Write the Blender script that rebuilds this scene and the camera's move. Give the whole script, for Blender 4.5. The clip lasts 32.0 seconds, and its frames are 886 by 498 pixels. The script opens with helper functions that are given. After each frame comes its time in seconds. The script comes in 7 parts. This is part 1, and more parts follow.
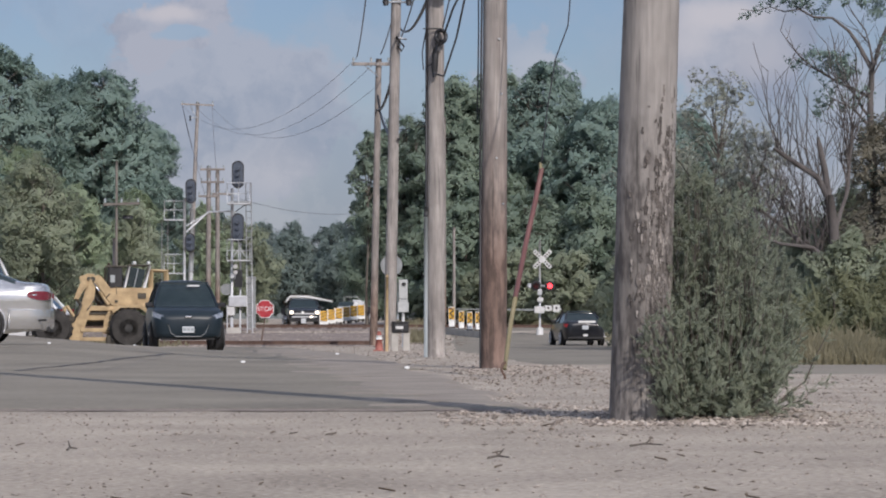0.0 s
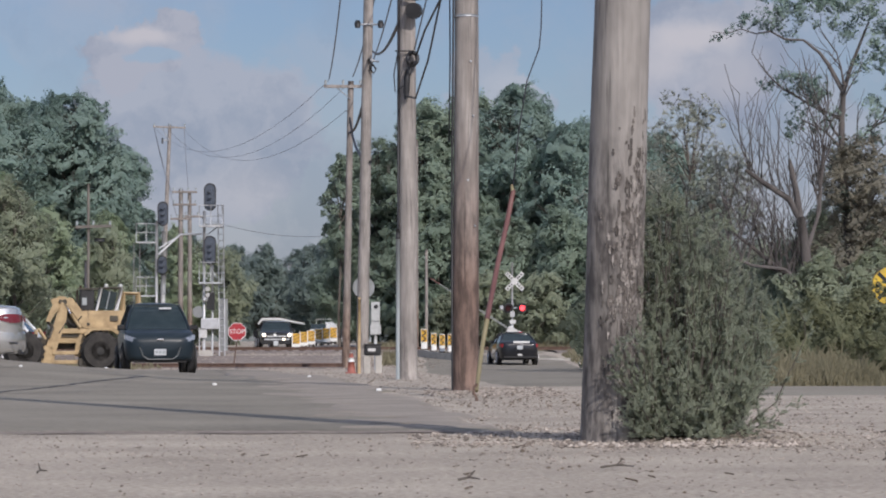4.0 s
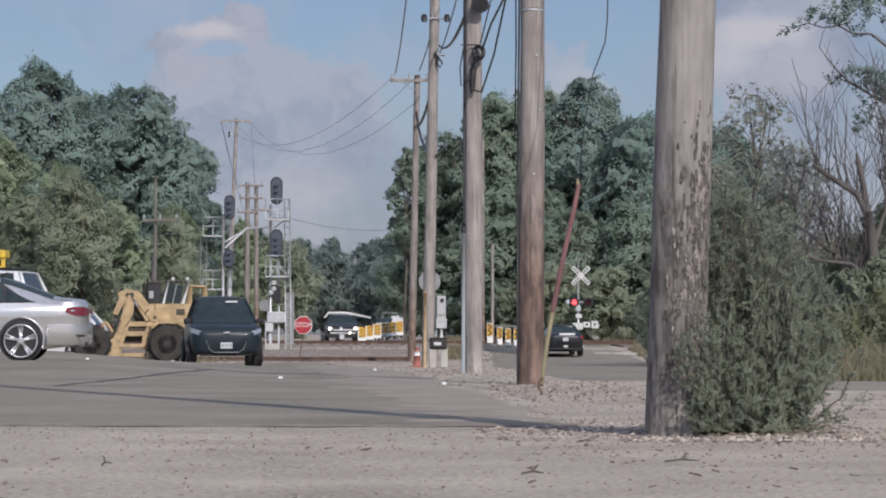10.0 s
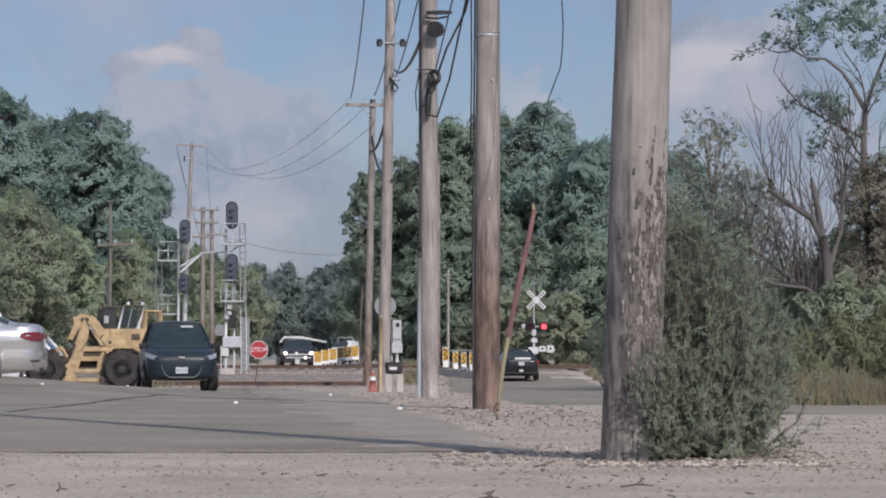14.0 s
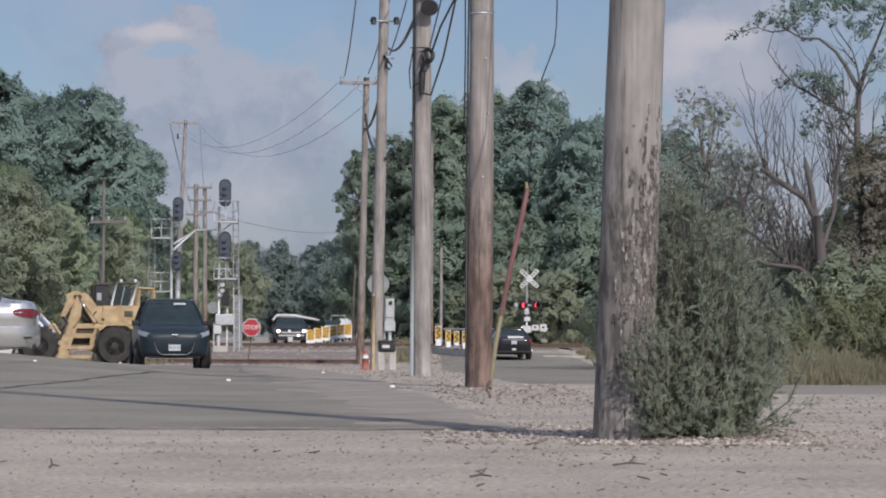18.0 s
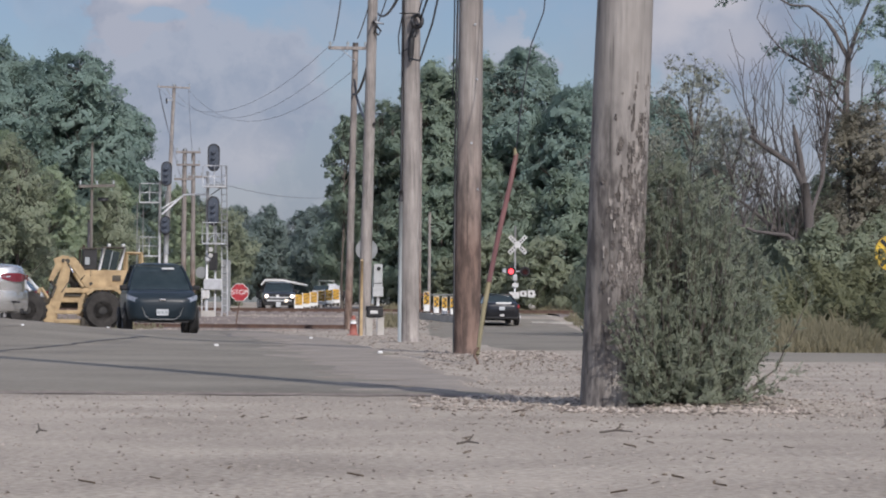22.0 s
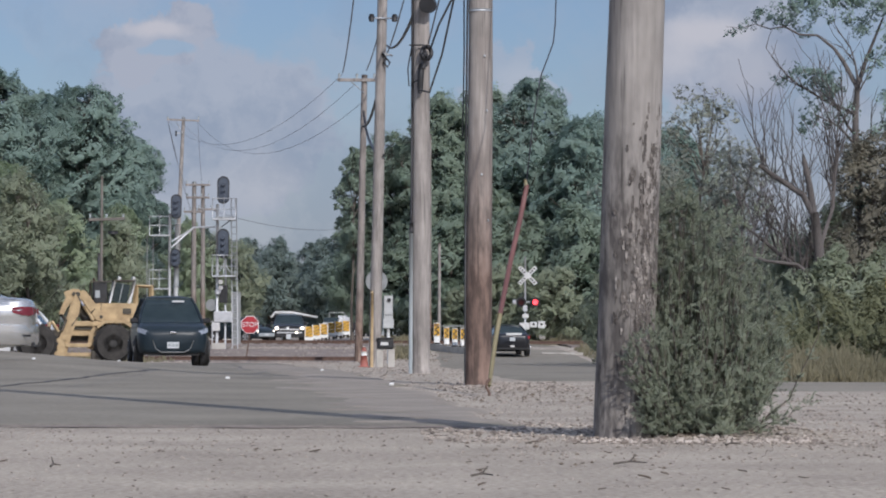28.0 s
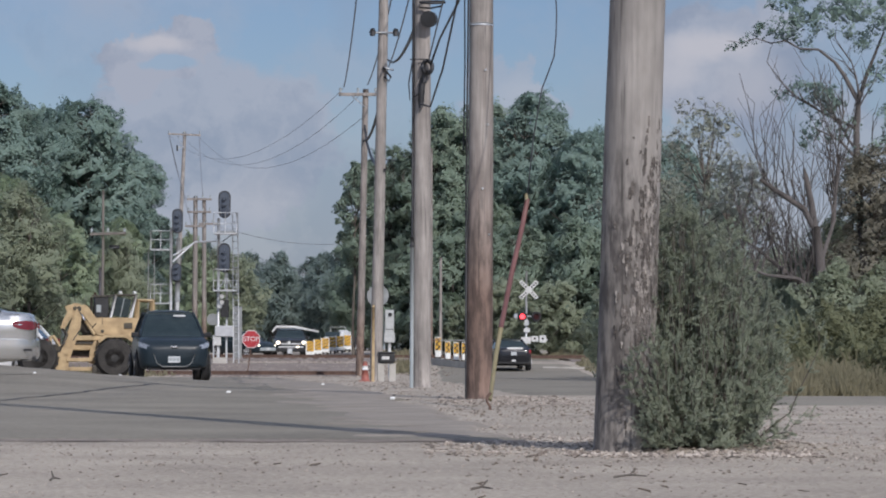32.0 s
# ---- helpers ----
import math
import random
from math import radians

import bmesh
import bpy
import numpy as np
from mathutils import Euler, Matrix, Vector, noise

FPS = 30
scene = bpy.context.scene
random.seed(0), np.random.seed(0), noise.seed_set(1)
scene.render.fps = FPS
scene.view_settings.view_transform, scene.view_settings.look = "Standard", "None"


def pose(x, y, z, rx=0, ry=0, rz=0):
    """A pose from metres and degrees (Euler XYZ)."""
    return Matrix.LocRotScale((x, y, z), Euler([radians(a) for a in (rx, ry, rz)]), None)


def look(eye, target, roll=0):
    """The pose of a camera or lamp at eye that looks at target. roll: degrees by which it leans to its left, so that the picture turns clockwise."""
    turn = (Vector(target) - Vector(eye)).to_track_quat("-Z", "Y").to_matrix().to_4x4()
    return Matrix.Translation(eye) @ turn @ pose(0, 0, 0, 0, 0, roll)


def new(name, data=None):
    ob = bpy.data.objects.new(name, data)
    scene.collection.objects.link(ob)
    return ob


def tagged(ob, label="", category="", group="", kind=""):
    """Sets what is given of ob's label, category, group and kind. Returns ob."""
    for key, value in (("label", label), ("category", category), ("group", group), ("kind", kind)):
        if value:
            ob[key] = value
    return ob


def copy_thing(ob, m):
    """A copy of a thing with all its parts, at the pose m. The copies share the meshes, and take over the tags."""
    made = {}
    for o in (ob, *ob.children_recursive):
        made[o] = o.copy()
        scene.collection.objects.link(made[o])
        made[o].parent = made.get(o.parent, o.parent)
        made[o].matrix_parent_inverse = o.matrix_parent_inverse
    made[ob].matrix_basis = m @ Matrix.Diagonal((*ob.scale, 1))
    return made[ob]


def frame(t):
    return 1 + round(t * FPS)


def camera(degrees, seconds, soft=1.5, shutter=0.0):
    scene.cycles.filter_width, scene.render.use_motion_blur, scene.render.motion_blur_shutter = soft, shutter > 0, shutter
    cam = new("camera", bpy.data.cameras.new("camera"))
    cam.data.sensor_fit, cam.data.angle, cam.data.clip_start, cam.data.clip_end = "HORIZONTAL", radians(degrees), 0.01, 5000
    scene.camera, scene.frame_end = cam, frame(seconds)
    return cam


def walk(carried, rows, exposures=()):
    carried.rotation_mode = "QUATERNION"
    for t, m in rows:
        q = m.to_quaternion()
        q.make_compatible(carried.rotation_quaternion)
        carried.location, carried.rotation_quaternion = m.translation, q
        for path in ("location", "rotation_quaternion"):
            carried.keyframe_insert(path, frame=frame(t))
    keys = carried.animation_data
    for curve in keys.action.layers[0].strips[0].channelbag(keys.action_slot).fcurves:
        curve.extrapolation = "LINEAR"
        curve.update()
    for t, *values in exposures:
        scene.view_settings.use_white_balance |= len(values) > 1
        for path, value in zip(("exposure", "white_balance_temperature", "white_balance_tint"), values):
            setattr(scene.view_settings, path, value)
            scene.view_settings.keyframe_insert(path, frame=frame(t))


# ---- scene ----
PATH = [  # seconds, eye x, eye z, tilt above level, turn to the left, lean
    (0.0, -0.008, 0.619, 1.4282, -0.7843, 0.029),
    (0.5, -0.008, 0.617, 1.5370, -0.9218, 0.052),
    (1.0, -0.004, 0.622, 1.5722, -1.0320, 0.126),
    (1.5, -0.009, 0.620, 1.4796, -1.1686, 0.221),
    (2.0, -0.010, 0.623, 1.8026, -1.2103, 0.345),
    (2.5, -0.009, 0.622, 1.7339, -1.1927, 0.373),
    (3.0, -0.004, 0.621, 1.9032, -1.4108, 0.274),
    (3.5, -0.001, 0.618, 1.8229, -1.4853, 0.046),
    (5.5, 0.003, 0.614, 2.2263, -0.9787, -0.232),
    (6.0, 0.005, 0.622, 2.1191, -0.9149, -0.201),
    (6.5, 0.017, 0.629, 2.3915, -0.7852, 0.001),
    (7.0, 0.008, 0.622, 1.6655, -0.7669, 0.011),
    (7.5, -0.001, 0.617, 2.0646, -0.7747, -0.148),
    (8.0, 0.005, 0.613, 2.0171, -0.6341, -0.230),
    (8.5, 0.006, 0.616, 2.1382, -0.6606, -0.136),
    (9.0, 0.008, 0.614, 1.9457, -0.4154, -0.030),
    (9.5, 0.015, 0.613, 1.9071, -0.2706, 0.087),
    (10.0, 0.011, 0.614, 1.7626, 0.0104, 0.104),
    (10.5, 0.008, 0.618, 1.5463, 0.1611, 0.143),
    (11.0, 0.010, 0.618, 1.5620, -0.3366, 0.181),
    (11.5, -0.000, 0.618, 1.7673, -0.1276, 0.026),
    (12.0, 0.003, 0.622, 1.8597, -0.0624, -0.021),
    (12.5, -0.001, 0.618, 1.7564, 0.1285, -0.057),
    (13.0, 0.000, 0.620, 1.7241, -0.0000, -0.000),
    (13.5, 0.005, 0.618, 1.5346, -0.5272, 0.034),
    (14.0, 0.009, 0.619, 2.2618, -0.8997, 0.020),
    (14.5, 0.012, 0.611, 1.7349, -0.9160, -0.096),
    (16.5, 0.008, 0.617, 1.8918, -0.7984, 0.218),
    (17.0, 0.010, 0.620, 1.9092, -0.8637, 0.236),
    (17.5, 0.011, 0.615, 1.7322, -1.0013, 0.259),
    (18.0, 0.010, 0.616, 1.8214, -1.0405, 0.240),
    (18.5, 0.009, 0.616, 1.5752, -0.9384, 0.241),
    (19.0, 0.005, 0.617, 1.4209, -1.2116, 0.420),
    (19.5, 0.004, 0.618, 1.0792, -0.9650, 0.408),
    (20.0, 0.007, 0.619, 0.9173, -1.2152, 0.502),
    (20.5, 0.009, 0.618, 0.7034, -1.3852, 0.573),
    (21.0, 0.008, 0.619, 0.9646, -1.3315, 0.612),
    (21.5, 0.007, 0.622, 0.9573, -1.2679, 0.498),
    (22.0, 0.012, 0.622, 1.1187, -1.2826, 0.483),
    (22.5, 0.012, 0.621, 1.1146, -1.3503, 0.553),
    (23.0, 0.018, 0.621, 1.1598, -1.6512, 0.468),
    (23.5, 0.014, 0.620, 1.0809, -1.2572, 0.260),
    (24.0, -0.001, 0.620, 1.1227, -0.7959, 0.028),
    (24.5, 0.001, 0.620, 1.2363, -0.7916, -0.054),
    (25.0, -0.006, 0.619, 1.0977, -1.0927, 0.045),
    (25.5, -0.003, 0.621, 0.7611, -0.7261, 0.142),
    (27.5, -0.001, 0.631, 1.4006, -0.5758, 0.439),
    (28.0, -0.003, 0.625, 1.7564, -1.0822, 0.169),
    (28.5, -0.005, 0.624, 1.9938, -1.0650, -0.021),
    (29.0, -0.006, 0.621, 2.0967, -1.0272, -0.088),
    (29.5, -0.004, 0.622, 2.6303, -1.0534, -0.072),
    (30.0, 0.001, 0.620, 2.1637, -0.9581, -0.033),
    (30.5, 0.005, 0.615, 2.0398, -1.0457, -0.009),
    (31.0, 0.005, 0.620, 2.0047, -0.9562, -0.021),
    (31.5, 0.003, 0.622, 2.0508, -1.1167, 0.043),
    (32.0, 0.004, 0.621, 2.0511, -1.0533, 0.150),
]
cam = camera(18.0, 32.0, soft=2.0)


def view(ex, ez, tilt, turn, lean):
    a, b = radians(turn), radians(tilt)
    eye = Vector((ex, 0.0, ez))
    return look(eye, eye + 50 * Vector((-math.sin(a) * math.cos(b), math.cos(a) * math.cos(b), math.sin(b))), lean)


walk(cam, [(t, view(*row)) for t, *row in PATH], [(0.0, 0.32, 6120, 13), (14.0, 0.32, 6050, 13), (20.0, 0.32, 6060, 12), (23.0, 0.32, 6050, 13), (28.0, 0.31, 5900, 11), (29.0, 0.33, 5900, 11), (32.0, 0.26, 5930, 11)])

# ------------------------------------------------------------ sky and sun
SUN_FROM = Vector((0.41, -0.91, 0.0)).normalized()
SUN_HEIGHT = 37.0
world = bpy.data.worlds.new("sky")
scene.world = world
world.use_nodes = True


HEAPS = ((-0.065, 0.073, 0.05, 0.036, 0.85), (-0.03, 0.04, 0.07, 0.03, 0.6), (-0.086, 0.103, 0.022, 0.012, 1.0), (0.115, 0.098, 0.034, 0.03, 0.95), (0.045, 0.09, 0.012, 0.012, 0.6), (0.15, 0.06, 0.04, 0.03, 0.7))


RIM = (-0.084, 0.106, 0.0135, 0.006)
GAP = (-0.0795, 0.101, 0.0105, 0.0029)


BRIGHT = ((-0.083, 0.108, 0.013, 0.0035, 0.8), (0.112, 0.108, 0.02, 0.006, 0.9), (0.1, 0.1, 0.012, 0.01, 0.7), (0.125, 0.095, 0.016, 0.012, 0.5), (-0.045, 0.054, 0.018, 0.011, 0.3), (0.047, 0.088, 0.012, 0.01, 0.6))


def sky_nodes():
    nt = world.node_tree
    nt.nodes.clear()
    n, l = nt.nodes.new, nt.links.new
    out = n("ShaderNodeOutputWorld")
    bg = n("ShaderNodeBackground")
    bg.inputs[1].default_value = 0.066
    sky = n("ShaderNodeTexSky")
    sky.sky_type = "NISHITA"
    sky.sun_disc = False
    sky.sun_elevation = radians(SUN_HEIGHT)
    sky.sun_rotation = math.atan2(SUN_FROM.x, SUN_FROM.y)
    sky.air_density, sky.dust_density, sky.ozone_density = 1.0, 1.1, 2.2
    co = n("ShaderNodeTexCoord")
    # broken fair-weather cloud: noise all round, gathered into a few heaps over the woods
    warp = n("ShaderNodeTexNoise")
    warp.inputs["Scale"].default_value, warp.inputs["Detail"].default_value = 26.0, 8.0
    warp.inputs["Roughness"].default_value = 0.6
    l(co.outputs["Generated"], warp.inputs["Vector"])
    wv = n("ShaderNodeVectorMath")
    wv.operation = "MULTIPLY_ADD"
    wv.inputs[1].default_value, wv.inputs[2].default_value = (0.075, 0.075, 0.065), (-0.0375, -0.0375, -0.0325)
    l(warp.outputs["Color"], wv.inputs[0])
    place = n("ShaderNodeVectorMath")
    l(co.outputs["Generated"], place.inputs[0])
    l(wv.outputs[0], place.inputs[1])
    big = n("ShaderNodeTexNoise")
    big.inputs["Scale"].default_value, big.inputs["Detail"].default_value = 11.0, 6.0
    l(place.outputs[0], big.inputs["Vector"])
    total = n("ShaderNodeMapRange")
    total.inputs[1].default_value, total.inputs[2].default_value = 0.42, 0.66
    total.inputs[3].default_value, total.inputs[4].default_value = 0.0, 0.7
    l(big.outputs[0], total.inputs[0])
    cover = total.outputs[0]
    for cx, cz, rx, rz, amount in HEAPS:
        off = n("ShaderNodeVectorMath")
        off.operation = "SUBTRACT"
        off.inputs[1].default_value = (cx, 1.0, cz)
        l(place.outputs[0], off.inputs[0])
        size = n("ShaderNodeVectorMath")
        size.operation = "MULTIPLY"
        size.inputs[1].default_value = (1 / rx, 2.0, 1 / rz)
        l(off.outputs[0], size.inputs[0])
        far = n("ShaderNodeVectorMath")
        far.operation = "LENGTH"
        l(size.outputs[0], far.inputs[0])
        rg = n("ShaderNodeMapRange")
        rg.interpolation_type = "SMOOTHSTEP"
        rg.inputs[1].default_value, rg.inputs[2].default_value = 1.06, 0.76
        rg.inputs[3].default_value, rg.inputs[4].default_value = 0.0, amount
        l(far.outputs["Value"], rg.inputs[0])
        mx = n("ShaderNodeMath")
        mx.operation = "MAXIMUM"
        l(cover, mx.inputs[0])
        l(rg.outputs[0], mx.inputs[1])
        cover = mx.outputs[0]
    tone = n("ShaderNodeTexNoise")
    tone.inputs["Scale"].default_value, tone.inputs["Detail"].default_value = 25.0, 7.0
    l(place.outputs[0], tone.inputs["Vector"])
    cloud = n("ShaderNodeMixRGB")
    cloud.inputs[1].default_value = (3.6, 4.0, 4.85, 1)
    cloud.inputs[2].default_value = (4.95, 5.1, 5.7, 1)
    lit = n("ShaderNodeMapRange")
    lit.inputs[1].default_value, lit.inputs[2].default_value = 0.41, 0.57
    l(tone.outputs[0], lit.inputs[0])
    l(lit.outputs[0], cloud.inputs[0])
    sep = n("ShaderNodeSeparateXYZ")
    l(co.outputs["Generated"], sep.inputs[0])
    lift = n("ShaderNodeMapRange")
    lift.inputs[1].default_value, lift.inputs[2].default_value = 0.18, 0.75
    lift.inputs[3].default_value, lift.inputs[4].default_value = 1.0, 2.6
    l(sep.outputs[2], lift.inputs[0])
    # cloud towards the sun is brighter
    aim, glare, both = n("ShaderNodeVectorMath"), n("ShaderNodeMapRange"), n("ShaderNodeMath")
    aim.operation, both.operation = "DOT_PRODUCT", "MULTIPLY"
    c = math.cos(radians(SUN_HEIGHT))
    aim.inputs[1].default_value = (SUN_FROM.x * c, SUN_FROM.y * c, math.sin(radians(SUN_HEIGHT)))
    l(co.outputs["Generated"], aim.inputs[0])
    glare.inputs[1].default_value, glare.inputs[2].default_value = 0.1, 0.95
    glare.inputs[3].default_value, glare.inputs[4].default_value = 1.0, 2.4
    l(aim.outputs["Value"], glare.inputs[0])
    l(lift.outputs[0], both.inputs[0])
    l(glare.outputs[0], both.inputs[1])
    high = n("ShaderNodeVectorMath")
    high.operation = "SCALE"
    l(cloud.outputs[0], high.inputs[0])
    l(both.outputs[0], high.inputs["Scale"])
    bright = high.outputs[0]
    # a thin blue gap cut into the heap
    fine = n("ShaderNodeTexNoise")
    fine.inputs["Scale"].default_value, fine.inputs["Detail"].default_value = 110.0, 4.0
    l(co.outputs["Generated"], fine.inputs["Vector"])
    fv = n("ShaderNodeVectorMath")
    fv.operation = "MULTIPLY_ADD"
    fv.inputs[1].default_value, fv.inputs[2].default_value = (0.012, 0.012, 0.006), (-0.006, -0.006, -0.003)
    l(fine.outputs["Color"], fv.inputs[0])
    near = n("ShaderNodeVectorMath")
    l(co.outputs["Generated"], near.inputs[0])
    l(fv.outputs[0], near.inputs[1])
    for (cx, cz, rx, rz), value in ((RIM, 0.95), ((0.112, 0.104, 0.026, 0.014), 0.9), (GAP, 0.3)):
        off, size, far, rg = n("ShaderNodeVectorMath"), n("ShaderNodeVectorMath"), n("ShaderNodeVectorMath"), n("ShaderNodeMapRange")
        off.operation, size.operation, far.operation = "SUBTRACT", "MULTIPLY", "LENGTH"
        off.inputs[1].default_value, size.inputs[1].default_value = (cx, 1.0, cz), (1 / rx, 2.0, 1 / rz)
        rg.interpolation_type = "SMOOTHSTEP"
        rg.inputs[1].default_value, rg.inputs[2].default_value = 1.15, 0.7
        l(near.outputs[0], off.inputs[0])
        l(off.outputs[0], size.inputs[0])
        l(size.outputs[0], far.inputs[0])
        l(far.outputs["Value"], rg.inputs[0])
        swap = n("ShaderNodeMix")
        swap.inputs[3].default_value = value
        l(rg.outputs[0], swap.inputs[0])
        l(cover, swap.inputs[2])
        cover = swap.outputs[0]
    for cx, cz, rx, rz, amount in BRIGHT:
        off, size, far, rg = n("ShaderNodeVectorMath"), n("ShaderNodeVectorMath"), n("ShaderNodeVectorMath"), n("ShaderNodeMapRange")
        off.operation, size.operation, far.operation = "SUBTRACT", "MULTIPLY", "LENGTH"
        off.inputs[1].default_value, size.inputs[1].default_value = (cx, 1.0, cz), (1 / rx, 2.0, 1 / rz)
        rg.interpolation_type = "SMOOTHSTEP"
        rg.inputs[1].default_value, rg.inputs[2].default_value, rg.inputs[4].default_value = 1.3, 0.3, amount
        l(near.outputs[0], off.inputs[0])
        l(off.outputs[0], size.inputs[0])
        l(size.outputs[0], far.inputs[0])
        l(far.outputs["Value"], rg.inputs[0])
        lit_edge = n("ShaderNodeMixRGB")
        lit_edge.inputs[2].default_value = (7.0, 6.5, 6.5, 1)
        l(rg.outputs[0], lit_edge.inputs[0])
        l(bright, lit_edge.inputs[1])
        bright = lit_edge.outputs[0]
    haze = n("ShaderNodeMixRGB")
    haze.blend_type = "MULTIPLY"
    haze.inputs[0].default_value, haze.inputs[2].default_value = 1.0, (0.86, 0.84, 0.91, 1)
    l(sky.outputs[0], haze.inputs[1])
    mix = n("ShaderNodeMixRGB")
    l(cover, mix.inputs[0])
    l(haze.outputs[0], mix.inputs[1])
    l(bright, mix.inputs[2])
    l(mix.outputs[0], bg.inputs[0])
    l(bg.outputs[0], out.inputs[0])


sky_nodes()
sun = new("sun", bpy.data.lights.new("sun", "SUN"))
sun.data.energy, sun.data.angle, sun.data.color = 2.6, radians(0.6), (1.0, 0.9, 0.78)
sun.matrix_world = look(SUN_FROM * 40 + Vector((0, 0, 40 * math.tan(radians(SUN_HEIGHT)))), (0, 0, 0))


# ------------------------------------------------------------ materials
def surface(name, dark, light, scale=4.0, rough=0.7, metal=0.0, bump=0.15, bump_scale=40.0, stretch=(1, 1, 1), fine=0.35,
            spread=0.18, vary=0.0, coat=0.0, island=False):
    """Two tones mixed by a coarse and a fine noise, with relief from the fine one."""
    m = bpy.data.materials.new(name)
    m.use_nodes = True
    nt = m.node_tree
    n, l = nt.nodes.new, nt.links.new
    b = nt.nodes["Principled BSDF"]
    b.inputs["Roughness"].default_value, b.inputs["Metallic"].default_value = rough, metal
    b.inputs["Coat Weight"].default_value = coat
    b.inputs["Coat Roughness"].default_value = 0.08
    co, mp = n("ShaderNodeTexCoord"), n("ShaderNodeMapping")
    mp.inputs["Scale"].default_value = stretch
    l(co.outputs["Object"], mp.inputs[0])
    a, f = n("ShaderNodeTexNoise"), n("ShaderNodeTexNoise")
    for node, s, d in ((a, scale, 5), (f, bump_scale, 6)):
        node.inputs["Scale"].default_value, node.inputs["Detail"].default_value = s, d
        l(mp.outputs[0], node.inputs["Vector"])
    add = n("ShaderNodeMix")
    add.inputs[0].default_value = fine
    l(a.outputs[0], add.inputs[2])
    l(f.outputs[0], add.inputs[3])
    fac = add.outputs[0]
    if vary:
        if island:
            rnd = n("ShaderNodeNewGeometry").outputs["Random Per Island"]
        else:
            rnd = n("ShaderNodeObjectInfo").outputs["Random"]
        ma = n("ShaderNodeMath")
        ma.operation = "MULTIPLY_ADD"
        ma.inputs[1].default_value, ma.inputs[2].default_value = vary, -vary / 2
        l(rnd, ma.inputs[0])
        ad = n("ShaderNodeMath")
        l(fac, ad.inputs[0])
        l(ma.outputs[0], ad.inputs[1])
        fac = ad.outputs[0]
    r = n("ShaderNodeValToRGB")
    r.color_ramp.elements[0].position, r.color_ramp.elements[1].position = 0.5 - spread, 0.5 + spread
    r.color_ramp.elements[0].color, r.color_ramp.elements[1].color = (*dark, 1), (*light, 1)
    l(fac, r.inputs[0])
    l(r.outputs[0], b.inputs["Base Color"])
    if bump:
        bp = n("ShaderNodeBump")
        bp.inputs["Strength"].default_value, bp.inputs["Distance"].default_value = bump, 0.02
        l(f.outputs[0], bp.inputs["Height"])
        l(bp.outputs[0], b.inputs["Normal"])
    return m


def leaf_mat(name, dark, light, scale=0.35):
    m = surface(name, dark, light, scale=scale, rough=0.6, bump=0, bump_scale=2.5, vary=0.12, island=True, spread=0.28)
    nt = m.node_tree
    b, out = nt.nodes["Principled BSDF"], nt.nodes["Material Output"]
    tr, mx = nt.nodes.new("ShaderNodeBsdfTranslucent"), nt.nodes.new("ShaderNodeMixShader")
    nt.links.new(b.inputs["Base Color"].links[0].from_socket, tr.inputs[0])
    b.inputs["Specular IOR Level"].default_value = 0.12
    mx.inputs[0].default_value = 0.5
    nt.links.new(b.outputs[0], mx.inputs[1])
    nt.links.new(tr.outputs[0], mx.inputs[2])
    nt.links.new(mx.outputs[0], out.inputs[0])
    return m


def glow(name, colour, strength):
    m = surface(name, colour, colour, rough=0.3, bump=0)
    b = m.node_tree.nodes["Principled BSDF"]
    b.inputs["Emission Color"].default_value, b.inputs["Emission Strength"].default_value = (*colour, 1), strength
    return m


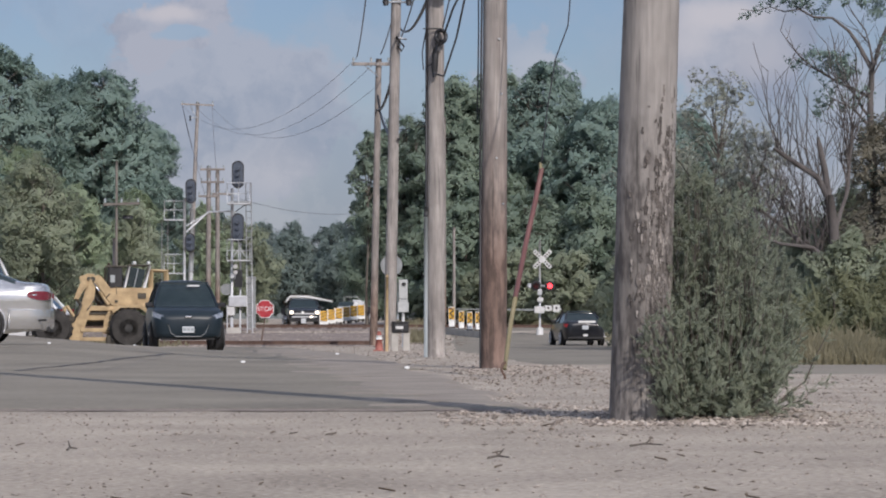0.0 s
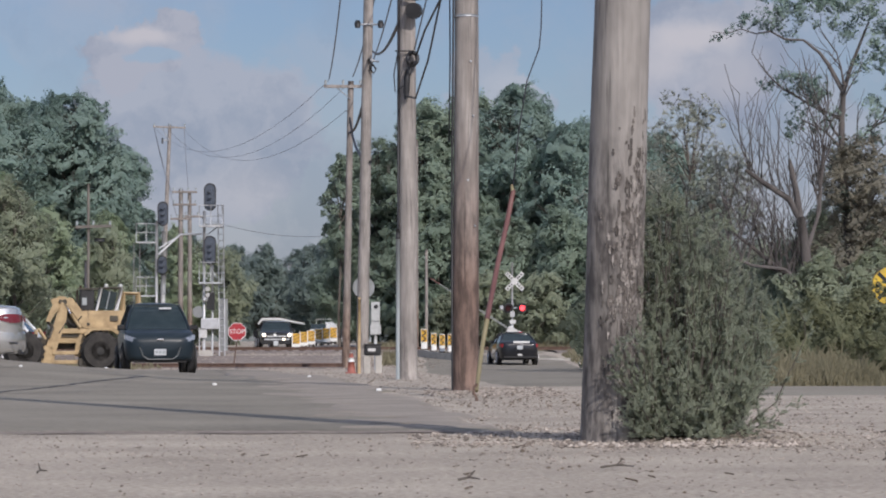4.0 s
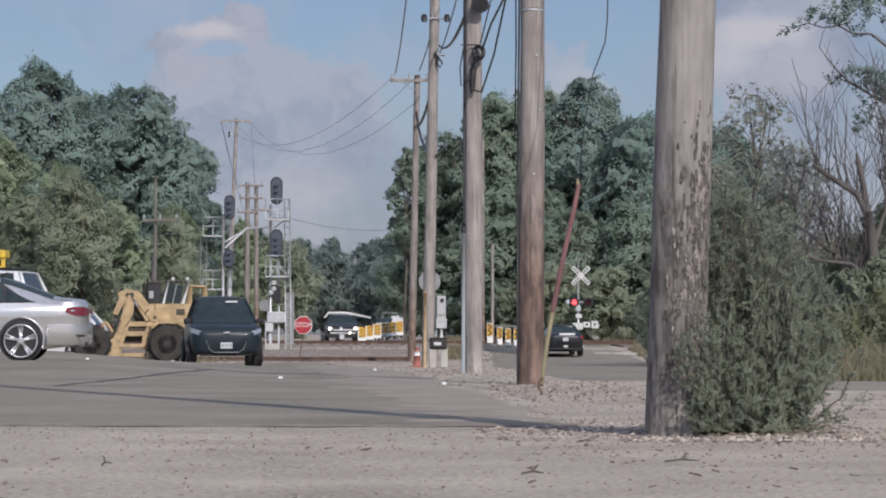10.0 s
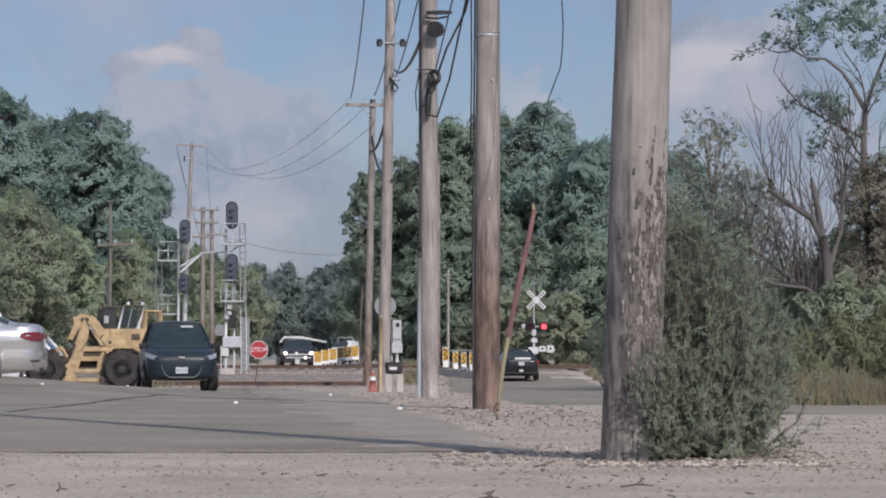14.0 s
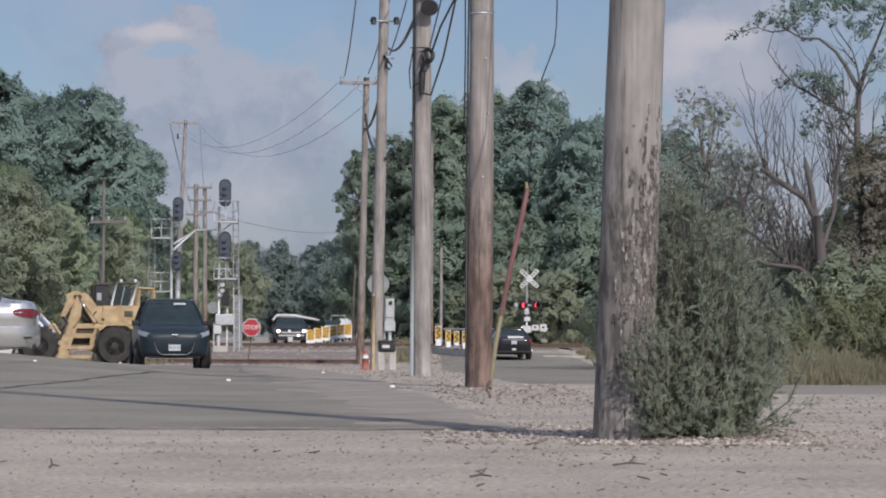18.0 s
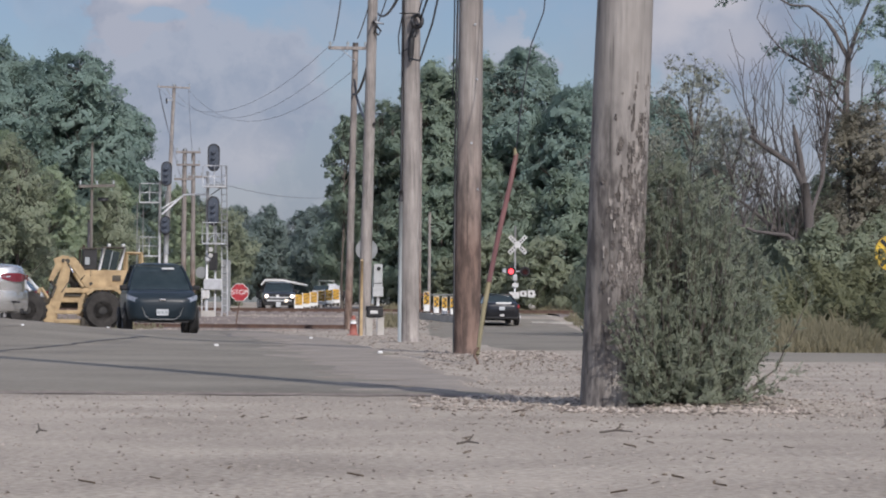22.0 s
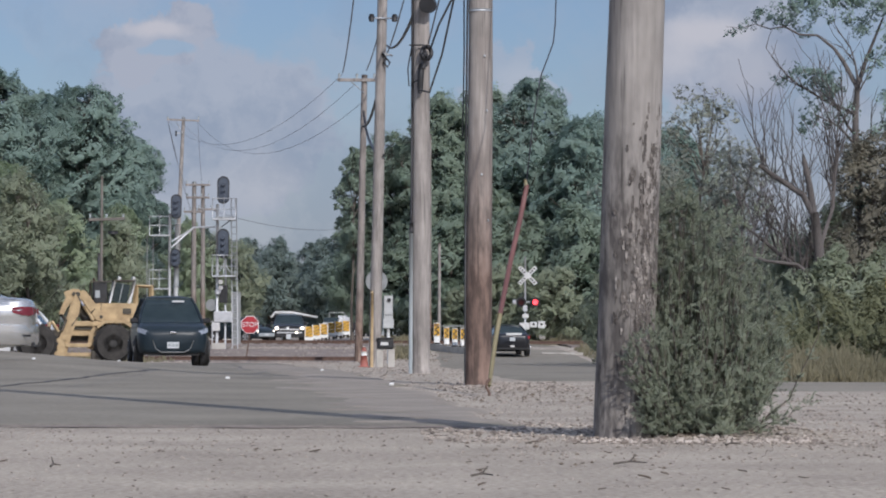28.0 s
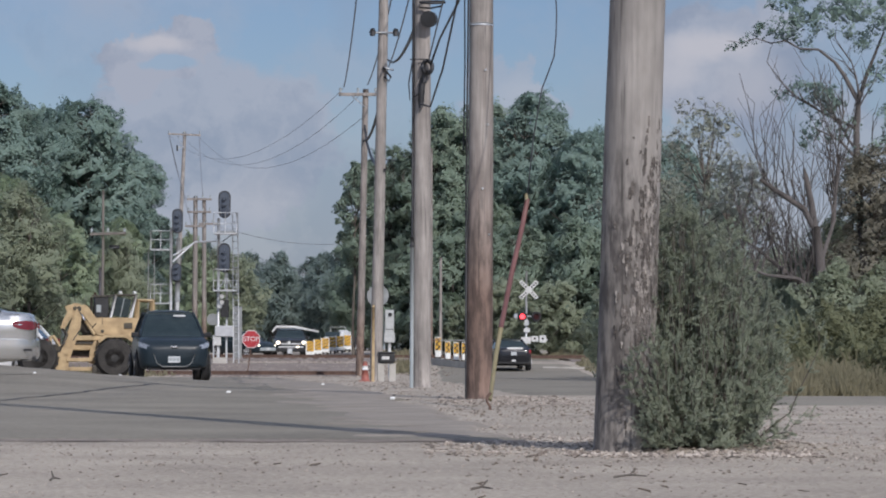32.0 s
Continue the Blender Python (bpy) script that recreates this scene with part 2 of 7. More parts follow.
def stained_pole(name, low, high, z0, z1, ragged=1.6, patch=(9, 0.25)):
    """Old pole timber: uneven grain, dark checks and knots, and a lower zone that gives way to bare wood with height."""
    m = surface(name, high[0], high[1], scale=7, rough=0.88, bump=0.0, bump_scale=30, stretch=(1, 1, 0.06), fine=0.5, spread=0.2)
    nt = m.node_tree
    n, l = nt.nodes.new, nt.links.new
    b = nt.nodes["Principled BSDF"]
    top = b.inputs["Base Color"].links[0].from_socket
    co = n("ShaderNodeTexCoord")

    def grain(scale, stretch, detail=6, rough=0.6):
        mp, ns = n("ShaderNodeMapping"), n("ShaderNodeTexNoise")
        mp.inputs["Scale"].default_value = (1, 1, stretch)
        l(co.outputs["Object"], mp.inputs[0])
        ns.inputs["Scale"].default_value, ns.inputs["Detail"].default_value, ns.inputs["Roughness"].default_value = scale, detail, rough
        l(mp.outputs[0], ns.inputs["Vector"])
        return ns.outputs[0]

    def mapped(value, a, c, d=0.0, e=1.0):
        rg = n("ShaderNodeMapRange")
        for k, v in enumerate((a, c, d, e)):
            rg.inputs[k + 1].default_value = v
        l(value, rg.inputs[0])
        return rg.outputs[0]

    def mixed(fac, one, two, mode="MIX"):
        mx = n("ShaderNodeMixRGB")
        mx.blend_type = mode
        for k, v in enumerate((fac, one, two)):
            if isinstance(v, tuple):
                mx.inputs[k].default_value = (*v, 1)
            elif isinstance(v, float):
                mx.inputs[k].default_value = v
            else:
                l(v, mx.inputs[k])
        return mx.outputs[0]

    spots = grain(*patch)
    sep = n("ShaderNodeSeparateXYZ")
    l(co.outputs["Object"], sep.inputs[0])
    wob = n("ShaderNodeMath")
    wob.operation = "MULTIPLY_ADD"
    wob.inputs[1].default_value = ragged
    l(spots, wob.inputs[0])
    l(sep.outputs[2], wob.inputs[2])
    lower = mixed(mapped(spots, 0.42, 0.58), low[0], low[1])
    col = mixed(mapped(wob.outputs[0], z0 + ragged / 2, z1 + ragged / 2), lower, top)
    check = mapped(grain(34, 0.03, 3), 0.30, 0.42, 0.45, 1.0)
    blot = mapped(grain(3.0, 0.5, 4), 0.35, 0.65, 0.75, 1.12)
    col = mixed(1.0, col, check, "MULTIPLY")
    col = mixed(1.0, col, blot, "MULTIPLY")
    l(col, b.inputs["Base Color"])
    bp = n("ShaderNodeBump")
    bp.inputs["Strength"].default_value, bp.inputs["Distance"].default_value = 0.7, 0.015
    l(mixed(0.5, grain(30, 0.05), spots), bp.inputs["Height"])
    l(bp.outputs[0], b.inputs["Normal"])
    return m


GREY_WOOD = ((0.21, 0.19, 0.175), (0.41, 0.375, 0.345))
M = {
    "gravel": surface("gravel", (0.212, 0.18, 0.144), (0.5, 0.44, 0.36), scale=0.8, rough=0.95, bump=1.0, bump_scale=27, fine=0.62, spread=0.15),
    "asphalt": surface("asphalt", (0.13, 0.117, 0.093), (0.29, 0.261, 0.209), scale=0.45, rough=0.9, bump=0.8, bump_scale=22, fine=0.45, spread=0.2),
    "tarmac_dust": surface("dusty_asphalt", (0.2, 0.174, 0.146), (0.33, 0.29, 0.242), scale=1.5, rough=0.95, bump=0.4, bump_scale=50),
    "strip_dark": surface("near_black", (0.03, 0.03, 0.03), (0.06, 0.058, 0.055), scale=2, rough=0.7, bump=0.2),
    "ballast": surface("ballast", (0.13, 0.105, 0.09), (0.3, 0.25, 0.22), scale=0.8, rough=0.95, bump=1.0, bump_scale=9, fine=0.6),
    "stone": surface("stone", (0.18, 0.15, 0.125), (0.44, 0.385, 0.33), scale=3, rough=0.95, bump=0.3, vary=0.7, island=True),
    "pole_grey": stained_pole("weathered_pole", GREY_WOOD, GREY_WOOD, 0, 1),
    "pole_red": stained_pole("treated_pole", ((0.095, 0.066, 0.054), (0.22, 0.15, 0.12)), ((0.2, 0.175, 0.16), (0.38, 0.35, 0.32)), 1.3, 3.4),
    "pole_bark": stained_pole("peeling_pole", ((0.1, 0.09, 0.084), (0.24, 0.22, 0.2)), ((0.19, 0.176, 0.162), (0.36, 0.335, 0.31)), 1.25, 1.9, 1.1, (16, 0.3)),
    "pole_brown": stained_pole("brown_pole", ((0.13, 0.09, 0.07), (0.26, 0.19, 0.15)), ((0.17, 0.15, 0.135), (0.34, 0.305, 0.28)), 1.6, 3.6),
    "pole_old": surface("old_pole", (0.11, 0.1, 0.088), (0.21, 0.19, 0.165), scale=3, rough=0.92, bump=0.4, stretch=(1, 1, 0.15)),
    "dull_metal": surface("dull_metal", (0.2, 0.21, 0.21), (0.3, 0.31, 0.31), scale=4, rough=0.6, metal=0.3, bump=0.05),
    "litter": surface("dead_leaf", (0.1, 0.075, 0.055), (0.2, 0.16, 0.12), scale=20, rough=0.9, bump=0.2),
    "wire": surface("cable", (0.012, 0.012, 0.014), (0.03, 0.03, 0.033), rough=0.5, bump=0),
    "thin_wire": surface("old_wire", (0.14, 0.14, 0.15), (0.2, 0.2, 0.21), rough=0.6, bump=0),
    "galv": surface("galvanised", (0.36, 0.38, 0.4), (0.52, 0.54, 0.56), scale=5, rough=0.5, metal=0.6, bump=0.1),
    "galv_pale": surface("weathered_grey_enamel", (0.36, 0.37, 0.37), (0.52, 0.53, 0.52), scale=5, rough=0.6, bump=0.08),
    "conduit": surface("grey_conduit", (0.24, 0.27, 0.28), (0.36, 0.39, 0.4), scale=6, rough=0.6, bump=0.05, stretch=(1, 1, 0.2)),
    "silver_paint": surface("aluminium_paint", (0.45, 0.46, 0.47), (0.62, 0.63, 0.64), scale=4, rough=0.45, metal=0.3, bump=0.05),
    "black": surface("black_paint", (0.012, 0.012, 0.013), (0.03, 0.03, 0.032), scale=5, rough=0.55, bump=0.05),
    "rubber": surface("tyre_rubber", (0.018, 0.018, 0.018), (0.05, 0.048, 0.045), scale=6, rough=0.85, bump=0.2),
    "dusty_rubber": surface("dusty_tyre", (0.02, 0.019, 0.018), (0.06, 0.055, 0.05), scale=4, rough=0.95, bump=0.3),
    "white": surface("white_paint", (0.66, 0.66, 0.64), (0.82, 0.82, 0.8), scale=4, rough=0.5, bump=0.05),
    "offwhite": surface("dull_white", (0.48, 0.48, 0.47), (0.66, 0.66, 0.64), scale=5, rough=0.6, bump=0.1),
    "red": surface("sign_red", (0.33, 0.02, 0.03), (0.44, 0.035, 0.045), scale=6, rough=0.45, bump=0.02),
    "yellow": surface("sign_yellow", (0.45, 0.32, 0.06), (0.78, 0.53, 0.04), scale=3.5, rough=0.5, bump=0.02, spread=0.12),
    "amber": surface("barrier_amber", (0.5, 0.27, 0.02), (0.68, 0.4, 0.04), scale=5, rough=0.5, bump=0.02),
    "machine": surface("machine_yellow", (0.25, 0.175, 0.09), (0.58, 0.435, 0.245), scale=3.5, rough=0.6, bump=0.2, spread=0.22),
    "machine_dark": surface("machine_grease", (0.03, 0.028, 0.025), (0.1, 0.085, 0.06), scale=4, rough=0.7, bump=0.2),
    "guard_yellow": surface("guard_yellow", (0.17, 0.148, 0.08), (0.25, 0.215, 0.12), scale=5, rough=0.6, bump=0.05, stretch=(1, 1, 0.3)),
    "guard_red": surface("guard_red", (0.12, 0.052, 0.047), (0.18, 0.085, 0.075), scale=4, rough=0.6, bump=0.05, stretch=(1, 1, 0.2)),
    "orange": surface("cone_orange", (0.26, 0.085, 0.065), (0.37, 0.13, 0.1), scale=6, rough=0.6, bump=0.05),
    "concrete": surface("concrete", (0.36, 0.34, 0.31), (0.52, 0.5, 0.46), scale=3, rough=0.9, bump=0.3),
    "rust": surface("rusty_rail", (0.07, 0.045, 0.035), (0.16, 0.1, 0.075), scale=5, rough=0.85, bump=0.2),
    "tie": surface("railway_tie", (0.07, 0.055, 0.045), (0.16, 0.13, 0.11), scale=3, rough=0.95, bump=0.5, vary=0.4),
    "bark": surface("bark", (0.06, 0.05, 0.043), (0.16, 0.14, 0.12), scale=3, rough=0.95, bump=0.8, bump_scale=14, stretch=(1, 1, 0.25)),
    "bark_dark": surface("bark_scrap_dark", (0.075, 0.066, 0.06), (0.16, 0.142, 0.128), scale=9, rough=0.95, bump=0.6, vary=0.5, island=True),
    "bark_pale": surface("bark_scrap_pale", (0.2, 0.18, 0.165), (0.36, 0.33, 0.3), scale=9, rough=0.95, bump=0.6, vary=0.5, island=True),
    # blue-grey tone paints the sky's sheen on black signal heads
    "signal_sheen": surface("signal_sheen", (0.05, 0.062, 0.085), (0.08, 0.095, 0.12), scale=3, rough=0.4, bump=0.02),
    "dead_bark": surface("dead_bark", (0.06, 0.054, 0.052), (0.15, 0.135, 0.128), scale=4, rough=0.95, bump=0.5, stretch=(1, 1, 0.3)),
    # woodland leaf tones are lifted and blued: air haze put into the colour
    "leaf": leaf_mat("tree_leaves", (0.265, 0.36, 0.32), (0.34, 0.435, 0.375)),
    "leaf_mid": leaf_mat("mid_green_leaves", (0.26, 0.335, 0.265), (0.355, 0.425, 0.33)),
    "leaf_light": leaf_mat("light_leaves", (0.33, 0.405, 0.28), (0.47, 0.54, 0.37)),
    "leaf_olive": leaf_mat("olive_leaves", (0.31, 0.355, 0.255), (0.43, 0.465, 0.34)),
    # grey-green leaves, with pale haze mixed into their colour
    "leaf_dull": leaf_mat("dull_leaves", (0.34, 0.36, 0.3), (0.47, 0.49, 0.41)),
    # bluer grey tone paints distance haze onto the farthest leaves
    "leaf_far_haze": leaf_mat("hazed_far_leaves", (0.205, 0.265, 0.25), (0.285, 0.345, 0.31)),
    "juniper": leaf_mat("juniper_sprays", (0.265, 0.3, 0.235), (0.375, 0.41, 0.31), scale=4.0),
    "grass": leaf_mat("dry_grass", (0.21, 0.195, 0.125), (0.33, 0.3, 0.2), scale=0.8),
    "leaf_brown": leaf_mat("browned_leaves", (0.27, 0.255, 0.205), (0.38, 0.36, 0.285)),
    "weed": leaf_mat("weed_leaves", (0.19, 0.205, 0.12), (0.3, 0.31, 0.19), scale=0.9),
    "glass": surface("dark_glass", (0.022, 0.032, 0.036), (0.036, 0.05, 0.054), rough=0.06, bump=0),
    "tail": surface("tail_lamp", (0.1, 0.006, 0.01), (0.18, 0.012, 0.018), scale=12, rough=0.15, bump=0, coat=0.6),
    "tail_lit": glow("tail_lamp_lit", (0.3, 0.02, 0.02), 0.08),
    "head": surface("clear_lamp", (0.2, 0.22, 0.24), (0.55, 0.57, 0.6), scale=20, rough=0.12, metal=0.5, bump=0, coat=1.0),
    "head_lit": glow("head_lamp_lit", (1.0, 0.84, 0.64), 2.6),
    "signal_red": glow("crossing_lamp_lit", (1.0, 0.06, 0.07), 2.2),
    "lens_dark": surface("crossing_lens", (0.03, 0.008, 0.008), (0.06, 0.012, 0.012), rough=0.2, bump=0),
    "chrome": surface("chrome", (0.6, 0.61, 0.62), (0.7, 0.7, 0.71), rough=0.15, metal=1.0, bump=0),
    "alloy": surface("alloy", (0.55, 0.55, 0.56), (0.68, 0.68, 0.69), rough=0.3, metal=0.7, bump=0),
    "dark_alloy": surface("dark_alloy", (0.05, 0.05, 0.052), (0.09, 0.09, 0.092), rough=0.4, metal=0.5, bump=0),
    "plate": surface("number_plate", (0.42, 0.45, 0.47), (0.56, 0.58, 0.6), rough=0.4, bump=0),
    "silver_car": surface("silver_lacquer", (0.56, 0.555, 0.545), (0.61, 0.605, 0.595), scale=2, rough=0.26, metal=0.75, bump=0, coat=0.6),
    "navy_car": surface("navy_lacquer", (0.012, 0.02, 0.027), (0.02, 0.03, 0.038), scale=2, rough=0.35, metal=0.0, bump=0, coat=0.12),
    "black_car": surface("black_lacquer", (0.008, 0.009, 0.012), (0.014, 0.015, 0.019), scale=2, rough=0.3, bump=0, coat=0.7),
    "white_car": surface("white_lacquer", (0.66, 0.67, 0.68), (0.74, 0.75, 0.76), scale=2, rough=0.35, bump=0, coat=0.5),
    "interior": surface("dark_trim", (0.015, 0.015, 0.016), (0.03, 0.03, 0.032), rough=0.8, bump=0),
}


for shiny in ("navy_car", "black_car"):
    M[shiny].node_tree.nodes["Principled BSDF"].inputs["Specular IOR Level"].default_value = 0.22
M["glass"].node_tree.nodes["Principled BSDF"].inputs["Specular IOR Level"].default_value = 0.3


# ------------------------------------------------------------ small builders
def part(name, bm, material, parent, label=""):
    me = bpy.data.meshes.new(name)
    bm.to_mesh(me)
    bm.free()
    return link(name, me, material, parent, label)


def link(name, me, material, parent=None, label=""):
    me.materials.append(M[material])
    ob = new(name, me)
    ob.parent = parent
    return tagged(ob, label) if label else ob


def thing(name, label, category, m=None, group="", kind=""):
    ob = tagged(new(name), label, category, group, kind)
    if m is not None:
        ob.matrix_basis = m
    return ob


def smooth(bm, angle=40):
    for f in bm.faces:
        f.smooth = True
    for e in bm.edges:
        if len(e.link_faces) == 2 and e.calc_face_angle(0) > radians(angle):
            e.smooth = False
    return bm


def box(size, at=(0, 0, 0), turn=None, bevel=0.0, bm=None):
    bm = bm or bmesh.new()
    m = Matrix.Translation(at) @ (turn or Matrix()) @ Matrix.Diagonal((*size, 1))
    made = bmesh.ops.create_cube(bm, size=1, matrix=m)["verts"]
    if bevel:
        edges = {e for v in made for e in v.link_edges}
        bmesh.ops.bevel(bm, geom=list(edges), offset=bevel, segments=2, affect="EDGES", profile=0.6)
    return bm


def frame_of(d):
    d = d.normalized()
    a = Vector((0, 0, 1)) if abs(d.z) < 0.9 else Vector((1, 0, 0))
    u = d.cross(a).normalized()
    return u, d.cross(u).normalized()


def tube(points, radius, n=8, bm=None, caps=True):
    """A tube along points; radius is one number or one for each point."""
    bm = bm or bmesh.new()
    pts = [Vector(p) for p in points]
    rad = radius if isinstance(radius, (list, tuple)) else [radius] * len(pts)
    rings, u = [], None
    for i, p in enumerate(pts):
        d = pts[min(i + 1, len(pts) - 1)] - pts[max(i - 1, 0)]
        if u is None:
            u, w = frame_of(d)
        else:
            d = d.normalized()
            u = (u - d * u.dot(d)).normalized()
            w = d.cross(u)
        rings.append([bm.verts.new(p + rad[i] * (math.cos(2 * math.pi * k / n) * u + math.sin(2 * math.pi * k / n) * w)) for k in range(n)])
    for a, b in zip(rings, rings[1:]):
        for k in range(n):
            f = bm.faces.new((a[k], a[(k + 1) % n], b[(k + 1) % n], b[k]))
            f.smooth = n > 4
    if caps:
        bm.faces.new(rings[0])
        bm.faces.new(rings[-1][::-1])
    return bm


def disc(centre, axis, radius, depth, n=20, bm=None):
    a = Vector(axis).normalized() * depth / 2
    c = Vector(centre)
    return tube([c - a, c + a], radius, n, bm)


def prism(outline, depth, axis="y", at=0.0, bm=None):
    """An outline in the plane across the axis, made depth thick and centred on at."""
    bm = bm or bmesh.new()
    def put(p, d):
        return {"y": (p[0], d, p[1]), "x": (d, p[0], p[1]), "z": (p[0], p[1], d)}[axis]
    lo = [bm.verts.new(put(p, at - depth / 2)) for p in outline]
    hi = [bm.verts.new(put(p, at + depth / 2)) for p in outline]
    bm.faces.new(lo)
    bm.faces.new(hi[::-1])
    for k in range(len(outline)):
        j = (k + 1) % len(outline)
        bm.faces.new((lo[k], lo[j], hi[j], hi[k]))
    bmesh.ops.recalc_face_normals(bm, faces=bm.faces)
    return bm


def loft(rings, bm=None, caps=True):
    bm = bm or bmesh.new()
    rows = [[bm.verts.new(p) for p in r] for r in rings]
    for a, b in zip(rows, rows[1:]):
        for k in range(len(a)):
            j = (k + 1) % len(a)
            bm.faces.new((a[k], a[j], b[j], b[k]))
    if caps:
        bm.faces.new(rows[0][::-1])
        bm.faces.new(rows[-1])
    bmesh.ops.recalc_face_normals(bm, faces=bm.faces)
    return bm


def step(a, b, v):
    v = min(1.0, max(0.0, (v - a) / (b - a)))
    return v * v * (3 - 2 * v)


def sagging(a, b, sag, n=14):
    a, b = Vector(a), Vector(b)
    return [a.lerp(b, i / n) - Vector((0, 0, 4 * sag * (i / n) * (1 - i / n))) for i in range(n + 1)]


def letters(word, size, parent, m, material, depth=0.004):
    cu = bpy.data.curves.new("text", "FONT")
    cu.body, cu.size, cu.extrude, cu.align_x, cu.align_y = word, size, depth, "CENTER", "CENTER"
    tmp = bpy.data.objects.new("text", cu)
    scene.collection.objects.link(tmp)
    me = bpy.data.meshes.new_from_object(tmp.evaluated_get(bpy.context.evaluated_depsgraph_get()))
    bpy.data.objects.remove(tmp)
    ob = link("lettering", me, material, parent)
    ob.matrix_basis = m
    return ob


# ------------------------------------------------------------ ground
LEVELS = ((-400, -0.6), (0, -0.58), (2, -0.54), (8.5, 0.0), (45, 0.0), (55, -0.06), (68, -0.175), (82, -0.34), (99, -0.40), (121, -0.55),
          (131, -0.46), (140, -0.2), (146, 0.0), (160, 0.06), (200, 0.25), (300, 0.5), (3000, 0.5))


def gz(x, y):
    """Height of the ground."""
    z = LEVELS[-1][1]
    for (y0, z0), (y1, z1) in zip(LEVELS, LEVELS[1:]):
        if y <= y1:
            z = z0 + (z1 - z0) * max(0.0, (y - y0) / (y1 - y0))
            break
    z += 0.17 * step(-3.0, -6.0, x) * step(36, 46, y) * (1 - step(52, 70, y))
    z += 0.3 * step(-6.0, -9.0, x) * step(54, 62, y) * (1 - step(70, 90, y))
    z += 0.07 * math.exp(-((x - 2.1) / 0.75) ** 2 - ((y - 17.3) / 0.55) ** 2)
    return z


def sheet(name, rows, material, label, category, lift=0.0, kind="structure"):
    """A sheet laid over the ground through rows of (x, y)."""
    bm = bmesh.new()
    vs = [[bm.verts.new((x, y, gz(x, y) + (lift if 0 < k and 0 < j < len(r) - 1 else min(lift, 0.0) - 0.01 * (lift > 0)))) for j, (x, y) in enumerate(r)] for k, r in enumerate(rows)]
    for a, b in zip(vs, vs[1:]):
        for k in range(len(a) - 1):
            bm.faces.new((a[k], a[k + 1], b[k + 1], b[k])).smooth = True
    return tagged(part(name, bm, material, None), label, category, kind=kind)


def spaced(stops):
    out = []
    for a, b, d in stops:
        n = max(1, round((b - a) / d))
        out += [a + (b - a) * i / n for i in range(n)]
    return out + [stops[-1][1]]


GX = spaced(((-1500, -200, 260), (-200, -40, 20), (-40, -12, 2), (-12, 6, 0.3), (6, 20, 1), (20, 60, 5), (60, 200, 35), (200, 1500, 260)))
GY = spaced(((-400, -20, 60), (-20, 8, 2), (8, 24, 0.25), (24, 60, 1), (60, 160, 2.5), (160, 260, 20), (260, 3000, 300)))
sheet("ground", [[(x, y) for x in GX] for y in GY], "gravel", "dusty light gravel and dirt ground", "ground")


def ragged(x, y, amount=0.12, scale=0.9):
    return x + amount * noise.noise((x * scale, y * scale, 3.3)) + 0.4 * amount * noise.noise((x * 5, y * 5, 9.1))


def between(y, pairs):
    for (y0, x0), (y1, x1) in zip(pairs, pairs[1:]):
        if y <= y1:
            return x0 + (x1 - x0) * (y - y0) / (y1 - y0)
    return pairs[-1][1]


LOT_RIGHT = ((18.6, 0.9), (20, 0.62), (28, 0.25), (36, -0.15), (47, -0.8), (56, -1.6), (70, -2.4), (90, -3.2), (104, -6))
def lot_rows():
    rows = []
    for y in spaced(((18.7, 24, 0.15), (24, 60, 0.3), (60, 98, 1))):
        r = ragged(between(y, LOT_RIGHT), y, 0.3, 0.6)
        rows.append([(x, y + (ragged(0, x * 2, 0.16, 0.7) if y < 18.8 else 0)) for x in [-60 + (r + 60) * (1 - (1 - i / 60) ** 2.2) for i in range(61)]])
    return rows
sheet("asphalt_lot", lot_rows(), "asphalt", "worn grey asphalt lot with dusty edges", "asphalt lot", 0.02)

def dust_rows():
    rows = []
    for y in spaced(((19.2, 24, 0.12), (24, 60, 0.25), (60, 88, 1))):
        r = between(y, LOT_RIGHT)
        inner = ragged(r - 0.55 - 0.012 * y, y, 0.9, 1.1)
        outer = ragged(r + 0.15, y + 7, 0.3, 0.8)
        rows.append([(inner + (outer - inner) * i / 10, y) for i in range(11)])
    return rows
sheet("dusty_rim", dust_rows(), "tarmac_dust", "dust and grit spread over the asphalt's edge", "asphalt rim", 0.028)

ROAD_LEFT = ((37, 1.7), (44, 1.35), (60, 1.2), (90, 1.5), (120, 1.9), (160, 2.5), (260, 4))
ROAD_RIGHT = ((37, 5.4), (60, 6.4), (90, 8.0), (130, 9.2), (165, 9.0), (260, 12))
def road_rows():
    rows = []
    for y in spaced(((37.5, 60, 0.8), (60, 140, 2), (140, 260, 8))):
        a, b = ragged(between(y, ROAD_LEFT), y, 0.25, 0.6), between(y, ROAD_RIGHT)
        rows.append([(a + (b - a) * i / 14, y) for i in range(15)])
    return rows
sheet("road", road_rows(), "asphalt", "grey asphalt road rising to a level crossing", "road", 0.02)
def lane_rows():
    return [[(x, y + ragged(0, x * 1.7, 0.3, 0.5) * (1 if y < 31 else 0.2)) for x in spaced(((3.2, 16, 0.4), (16, 90, 6)))] for y in (30.6, 33, 36.6)]
sheet("side_lane", lane_rows(), "asphalt", "grey asphalt lane beside the gravel", "road", 0.02)

